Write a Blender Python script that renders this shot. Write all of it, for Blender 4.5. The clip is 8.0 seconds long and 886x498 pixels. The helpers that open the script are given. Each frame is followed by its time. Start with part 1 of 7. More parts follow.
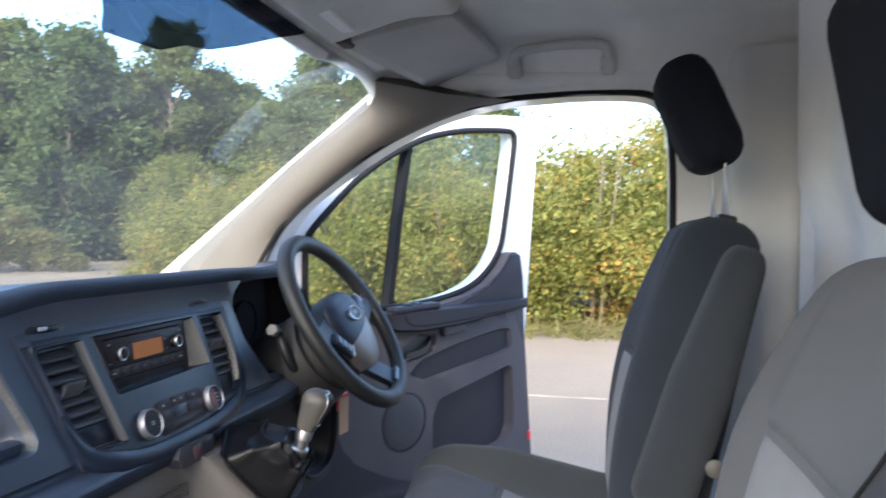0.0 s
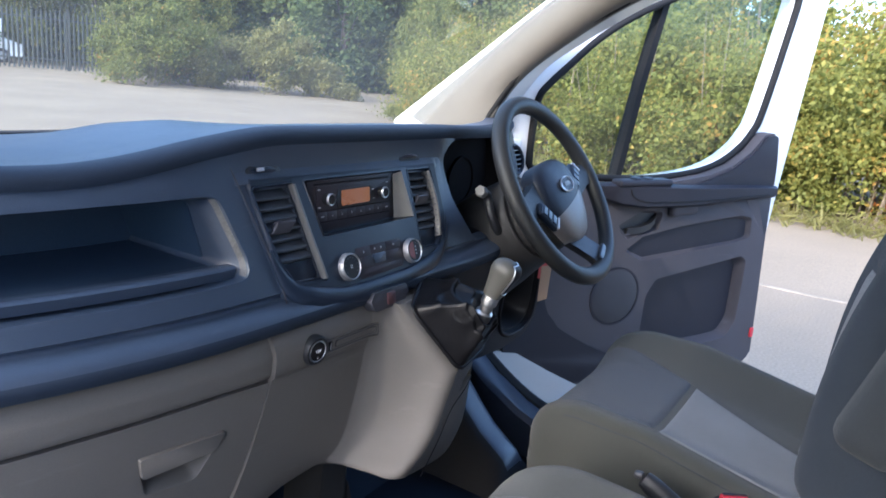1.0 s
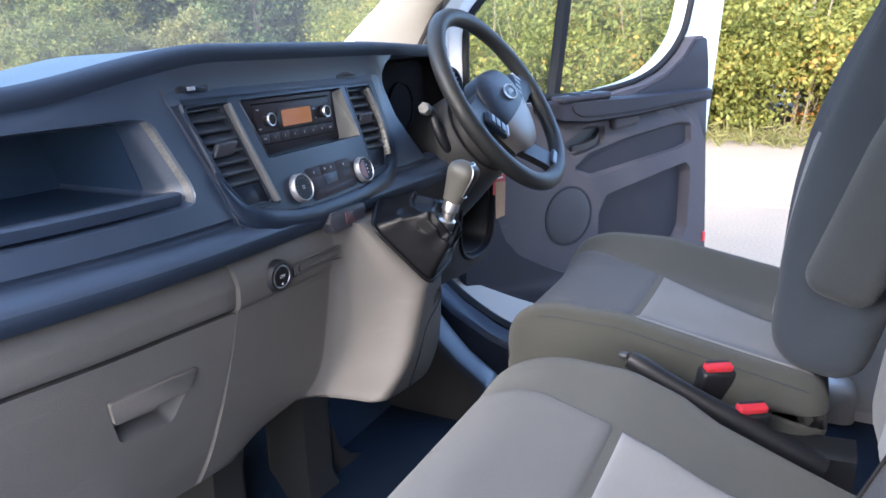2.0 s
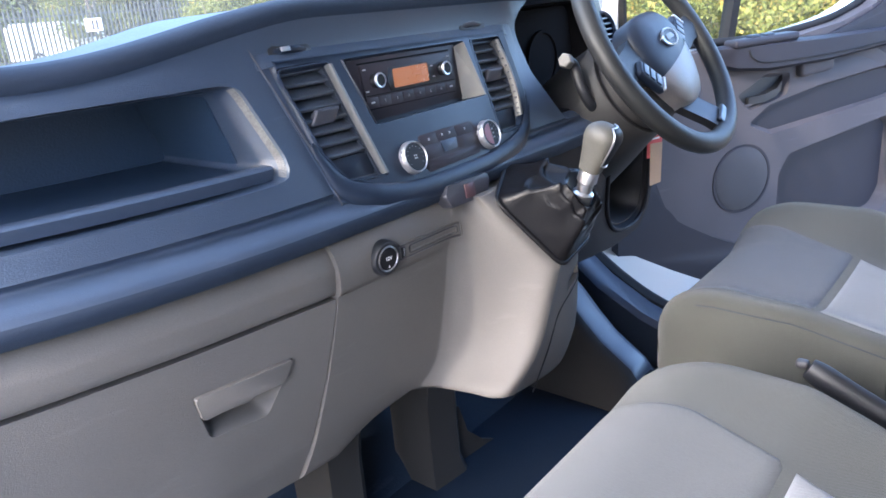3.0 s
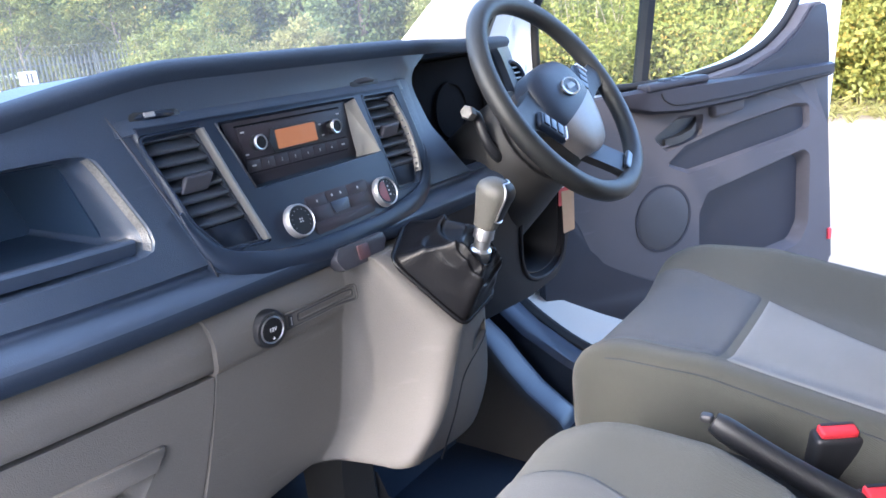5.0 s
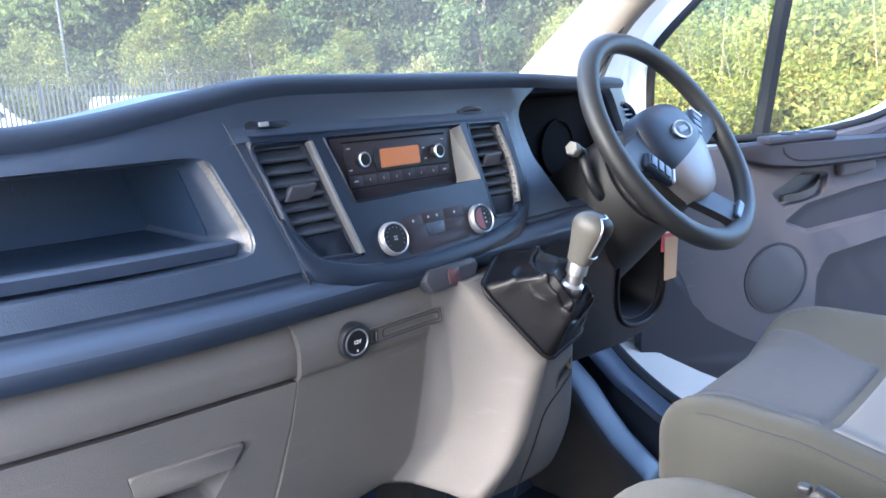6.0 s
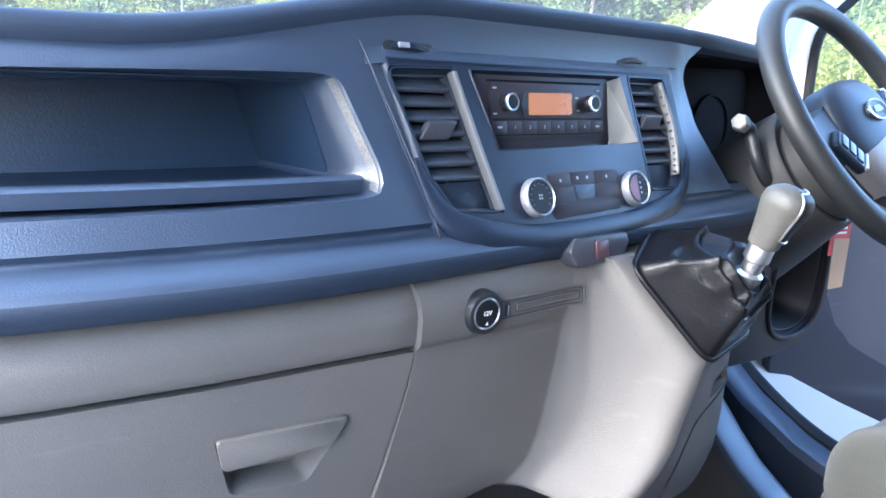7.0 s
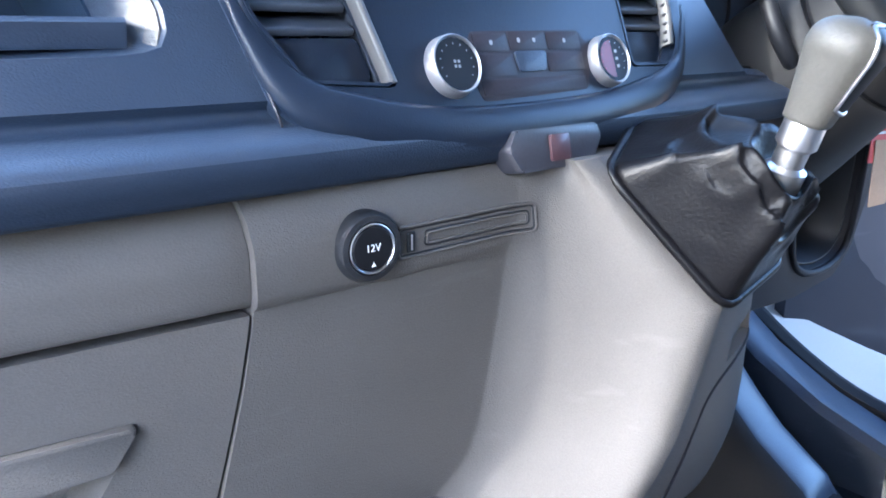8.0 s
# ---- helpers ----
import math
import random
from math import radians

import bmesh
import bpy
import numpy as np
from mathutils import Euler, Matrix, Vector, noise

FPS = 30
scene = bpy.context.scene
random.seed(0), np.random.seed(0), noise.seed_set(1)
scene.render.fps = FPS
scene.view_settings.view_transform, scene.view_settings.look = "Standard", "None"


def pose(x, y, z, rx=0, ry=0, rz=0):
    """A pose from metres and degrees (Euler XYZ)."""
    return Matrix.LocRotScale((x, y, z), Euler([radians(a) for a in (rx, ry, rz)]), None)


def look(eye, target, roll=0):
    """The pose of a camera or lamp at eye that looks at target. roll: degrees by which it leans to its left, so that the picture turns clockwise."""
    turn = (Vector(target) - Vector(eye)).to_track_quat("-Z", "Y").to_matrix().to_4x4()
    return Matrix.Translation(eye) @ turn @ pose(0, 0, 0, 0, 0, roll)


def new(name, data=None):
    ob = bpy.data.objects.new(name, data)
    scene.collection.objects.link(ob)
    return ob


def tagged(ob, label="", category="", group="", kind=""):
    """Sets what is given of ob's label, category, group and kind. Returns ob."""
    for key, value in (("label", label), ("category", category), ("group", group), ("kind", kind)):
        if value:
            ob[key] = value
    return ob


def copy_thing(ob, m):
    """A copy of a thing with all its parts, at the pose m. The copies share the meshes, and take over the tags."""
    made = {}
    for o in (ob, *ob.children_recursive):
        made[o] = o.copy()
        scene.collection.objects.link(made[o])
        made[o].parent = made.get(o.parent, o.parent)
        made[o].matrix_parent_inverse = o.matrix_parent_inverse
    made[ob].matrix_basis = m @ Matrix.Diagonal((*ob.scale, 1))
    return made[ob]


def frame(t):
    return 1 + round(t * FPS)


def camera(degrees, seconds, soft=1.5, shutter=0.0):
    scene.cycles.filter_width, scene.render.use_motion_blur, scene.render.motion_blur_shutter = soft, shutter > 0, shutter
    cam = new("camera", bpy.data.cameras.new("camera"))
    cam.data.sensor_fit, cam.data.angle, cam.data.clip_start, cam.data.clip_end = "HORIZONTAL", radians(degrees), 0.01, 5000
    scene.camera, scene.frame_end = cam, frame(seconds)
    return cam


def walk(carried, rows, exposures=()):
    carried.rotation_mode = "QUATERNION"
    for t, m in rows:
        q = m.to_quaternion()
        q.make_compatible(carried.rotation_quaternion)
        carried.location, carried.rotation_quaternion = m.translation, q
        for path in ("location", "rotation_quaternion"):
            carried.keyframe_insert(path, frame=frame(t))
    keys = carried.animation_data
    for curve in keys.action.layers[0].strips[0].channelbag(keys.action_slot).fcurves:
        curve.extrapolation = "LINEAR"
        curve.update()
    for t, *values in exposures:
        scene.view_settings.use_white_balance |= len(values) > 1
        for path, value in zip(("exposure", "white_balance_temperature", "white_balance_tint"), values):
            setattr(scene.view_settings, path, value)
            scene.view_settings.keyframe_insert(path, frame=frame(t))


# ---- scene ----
cam = camera(64.1, 8.0, 1.6, 0.15)
PATH = [
    (0, (-0.88, -0.569, 0.865), (1.07, -0.129, 0.832), 0.2),
    (0.2, (-0.872, -0.59, 0.861), (0.993, 0.126, 0.755), -0.3),
    (0.5, (-0.867, -0.607, 0.865), (0.892, 0.329, 0.687), 0.4),
    (1, (-0.818, -0.611, 0.894), (0.835, 0.411, 0.42), 5.5),
    (1.2, (-0.821, -0.624, 0.844), (0.797, 0.42, 0.303), 3.6),
    (2.3, (-0.81, -0.578, 0.799), (0.912, 0.277, 0.249), -2.3),
    (2.5, (-0.784, -0.572, 0.8), (0.84, 0.471, 0.277), -0.1),
    (2.7, (-0.734, -0.577, 0.788), (0.683, 0.686, 0.160), -3.8),
    (3, (-0.679, -0.562, 0.788), (0.748, 0.68, 0.14), -4.8),
    (3.5, (-0.613, -0.582, 0.797), (0.908, 0.581, 0.221), -7.3),
    (4, (-0.608, -0.582, 0.796), (0.934, 0.556, 0.225), -7.6),
    (5.3, (-0.598, -0.608, 0.795), (0.923, 0.575, 0.259), -4.7),
    (5.5, (-0.59, -0.617, 0.795), (0.782, 0.78, 0.384), -5.0),
    (6, (-0.598, -0.602, 0.778), (0.789, 0.776, 0.359), -2.6),
    (6.5, (-0.564, -0.547, 0.739), (0.698, 0.939, 0.289), -1.5),
    (7, (-0.565, -0.477, 0.714), (0.648, 1.057, 0.296), 1.3),
    (7.5, (-0.502, -0.467, 0.691), (0.722, 1.052, 0.251), 0.6),
    (7.7, (-0.443, -0.423, 0.66), (0.8, 1.063, 0.178), 0.0),
    (8, (-0.36, -0.345, 0.626), (0.848, 1.161, 0.103), -1.5),
]
walk(cam, [(t, look(eye, target, roll)) for t, eye, target, roll in PATH], [(0, 2.8, 5700, 12), (1.2, 2.95, 5350, 12), (2.4, 3.68, 5600, 14), (3.5, 4.07, 5500, 14), (5.5, 4.0, 5500, 13), (7, 4.42, 5150, 10), (8, 4.42, 5050, 10)])

# ---------------------------------------------------------------- world and light
SUN_EL, SUN_AZ = 28.0, 274.0     # azimuth clockwise from +y
world = bpy.data.worlds.new("sky")
scene.world = world
world.use_nodes = True
wn = world.node_tree.nodes
sky = wn.new("ShaderNodeTexSky")
sky.sky_type = "NISHITA"
sky.sun_disc = False
sky.sun_elevation, sky.sun_rotation = radians(SUN_EL), radians(SUN_AZ)
sky.air_density, sky.dust_density, sky.ozone_density = 1.0, 3.5, 1.5
wn["Background"].inputs["Strength"].default_value = 0.15
world.node_tree.links.new(sky.outputs[0], wn["Background"].inputs["Color"])

sun_data = bpy.data.lights.new("sun", "SUN")
sun_data.energy, sun_data.angle, sun_data.color = 0.245, radians(0.6), (1.0, 0.86, 0.66)
sun = new("sun", sun_data)
sun_dir = Vector((math.sin(radians(SUN_AZ)) * math.cos(radians(SUN_EL)), math.cos(radians(SUN_AZ)) * math.cos(radians(SUN_EL)), math.sin(radians(SUN_EL))))
sun.matrix_world = look(sun_dir * 30, (0, 0, 0))

# ---------------------------------------------------------------- mesh helpers


def part(name, bm, material, parent=None, label="", smooth=35, m=None):
    """Links a bmesh as one mesh object, under a thing or a part."""
    if m is not None:
        bmesh.ops.transform(bm, matrix=m, verts=bm.verts)
    bmesh.ops.recalc_face_normals(bm, faces=bm.faces)
    me = bpy.data.meshes.new(name)
    bm.to_mesh(me)
    bm.free()
    if smooth:
        me.polygons.foreach_set("use_smooth", [True] * len(me.polygons))
        if smooth < 180:
            me.set_sharp_from_angle(angle=radians(smooth))
    me.materials.append(material)
    ob = new(name, me)
    if parent is not None:
        ob.parent = parent
    if label:
        tagged(ob, label)
    return ob


def thing(name, label, category, group="", m=None):
    ob = new(name)
    ob.empty_display_size = 0.05
    if m is not None:
        ob.matrix_basis = m
    return tagged(ob, label, category, group)


def box(x0, x1, y0, y1, z0, z1, bev=0.0, seg=2, bm=None):
    b = bmesh.new()
    bmesh.ops.create_cube(b, size=1)
    for v in b.verts:
        v.co = Vector(((x0 + x1) / 2 + v.co.x * (x1 - x0), (y0 + y1) / 2 + v.co.y * (y1 - y0), (z0 + z1) / 2 + v.co.z * (z1 - z0)))
    if bev:
        bmesh.ops.bevel(b, geom=b.edges[:], offset=bev, segments=seg, profile=0.5, affect="EDGES", clamp_overlap=True)
    return merge(bm, b)


def merge(bm, b, m=None):
    """Adds the bmesh b to bm (or returns b)."""
    if m is not None:
        bmesh.ops.transform(b, matrix=m, verts=b.verts)
    if bm is None:
        return b
    me = bpy.data.meshes.new("t")
    b.to_mesh(me)
    b.free()
    bm.from_mesh(me)
    bpy.data.meshes.remove(me)
    return bm


def loft(rings, closed=True, caps=True, bm=None, wrap=False):
    """A skin over rings of equal count."""
    b = bmesh.new()
    vs = [[b.verts.new(p) for p in r] for r in rings]
    n = len(rings[0])
    pairs = list(zip(vs, vs[1:])) + ([(vs[-1], vs[0])] if wrap else [])
    for a, c in pairs:
        for i in range(n if closed else n - 1):
            j = (i + 1) % n
            b.faces.new((a[i], a[j], c[j], c[i]))
    if caps and closed and not wrap:
        b.faces.new(vs[0][::-1])
        b.faces.new(vs[-1])
    return merge(bm, b)


def smooth_line(pts, n):
    """Catmull-Rom through the points, n steps a span."""
    p = [Vector(q) for q in pts]
    p = [p[0] * 2 - p[1]] + p + [p[-1] * 2 - p[-2]]
    out = []
    for i in range(1, len(p) - 2):
        for k in range(n):
            t = k / n
            a, b_, c, d = p[i - 1], p[i], p[i + 1], p[i + 2]
            out.append(0.5 * (2 * b_ + (c - a) * t + (2 * a - 5 * b_ + 4 * c - d) * t * t + (3 * b_ - a - 3 * c + d) * t ** 3))
    out.append(p[-2])
    return out


def tube(pts, r, n=10, closed=False, bm=None, flat=1.0, up=(0, 0, 1)):
    """A round (or flattened) bar along a line; r may be a list."""
    pts = [Vector(p) for p in pts]
    rings = []
    for i, p in enumerate(pts):
        a = pts[(i - 1) % len(pts)] if closed or i else p
        c = pts[(i + 1) % len(pts)] if closed or i < len(pts) - 1 else p
        d = (c - a).normalized()
        u = d.cross(Vector(up))
        u = u.normalized() if u.length > 1e-4 else d.orthogonal().normalized()
        w = u.cross(d)
        rr_ = r[i] if isinstance(r, (list, tuple)) else r
        rings.append([p + u * math.cos(2 * math.pi * k / n) * rr_ + w * math.sin(2 * math.pi * k / n) * rr_ * flat for k in range(n)])
    return loft(rings, True, not closed, bm, wrap=closed)


def revolve(profile, n=40, bm=None, m=None):
    """Turns (radius, height) pairs about z."""
    rings = [[(max(r, 1e-5) * math.cos(2 * math.pi * k / n), max(r, 1e-5) * math.sin(2 * math.pi * k / n), h) for k in range(n)] for r, h in profile]
    b = loft(rings, True, True)
    bmesh.ops.remove_doubles(b, verts=b.verts, dist=2e-5)
    return merge(bm, b, m)


def prism(poly, d0, d1, bev=0.0, bm=None, m=None, seg=2):
    """A plate with outline poly (x, y) between heights d0 and d1."""
    b = bmesh.new()
    lo = [b.verts.new((x, y, d0)) for x, y in poly]
    hi = [b.verts.new((x, y, d1)) for x, y in poly]
    n = len(poly)
    b.faces.new(lo[::-1])
    b.faces.new(hi)
    for i in range(n):
        b.faces.new((lo[i], lo[(i + 1) % n], hi[(i + 1) % n], hi[i]))
    if bev:
        top = [e for e in b.edges if e.verts[0] in hi and e.verts[1] in hi]
        bmesh.ops.bevel(b, geom=top, offset=bev, segments=seg, profile=0.5, affect="EDGES", clamp_overlap=True)
    return merge(bm, b, m)


def ring_plate(outer, inner, d0, d1, bm=None, m=None, bev=0.0):
    """A frame between two outlines of equal count."""
    rings = [[(x, y, d0) for x, y in outer], [(x, y, d1) for x, y in outer], [(x, y, d1) for x, y in inner], [(x, y, d0) for x, y in inner]]
    b = loft(rings, True, False, wrap=True)
    if bev:
        es = [e for e in b.edges if all(abs(v.co.z - d1) < 1e-6 for v in e.verts) and e.calc_face_angle(0) > 0.5]
        bmesh.ops.bevel(b, geom=es, offset=bev, segments=2, profile=0.5, affect="EDGES", clamp_overlap=True)
    return merge(bm, b, m)


def rounded(corners, r, n=6):
    """An outline with its corners rounded; r one radius or one a corner."""
    out = []
    k = len(corners)
    for i in range(k):
        p, a, c = (Vector(corners[j % k]).to_2d() for j in (i, i - 1, i + 1))
        ri = r[i] if isinstance(r, (list, tuple)) else r
        ua, uc = (a - p).normalized(), (c - p).normalized()
        half = math.acos(max(-1, min(1, ua.dot(uc)))) / 2
        t = min(ri / max(math.tan(half), 1e-3), 0.48 * (a - p).length, 0.48 * (c - p).length)
        s, e = p + ua * t, p + uc * t
        for j in range(n + 1):
            f = j / n
            out.append(tuple(s * (1 - f) ** 2 + p * 2 * f * (1 - f) + e * f * f))
    return out


def inset(poly, d):
    """The outline moved inwards by d (for convex, anticlockwise or clockwise outlines)."""
    c = sum((Vector(p) for p in poly), Vector((0, 0))) / len(poly)
    area = sum(poly[i - 1][0] * poly[i][1] - poly[i][0] * poly[i - 1][1] for i in range(len(poly)))
    s = 1 if area > 0 else -1
    out = []
    for i in range(len(poly)):
        t = (Vector(poly[(i + 1) % len(poly)]) - Vector(poly[i - 1])).normalized()
        out.append((poly[i][0] - t.y * d * s, poly[i][1] + t.x * d * s))
    return out


def shrink(poly, d):
    """The outline drawn in towards its middle by about d."""
    xs_, ys_ = [p[0] for p in poly], [p[1] for p in poly]
    cx_, cy_ = (max(xs_) + min(xs_)) / 2, (max(ys_) + min(ys_)) / 2
    fx, fy = 1 - 2 * d / (max(xs_) - min(xs_)), 1 - 2 * d / (max(ys_) - min(ys_))
    return [(cx_ + (x - cx_) * fx, cy_ + (y - cy_) * fy) for x, y in poly]


def rbox(sx, sy, sz, r, n=(8, 8, 8), fn=None, bm=None, m=None):
    """A rounded block about the origin, finely meshed, bent by fn."""
    b = bmesh.new()
    h = (sx / 2, sy / 2, sz / 2)

    def line(k, c):
        hh, rr_ = h[k], min(r, h[k] * 0.999)
        edge = [-hh + rr_ * (1 - math.cos(a * math.pi / 8)) for a in range(4)]
        mid = [-hh + rr_ + (2 * hh - 2 * rr_) * i / c for i in range(c + 1)]
        return edge + mid + [-e for e in reversed(edge)]

    L = [line(k, n[k]) for k in range(3)]
    for ax in range(3):
        u, w = (ax + 1) % 3, (ax + 2) % 3
        for sgn in (-1, 1):
            grid = []
            for a in L[u]:
                row = []
                for c in L[w]:
                    p = [0, 0, 0]
                    p[ax], p[u], p[w] = sgn * h[ax], a, c
                    q = Vector([max(-h[i] + min(r, h[i]), min(h[i] - min(r, h[i]), p[i])) for i in range(3)])
                    d = Vector(p) - q
                    row.append(b.verts.new(q + (d.normalized() * r if d.length > 1e-9 else d)))
                grid.append(row)
            for i in range(len(grid) - 1):
                for j in range(len(grid[0]) - 1):
                    f = (grid[i][j], grid[i + 1][j], grid[i + 1][j + 1], grid[i][j + 1])
                    b.faces.new(f if sgn > 0 else f[::-1])
    bmesh.ops.remove_doubles(b, verts=b.verts, dist=1e-5)
    if fn:
        for v in b.verts:
            v.co = fn(v.co.copy())
    return merge(bm, b, m)


def cut(b, *holes):
    """Takes solids out of the solid b."""
    def temp(x):
        bmesh.ops.recalc_face_normals(x, faces=x.faces)
        me = bpy.data.meshes.new("t")
        x.to_mesh(me)
        x.free()
        return new("t", me)
    ob = temp(b)
    obs = [temp(x) for x in holes]
    for o in obs:
        md = ob.modifiers.new("cut", "BOOLEAN")
        md.operation, md.solver, md.object = "DIFFERENCE", "EXACT", o
    out = bmesh.new()
    me = bpy.data.meshes.new_from_object(ob.evaluated_get(bpy.context.evaluated_depsgraph_get()))
    out.from_mesh(me)
    for o in [ob] + obs:
        d = o.data
        bpy.data.objects.remove(o)
        bpy.data.meshes.remove(d)
    bpy.data.meshes.remove(me)
    return out


def soften(b, w, deg=40, seg=2):
    es = [e for e in b.edges if len(e.link_faces) == 2 and e.calc_face_angle(0) > radians(deg)]
    bmesh.ops.bevel(b, geom=es, offset=w, segments=seg, profile=0.5, affect="EDGES", clamp_overlap=True)
    return b


def lettering(text, size, depth=0.0004):
    """Writing as a thin raised mesh, centred on the origin."""
    cu = bpy.data.curves.new("t", "FONT")
    cu.body, cu.size, cu.extrude, cu.align_x, cu.align_y, cu.resolution_u = text, size, depth, "CENTER", "CENTER", 3
    ob = new("t", cu)
    me = bpy.data.meshes.new_from_object(ob.evaluated_get(bpy.context.evaluated_depsgraph_get()))
    b = bmesh.new()
    b.from_mesh(me)
    bpy.data.objects.remove(ob)
    bpy.data.curves.remove(cu)
    bpy.data.meshes.remove(me)
    return b


def basis(o, x, y, z):
    return Matrix(((x[0], y[0], z[0], o[0]), (x[1], y[1], z[1], o[1]), (x[2], y[2], z[2], o[2]), (0, 0, 0, 1)))


# ---------------------------------------------------------------- materials


def material(name, base, rough=0.5, metal=0.0, grain=0.0, scale=400.0, vary=0.12, wear=0.0, spec=0.5, coat=0.0, weave=0.0, patch=9.0):
    """A surface with blotches, fine grain in relief and uneven gloss."""
    mt = bpy.data.materials.new(name)
    mt.use_nodes = True
    nt = mt.node_tree
    N, L = nt.nodes, nt.links
    bs = N["Principled BSDF"]
    bs.inputs["Metallic"].default_value = metal
    bs.inputs["Specular IOR Level"].default_value = spec
    bs.inputs["Coat Weight"].default_value = coat
    tc = N.new("ShaderNodeTexCoord")
    big, fine = N.new("ShaderNodeTexNoise"), N.new("ShaderNodeTexNoise")
    big.inputs["Scale"].default_value, fine.inputs["Scale"].default_value = patch, scale
    big.inputs["Detail"].default_value, fine.inputs["Detail"].default_value = 5, 2
    for q in (big, fine):
        L.new(tc.outputs["Object"], q.inputs["Vector"])
    mix = N.new("ShaderNodeMix")
    mix.data_type = "RGBA"
    mix.inputs["A"].default_value = (*[c * (1 - vary) for c in base], 1)
    mix.inputs["B"].default_value = (*[min(1, c * (1 + vary)) for c in base], 1)
    add = N.new("ShaderNodeMath")
    add.operation = "MULTIPLY_ADD"
    add.inputs[1].default_value = 0.5
    L.new(fine.outputs["Fac"], add.inputs[0])
    half = N.new("ShaderNodeMath")
    half.operation = "MULTIPLY"
    half.inputs[1].default_value = 0.5
    L.new(big.outputs["Fac"], half.inputs[0])
    L.new(half.outputs[0], add.inputs[2])
    ramp = N.new("ShaderNodeMapRange")
    ramp.inputs["From Min"].default_value, ramp.inputs["From Max"].default_value = 0.3, 0.7
    L.new(add.outputs[0], ramp.inputs["Value"])
    L.new(ramp.outputs[0], mix.inputs["Factor"])
    colour = mix.outputs["Result"]
    if wear:
        sc = N.new("ShaderNodeTexNoise")
        sc.inputs["Scale"].default_value, sc.inputs["Detail"].default_value = 22, 8
        mp = N.new("ShaderNodeMapping")
        mp.inputs["Scale"].default_value = (0.5, 1, 3.0)
        mp.inputs["Rotation"].default_value = (0.3, 0.5, 0.2)
        L.new(tc.outputs["Object"], mp.inputs["Vector"])
        L.new(mp.outputs[0], sc.inputs["Vector"])
        mr = N.new("ShaderNodeMapRange")
        mr.inputs["From Min"].default_value, mr.inputs["From Max"].default_value = 0.64, 0.72
        mr.inputs["To Max"].default_value = wear
        L.new(sc.outputs["Fac"], mr.inputs["Value"])
        m2 = N.new("ShaderNodeMix")
        m2.data_type = "RGBA"
        m2.inputs["B"].default_value = (*[min(1, c * 1.7 + 0.03) for c in base], 1)
        L.new(mr.outputs[0], m2.inputs["Factor"])
        L.new(colour, m2.inputs["A"])
        colour = m2.outputs["Result"]
    L.new(colour, bs.inputs["Base Color"])
    rr_ = N.new("ShaderNodeMapRange")
    rr_.inputs["To Min"].default_value, rr_.inputs["To Max"].default_value = max(0.02, rough - 0.09), min(1, rough + 0.09)
    L.new(big.outputs["Fac"], rr_.inputs["Value"])
    L.new(rr_.outputs[0], bs.inputs["Roughness"])
    height = fine.outputs["Fac"]
    if weave:
        wv = N.new("ShaderNodeTexWave")
        wv.inputs["Scale"].default_value, wv.inputs["Distortion"].default_value = weave, 1.5
        wv.bands_direction = "DIAGONAL"
        L.new(tc.outputs["Object"], wv.inputs["Vector"])
        sm = N.new("ShaderNodeMath")
        L.new(wv.outputs["Fac"], sm.inputs[0])
        L.new(fine.outputs["Fac"], sm.inputs[1])
        height = sm.outputs[0]
    if grain:
        bp = N.new("ShaderNodeBump")
        bp.inputs["Strength"].default_value, bp.inputs["Distance"].default_value = grain, 0.001
        L.new(height, bp.inputs["Height"])
        L.new(bp.outputs[0], bs.inputs["Normal"])
    return mt


def cloth(name, base, scale=900, vary=0.18, sheen=0.12):
    mt = material(name, base, 0.92, grain=0.5, scale=scale, vary=vary, spec=0.25, weave=260)
    b = mt.node_tree.nodes["Principled BSDF"]
    b.inputs["Sheen Weight"].default_value = sheen
    b.inputs["Sheen Roughness"].default_value = 0.5
    return mt


def glass(name, tint=(1, 1, 1), rough=0.0, dust_haze=0.0):
    mt = bpy.data.materials.new(name)
    mt.use_nodes = True
    nt = mt.node_tree
    nt.nodes.remove(nt.nodes["Principled BSDF"])
    tr, gl = nt.nodes.new("ShaderNodeBsdfTransparent"), nt.nodes.new("ShaderNodeBsdfGlossy")
    tr.inputs[0].default_value = (*tint, 1)
    gl.inputs["Roughness"].default_value = rough
    fr, mx = nt.nodes.new("ShaderNodeFresnel"), nt.nodes.new("ShaderNodeMixShader")
    fr.inputs[0].default_value = 1.45
    nt.links.new(fr.outputs[0], mx.inputs[0])
    nt.links.new(tr.outputs[0], mx.inputs[1])
    nt.links.new(gl.outputs[0], mx.inputs[2])
    out = mx.outputs[0]
    # dusty film that also puts the hazy veil over the view into the glass
    if dust_haze:
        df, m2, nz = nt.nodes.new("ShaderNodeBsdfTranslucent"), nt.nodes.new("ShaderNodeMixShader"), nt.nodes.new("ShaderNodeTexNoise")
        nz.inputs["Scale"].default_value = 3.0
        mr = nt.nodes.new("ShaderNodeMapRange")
        mr.inputs["To Min"].default_value, mr.inputs["To Max"].default_value = dust_haze * 0.3, dust_haze * 1.7
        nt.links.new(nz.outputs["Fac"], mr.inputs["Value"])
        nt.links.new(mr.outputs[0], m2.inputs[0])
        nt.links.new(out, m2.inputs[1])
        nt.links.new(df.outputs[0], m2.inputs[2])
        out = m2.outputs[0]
    nt.links.new(out, nt.nodes["Material Output"].inputs[0])
    return mt


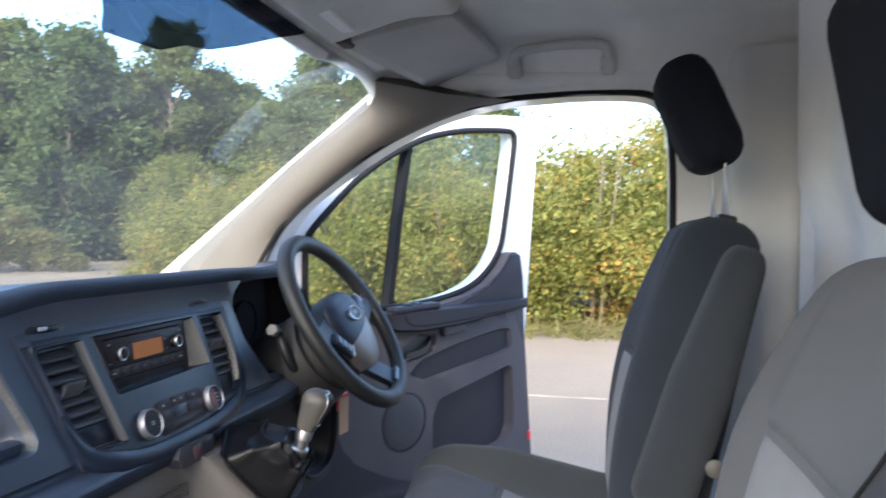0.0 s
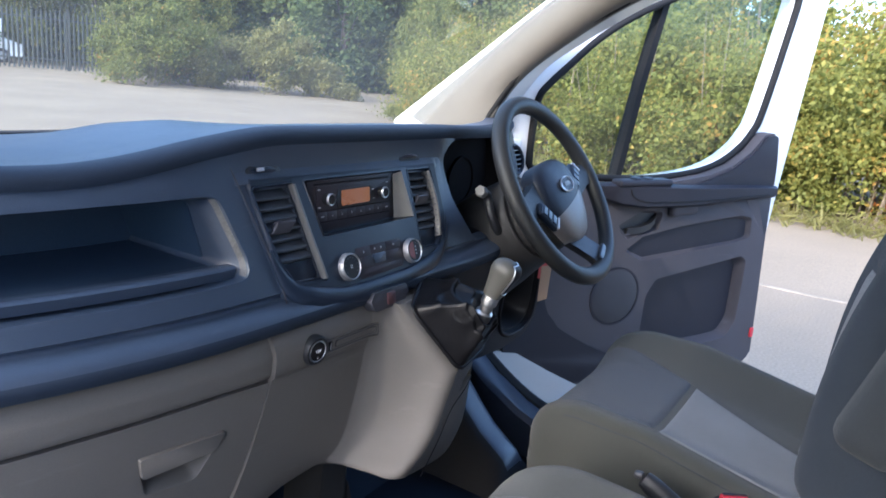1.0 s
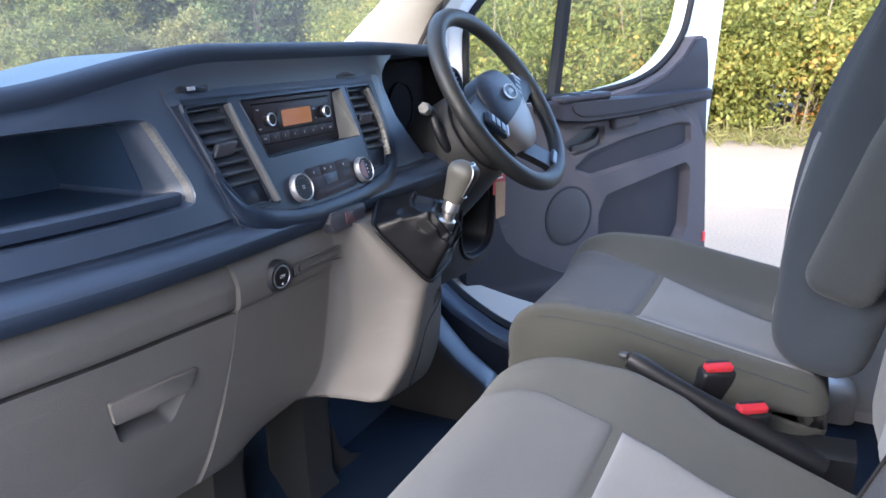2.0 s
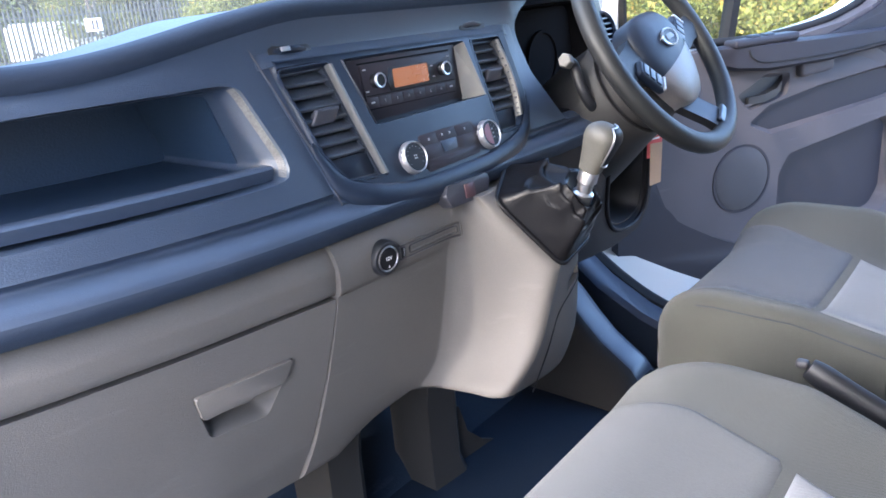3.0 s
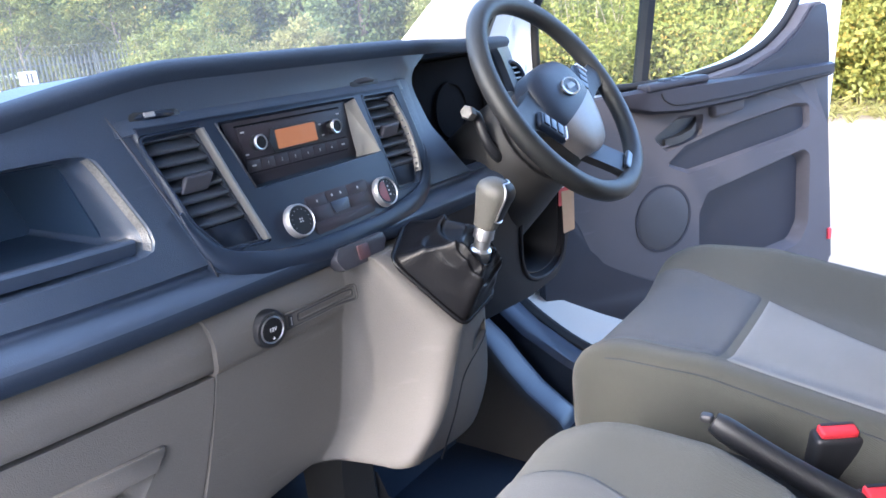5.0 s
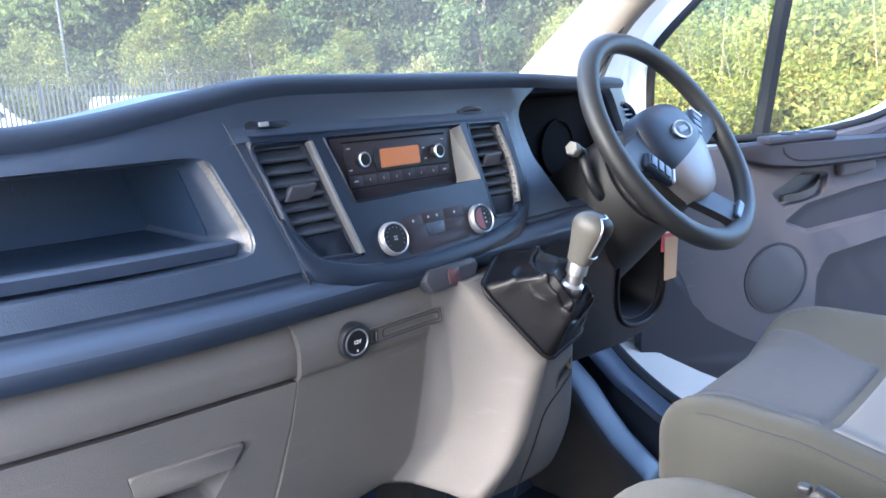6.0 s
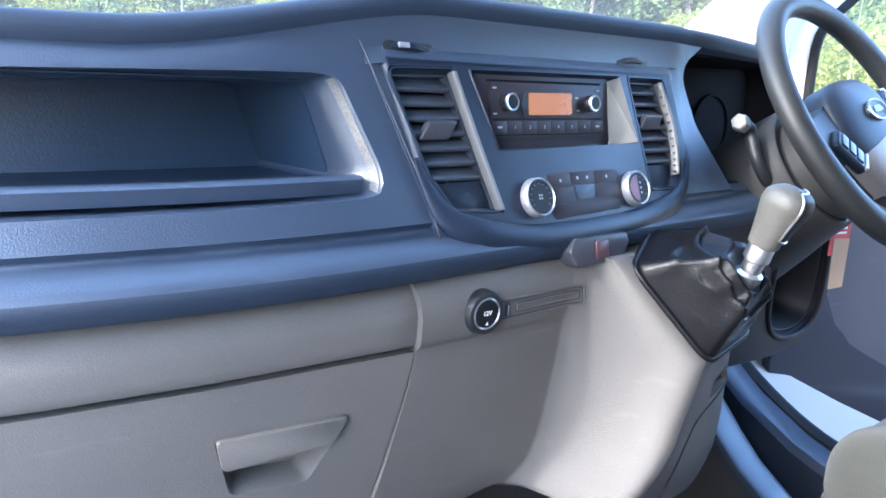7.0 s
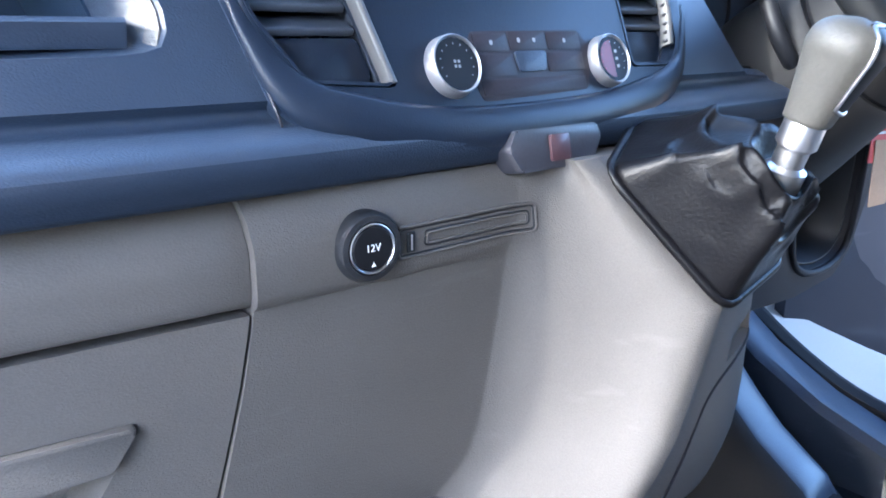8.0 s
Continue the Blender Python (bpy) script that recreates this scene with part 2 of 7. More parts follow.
def clear_outside(ob, inwards, mat_):
    """Gloss on the face towards the cab alone; the pane's other faces let light through."""
    ob.data.materials.append(M_CLEAR if mat_ is not M_BAND else M_BAND2)
    for f in ob.data.polygons:
        if f.normal.dot(inwards) < 0.3:
            f.material_index = 1
    ob.visible_shadow = False


def clear(name, tint):
    mt = bpy.data.materials.new(name)
    mt.use_nodes = True
    nt = mt.node_tree
    nt.nodes.remove(nt.nodes["Principled BSDF"])
    tr = nt.nodes.new("ShaderNodeBsdfTransparent")
    tr.inputs[0].default_value = (*tint, 1)
    nt.links.new(tr.outputs[0], nt.nodes["Material Output"].inputs[0])
    return mt


def leaves(name, lo, hi, autumn=None, share=0.0):
    """Foliage, each leaf its own shade."""
    mt = bpy.data.materials.new(name)
    mt.use_nodes = True
    N, L = mt.node_tree.nodes, mt.node_tree.links
    bs = N["Principled BSDF"]
    geo = N.new("ShaderNodeNewGeometry")
    cr = N.new("ShaderNodeValToRGB")
    cr.color_ramp.elements[0].color, cr.color_ramp.elements[1].color = (*lo, 1), (*hi, 1)
    if autumn:
        cr.color_ramp.elements[1].position = 1 - share
        e = cr.color_ramp.elements.new(1.0)
        e.color = (*autumn, 1)
    tc, big = N.new("ShaderNodeTexCoord"), N.new("ShaderNodeTexNoise")
    big.inputs["Scale"].default_value = 0.9
    L.new(tc.outputs["Object"], big.inputs["Vector"])
    mx = N.new("ShaderNodeMath")
    mx.operation = "MULTIPLY_ADD"
    mx.inputs[1].default_value = 0.6
    L.new(geo.outputs["Random Per Island"], mx.inputs[0])
    sh = N.new("ShaderNodeMapRange")
    sh.inputs["From Min"].default_value, sh.inputs["From Max"].default_value, sh.inputs["To Max"].default_value = 0.3, 0.7, 0.4
    L.new(big.outputs["Fac"], sh.inputs["Value"])
    L.new(sh.outputs[0], mx.inputs[2])
    L.new(mx.outputs[0], cr.inputs[0])
    L.new(cr.outputs[0], bs.inputs["Base Color"])
    bs.inputs["Roughness"].default_value = 0.6
    bs.inputs["Specular IOR Level"].default_value = 0.3
    tl, ms = N.new("ShaderNodeBsdfTranslucent"), N.new("ShaderNodeMixShader")
    ms.inputs[0].default_value = 0.55
    L.new(cr.outputs[0], tl.inputs[0])
    L.new(bs.outputs[0], ms.inputs[1])
    L.new(tl.outputs[0], ms.inputs[2])
    L.new(ms.outputs[0], N["Material Output"].inputs[0])
    return mt


def screen(name, col, strength):
    mt = material(name, (0.02, 0.02, 0.02), 0.12)
    b = mt.node_tree.nodes["Principled BSDF"]
    b.inputs["Emission Color"].default_value, b.inputs["Emission Strength"].default_value = (*col, 1), strength
    return mt


M_DASH = material("dark_dash_plastic", (0.027, 0.040, 0.068), 0.36, grain=0.35, scale=900, wear=0.2, spec=0.6)
M_GLOSS = material("satin_black_plastic", (0.0100, 0.016, 0.031), 0.34, grain=0.12, scale=900, spec=0.38)
M_BLACK = material("black_plastic", (0.012, 0.013, 0.016), 0.5, grain=0.2, scale=700)
M_TRAYSHADE = material("shaded_tray_plastic", (0.018, 0.034, 0.066), 0.42, grain=0.3, spec=0.45)
M_VENT = material("vent_plastic", (0.044, 0.052, 0.068), 0.34, grain=0.1)
M_GREY = material("grey_brown_plastic", (0.102, 0.094, 0.087), 0.60, grain=0.45, scale=900, wear=0.1, spec=0.22)
M_DOOR = material("door_card_plastic", (0.066, 0.060, 0.065), 0.62, grain=0.4, scale=800, wear=0.15, spec=0.2)
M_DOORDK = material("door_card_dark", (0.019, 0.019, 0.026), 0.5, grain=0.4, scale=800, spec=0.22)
M_WHITE = material("white_van_paint", (0.80, 0.80, 0.80), 0.25, coat=0.5, vary=0.03, patch=3)
M_SEAL = material("rubber_seal", (0.012, 0.012, 0.013), 0.75, grain=0.2, spec=0.2)
M_LINING = material("headlining_cloth", (0.74, 0.725, 0.70), 0.95, grain=0.3, scale=1200, spec=0.1)
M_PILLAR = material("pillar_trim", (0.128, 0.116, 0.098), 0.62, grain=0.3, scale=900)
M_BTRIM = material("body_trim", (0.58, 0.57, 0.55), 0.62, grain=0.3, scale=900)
M_VISOR = material("visor_cloth", (0.50, 0.49, 0.475), 0.95, grain=0.3, scale=1200, spec=0.1)
M_BULK = material("bulkhead_panel", (0.74, 0.75, 0.77), 0.5, grain=0.2, scale=600)
M_SEAT = cloth("dark_seat_cloth", (0.047, 0.055, 0.069))
M_BOLST = cloth("olive_grey_bolster", (0.049, 0.051, 0.045))
M_MID = cloth("mid_grey_cloth", (0.078, 0.080, 0.080))
M_LIGHT = cloth("light_grey_insert", (0.185, 0.183, 0.184))
M_HEAD = cloth("dark_navy_cloth", (0.007, 0.009, 0.015), sheen=0.0)
M_BACK = cloth("dark_backrest_cloth", (0.027, 0.034, 0.045), sheen=0.05)
M_ARM = cloth("armrest_cloth", (0.033, 0.038, 0.043), sheen=0.08)
M_MAT = material("floor_mat", (0.011, 0.019, 0.034), 0.7, grain=0.6, scale=300, wear=0.2, spec=0.15)
M_STEP = material("blue_grey_step", (0.024, 0.032, 0.050), 0.40, grain=0.2, wear=0.3)
M_LEATHER = material("black_leather", (0.004, 0.004, 0.005), 0.36, grain=0.3, scale=350, spec=0.24)
M_WHEEL = material("wheel_rubber", (0.014, 0.015, 0.016), 0.50, grain=0.35, scale=700, spec=0.34)
M_AIRBAG = material("airbag_plastic", (0.012, 0.017, 0.030), 0.46, spec=0.28, grain=0.35, scale=800)
M_SILVER = material("satin_silver", (0.42, 0.42, 0.44), 0.35, metal=0.7, vary=0.05)
M_SATIN = material("satin_grey", (0.115, 0.112, 0.108), 0.42, metal=0.0, vary=0.05)
M_SATINW = material("pale_satin", (0.150, 0.145, 0.135), 0.4, metal=0.0, vary=0.06)
M_SUNEDGE = material("sunlit_edge_plastic", (0.095, 0.092, 0.088), 0.42, grain=0.6, scale=500, vary=0.5, patch=45)
M_CHROME = material("chrome", (0.60, 0.60, 0.61), 0.34, metal=1.0, vary=0.04)
M_KNOBGREY = material("gear_knob_grey", (0.074, 0.071, 0.062), 0.5, grain=0.35)
M_FACE = material("knob_face", (0.010, 0.010, 0.012), 0.45, vary=0.05, spec=0.2)
M_RED = material("red_plastic", (0.50, 0.03, 0.045), 0.4)
M_TAGRED = material("red_card", (0.45, 0.05, 0.05), 0.6)
M_CARD = material("brown_card", (0.36, 0.24, 0.15), 0.8)
M_INK = material("white_print", (0.75, 0.75, 0.75), 0.6, vary=0.03)
M_KNEE = material("knee_panel_plastic", (0.010, 0.010, 0.013), 0.55, grain=0.35, scale=800, spec=0.14)
M_SHROUD = material("column_shroud_plastic", (0.019, 0.0185, 0.0185), 0.6, grain=0.35, scale=800, spec=0.3)
M_STALK = material("stalk_grey", (0.16, 0.155, 0.15), 0.5, grain=0.2)
M_SOFT = material("soft_touch_dash", (0.017, 0.026, 0.045), 0.66, grain=0.4, scale=900, spec=0.28)
M_RADIO = material("radio_plastic", (0.032, 0.028, 0.035), 0.48, grain=0.1, spec=0.25)
M_PRINT = material("grey_print", (0.32, 0.32, 0.33), 0.6, vary=0.03)
M_WARMFACE = material("red_tinted_face", (0.16, 0.03, 0.025), 0.3, vary=0.05, spec=0.3)
M_PADLOW = material("paler_pad_plastic", (0.17, 0.162, 0.165), 0.42, grain=0.15)
M_BTN = material("dark_button", (0.042, 0.042, 0.052), 0.36, grain=0.1)
M_HAZ = material("dull_red_button", (0.085, 0.042, 0.046), 0.35)
M_VOID = material("near_black_matt", (0.010, 0.010, 0.012), 0.8, spec=0.05)
M_LCD = screen("amber_display", (1.0, 0.36, 0.14), 0.03)
M_GLASS = glass("clear_glass", (0.81, 0.84, 0.80), dust_haze=0.030)
M_TINT = glass("tinted_glass", (0.72, 0.77, 0.70), dust_haze=0.012)
M_BAND = glass("dark_blue_shade_band", (0.095, 0.115, 0.135))
M_CLEAR = clear("glass_outer_face", (0.97, 0.98, 0.97))
M_BAND2 = clear("shade_band_outer_face", (0.6, 0.7, 0.8))
M_BELT = material("seat_belt_webbing", (0.035, 0.037, 0.042), 0.7, grain=0.5, scale=500)
M_SILL = material("sill_paint", (0.58, 0.51, 0.43), 0.4, vary=0.08, patch=6)
M_STEEL = material("dark_steel", (0.06, 0.06, 0.065), 0.5, metal=0.6)

# ---------------------------------------------------------------- the cab's shell


def structure(ob, label, category):
    return tagged(ob, label, category, kind="structure")


def interp(x, xs, ys):
    return float(np.interp(x, xs, ys))


floor = part("floor", box(-0.86, 0.80, -1.02, 0.47, -0.07, 0.0, 0.01), M_MAT)
structure(floor, "dark blue rubber mat on the cab floor", "floor")
toe = part("firewall", loft([[(x, 0.20, 0.0), (x, 0.44, 0.25), (x, 0.47, 0.55), (x, 0.53, 0.55), (x, 0.53, -0.06), (x, 0.20, -0.06)] for x in (-0.86, 0.80)]), M_MAT)
structure(toe, "dark sloping footwell wall under the dashboard", "wall")

# side of the body with the door opening; the same plan mirrored for both sides
OPENING = [(0.36, 0.06), (0.36, 0.66), (0.335, 0.76), (0.30, 0.828), (0.245, 0.910), (0.20, 0.957), (0.12, 1.014), (0.042, 1.064), (-0.04, 1.112), (-0.11, 1.147), (-0.18, 1.173), (-0.25, 1.190), (-0.32, 1.202), (-0.42, 1.209), (-0.53, 1.212), (-0.63, 1.208), (-0.68, 1.197), (-0.707, 1.172), (-0.720, 1.12), (-0.728, 1.01), (-0.728, 0.8), (-0.725, 0.6), (-0.70, 0.3), (-0.66, 0.06)]
SIDE = [(0.62, -0.12), (0.62, 0.76), (0.02, 1.235), (-0.10, 1.31), (-0.4, 1.35), (-1.02, 1.35), (-1.02, -0.12)]


def side_wall(sx):
    """Body side of the cab: painted sheet outside, trim inside, rubber round the opening."""
    m = basis((0, 0, 0), (0, 1, 0), (0, 0, 1), (sx, 0, 0))
    o = smooth_line([(y, z, 0) for y, z in OPENING + [OPENING[0]]], 4)[:-1]
    hole = [(p.x, p.y) for p in o]
    outer = cut(prism(SIDE, 0.862, 0.95), prism(inset(hole, 0.004), 0.8, 1.0))
    trim = cut(prism([(y, z) for y, z in SIDE if z > 0.5][:1] + [(0.02, 1.225), (-0.10, 1.30), (-0.4, 1.34), (-1.0, 1.34), (-1.0, 0.0), (0.58, 0.0)], 0.838, 0.862), prism(hole, 0.8, 1.0))
    soften(trim, 0.004, 50)
    name = "wall_right" if sx > 0 else "wall_left"
    w = part(name, outer, M_WHITE, None, "", 40, m)
    structure(w, "white painted van body side round the door opening", "body side")
    t = part("trim", trim, M_BTRIM, w, "pale grey plastic pillar trim", 40, m)
    part("seal", tube([(y, z, 0.846) for y, z in hole], 0.009, 8, True, flat=1.3), M_SEAL, w, "black rubber door seal", 60, m)
    return w


side_wall(1)
side_wall(-1)

# windscreen pillars between the door opening and the glass


def pillar(sx):
    rows = []
    wl = smooth_line([(0.84, 0.565, 0.775), (0.832, 0.40, 0.903), (0.815, 0.2, 1.053), (0.793, 0.05, 1.145), (0.768, -0.02, 1.193), (0.70, -0.05, 1.228)], 5)
    ol = smooth_line([(0.842, 0.338, 0.735), (0.842, 0.250, 0.890), (0.842, 0.11, 1.008), (0.842, -0.05, 1.108), (0.842, -0.22, 1.175), (0.842, -0.36, 1.200)], 5)
    for a, b_ in zip(wl, ol):
        mid = (a + b_) / 2 + Vector((-0.022, 0, -0.012))
        q1, q2 = a.lerp(mid, 0.45) + Vector((-0.006, 0, 0)), b_.lerp(mid, 0.45) + Vector((-0.008, 0, -0.003))
        out = Vector((0.05, 0.02, 0.03))
        rows.append([a, q1, mid, q2, b_, b_ + Vector((0.02, 0, 0)), a + out])
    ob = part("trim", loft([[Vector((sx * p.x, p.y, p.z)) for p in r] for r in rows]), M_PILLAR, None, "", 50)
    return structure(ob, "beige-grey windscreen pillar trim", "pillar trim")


pillar(1)
pillar(-1)

# roof lining, dropping to the sides and the header
XS = [-0.84, -0.80, -0.74, -0.65, -0.5, -0.3, 0, 0.3, 0.5, 0.65, 0.74, 0.80, 0.84]


def roof_z(x, y):
    side = interp(abs(x), [0, 0.5, 0.65, 0.74, 0.80, 0.84], [1.352, 1.350, 1.345, 1.332, 1.300, 1.204])
    front = interp(y, [-0.34, -0.18, -0.06, -0.03], [0.0, -0.045, -0.112, -0.134])
    corner = interp(y, [-0.9, -0.3, -0.12, -0.03], [0, 0.0, -0.012, -0.03]) * interp(abs(x), [0.5, 0.8], [0, 1])
    return side + front * interp(abs(x), [0.4, 0.84], [1, 0.45]) + corner


ys = [-1.02, -0.9, -0.7, -0.5, -0.4, -0.3, -0.22, -0.16, -0.11, -0.06, -0.035]
under = [[(x, y, roof_z(x, y)) for x in XS] for y in ys]
rings = [r + [(x, y, max(1.385, z + 0.03)) for x, y, z in reversed(r)] for r in under]
roof = part("ceiling", loft(rings), M_LINING, None, "", 60)
structure(roof, "pale grey cloth roof lining of the cab", "roof lining")
for sx in (-1, 1):
    rail = part("trim", tube(smooth_line([(sx * 0.795, 0.0, 1.195), (sx * 0.818, -0.10, 1.222), (sx * 0.828, -0.22, 1.240), (sx * 0.836, -0.34, 1.248), (sx * 0.842, -0.50, 1.252), (sx * 0.844, -0.64, 1.248), (sx * 0.846, -0.80, 1.228)], 4), [0.010] + [0.024] * 23 + [0.010], 10, flat=1.3), M_LINING, None, "", 180)
    structure(rail, "padded edge of the roof lining over the door", "roof trim")
header = part("trim", tube([(x, -0.028, roof_z(x, -0.035) + 0.012) for x in [-0.80 + 1.60 * k / 40 for k in range(41)]], 0.024, 10), M_LINING, None, "", 180)
structure(header, "padded front edge of the roof lining", "roof trim")
outer_roof = part("roof", loft([[(x * 1.11, y, 1.435 - 0.10 * (x / 0.84) ** 4 - 0.07 * max(0, (y + 0.3) / 0.3) ** 2) for x in XS] + [(x * 1.11, y, 1.405 - 0.09 * (x / 0.84) ** 4 - 0.07 * max(0, (y + 0.3) / 0.3) ** 2) for x in reversed(XS)] for y in (-1.02, -0.6, -0.3, -0.1, 0.0)]), M_WHITE)
structure(outer_roof, "white painted van roof", "van roof")

# bulkhead behind the seats: ribbed steel panel with a raised middle
bh = bmesh.new()
cols, rows_ = 44, 14
g = []
for i in range(cols + 1):
    x = -0.86 + 1.72 * i / cols
    rib = 0.035 * (1 - 1 / (1 + math.exp(-(abs(x) - 0.60) * 60))) + 0.012 * math.cos(x * 26)
    g.append([(x, -0.985 + rib + 0.03 * (1 if z > 0.93 else 0) * (1 if abs(x) < 0.58 else 0), z) for z in [1.36 * k / rows_ for k in range(rows_ + 1)]])
bulk = part("wall_rear", loft([r + [(x, -1.02, z) for x, y, z in reversed(r)] for r in g]), M_BULK, None, "", 50)
structure(bulk, "pale grey ribbed steel bulkhead behind the seats", "bulkhead")
cover = part("trim", rbox(0.10, 0.16, 1.30, 0.035, (2, 3, 10), lambda v: Vector((0.80 + v.x, -0.90 + v.y - 0.02 * (v.z / 0.65), 0.64 + v.z))), M_BTRIM)
structure(cover, "grey plastic trim over the rear door pillar", "pillar trim")
cover2 = part("trim", rbox(0.10, 0.16, 1.30, 0.035, (2, 3, 10), lambda v: Vector((-0.80 - v.x, -0.90 + v.y - 0.02 * (v.z / 0.65), 0.64 + v.z))), M_BTRIM)
structure(cover2, "grey plastic trim over the rear door pillar", "pillar trim")

# windscreen: a gently bowed pane with a dark shade band at its head


def ws_point(x, t):
    """t 0 at the base, 1 at the head."""
    y = 0.575 + (-0.055 - 0.575) * t - 0.05 * (x / 0.85) ** 2 * (1 - t) + 0.02 * math.sin(math.pi * t)
    return Vector((x * (1 - 0.08 * t), y, 0.735 + (1.225 - 0.735) * t + 0.030 * math.sin(math.pi * t)))


def pane(t0f, t1f, x0, x1, nx, nt, thick, mat_, name, lift=0.0):
    rings = []
    for i in range(nx + 1):
        x = x0 + (x1 - x0) * i / nx
        t0, t1 = t0f(x), t1f(x)
        a = [ws_point(x, t0 + (t1 - t0) * k / nt) + Vector((0, -0.6 * lift, -0.8 * lift)) for k in range(nt + 1)]
        rings.append(a + [p + Vector((0, 0.6 * thick, 0.8 * thick)) for p in reversed(a)])
    ob = part(name, loft(rings), mat_, None, "", 30)
    clear_outside(ob, Vector((0, -0.6, -0.8)), mat_)
    return ob


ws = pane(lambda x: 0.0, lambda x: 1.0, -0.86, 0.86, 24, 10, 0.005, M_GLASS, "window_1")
structure(ws, "clear sloping windscreen with a dark shade band", "windscreen")


def band_edge(x):
    return interp(x, [-0.9, -0.19, -0.13, -0.09, -0.06, 0.0, 0.065, 0.10, 0.152, 0.20, 0.255, 0.31, 0.9], [1.0, 1.0, 0.87, 0.83, 0.793, 0.797, 0.803, 0.838, 0.850, 0.89, 0.95, 1.0, 1.0])


band = pane(band_edge, lambda x: 1.003, -0.188, 0.305, 60, 4, 0.002, M_BAND, "shade_band", 0.004)
band.parent = ws
tagged(band, "dark blue shade band with a ragged edge")
part("frame", tube([ws_point(x / 20 * 0.86, 0.0) + Vector((0, -0.004, 0)) for x in range(-20, 21)], 0.012, 8), M_SEAL, ws, "black bonded glass edge")

# sills and what lies at the foot of the driver's door
sill = part("door_sill", rbox(0.24, 1.16, 0.17, 0.03, (4, 12, 3), lambda v: Vector((0.88 + v.x, -0.17 + v.y, -0.005 + v.z + 0.10 * max(0, (v.y - 0.12) / 0.46) ** 1.5))), M_SILL)
structure(sill, "white painted door sill", "sill")
sill2 = part("door_sill", rbox(0.16, 1.16, 0.15, 0.03, (4, 12, 3), lambda v: Vector((-0.88 + v.x, -0.17 + v.y, -0.01 + v.z))), M_WHITE)
structure(sill2, "white painted door sill", "sill")
strip = part("trim", tube(smooth_line([(0.745, -0.62, 0.085), (0.745, -0.2, 0.085), (0.745, -0.02, 0.09), (0.75, 0.12, 0.14), (0.76, 0.26, 0.24), (0.78, 0.34, 0.36)], 5), 0.022, 8, flat=0.8), M_SEAL)
structure(strip, "black rubber seal along the sill", "seal")
kick = part("trim", loft([[(0.66, y, 0.0), (0.66, y, z - 0.012), (0.672, y, z), (0.722, y, z + 0.004), (0.738, y, z - 0.006), (0.738, y, 0.0)] for y, z in ((-0.60, 0.055), (-0.15, 0.065), (-0.05, 0.08), (0.05, 0.115), (0.15, 0.17), (0.25, 0.25), (0.34, 0.34))]), M_STEP)
structure(kick, "blue-grey moulded step trim inside the sill", "sill trim")
rest = thing("foot_rest", "dark blue moulded foot rest rising in the driver's footwell", "foot rest")
REST = ((-0.024, 0.02), (-0.020, 0.045), (-0.006, 0.066), (0.02, 0.084), (0.06, 0.112), (0.10, 0.152), (0.14, 0.198), (0.24, 0.280), (0.33, 0.32))
# near-black sides hold their shade as colour; only the top stays blue
part("body", loft([[(0.440, y, 0.0), (0.462, y, z * 0.5), (0.486, y, z - 0.012), (0.500, y, z), (0.565, y, z), (0.580, y, z - 0.010), (0.600, y, z * 0.5), (0.615, y, 0.0)] for y, z in REST]), M_SEAL, rest, "", 50)
part("pad", loft([[(0.489, y, z - 0.012), (0.500, y, z - 0.002), (0.512, y, z + 0.004), (0.560, y, z + 0.004), (0.574, y, z - 0.002), (0.580, y, z - 0.012)] for y, z in REST[1:]]), M_STEP, rest, "glossy blue-black top, paler than the shaded sides", 60)

# plain chassis and wheels that carry the cab
ch = part("chassis", box(-0.80, 0.80, -1.0, 0.6, -0.22, -0.07, 0.02), M_STEEL)
structure(ch, "dark steel underbody of the van", "chassis")
for sx in (-1, 1):
    wt = thing("wheel", "black tyre on a grey steel wheel under the van", "wheel", "van wheels", basis((sx * 0.82, 0.55, -0.17), (0, 1, 0), (0, 0, 1), (1, 0, 0)))
    part("tyre", revolve([(0.20, -0.09), (0.30, -0.10), (0.33, -0.08), (0.33, 0.08), (0.30, 0.10), (0.20, 0.09)], 40), M_SEAL, wt)
    part("rim", revolve([(0.0, -0.07), (0.20, -0.08), (0.20, 0.08), (0.0, 0.05)], 30), M_STEEL, wt)
front = part("wall_front", box(-0.95, 0.95, 0.53, 1.02, 0.10, 0.70, 0.12, 4), M_WHITE)
structure(front, "white painted van front below the windscreen", "van front")
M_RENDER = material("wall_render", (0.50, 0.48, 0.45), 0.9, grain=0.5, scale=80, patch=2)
# unseen block beside the van, behind the camera: added to shade the seats
sun_block = part("sun_block_wall", cut(box(-8.0, -5.0, -1.6, 0.215, -0.60, 3.40, 0.02), box(-5.2, -4.8, -1.3, -0.4, -0.7, 1.55)), M_RENDER)
structure(sun_block, "plain unseen block added to shade the seats from the sun", "building wall")
sun_block_roof = part("roof", loft([[(-8.1, y, 3.40), (-4.95, y, 3.40), (-4.95, y, 3.46), (-8.1, y, 3.58)] for y in (-1.65, 0.225)]), M_STEEL)
structure(sun_block_roof, "dark sheet top of the unseen sun block", "roof")

# ---------------------------------------------------------------- dashboard
dash = thing("dashboard", "dark blue-black moulded van dashboard over grey-brown lower panels", "dashboard")


def yoff(x):
    return 0.48 * max(0.0, abs(x) - 0.24) ** 2


def soft_step(x, a, b_):
    t = max(0.0, min(1.0, (x - a) / (b_ - a)))
    return t * t * (3 - 2 * t)


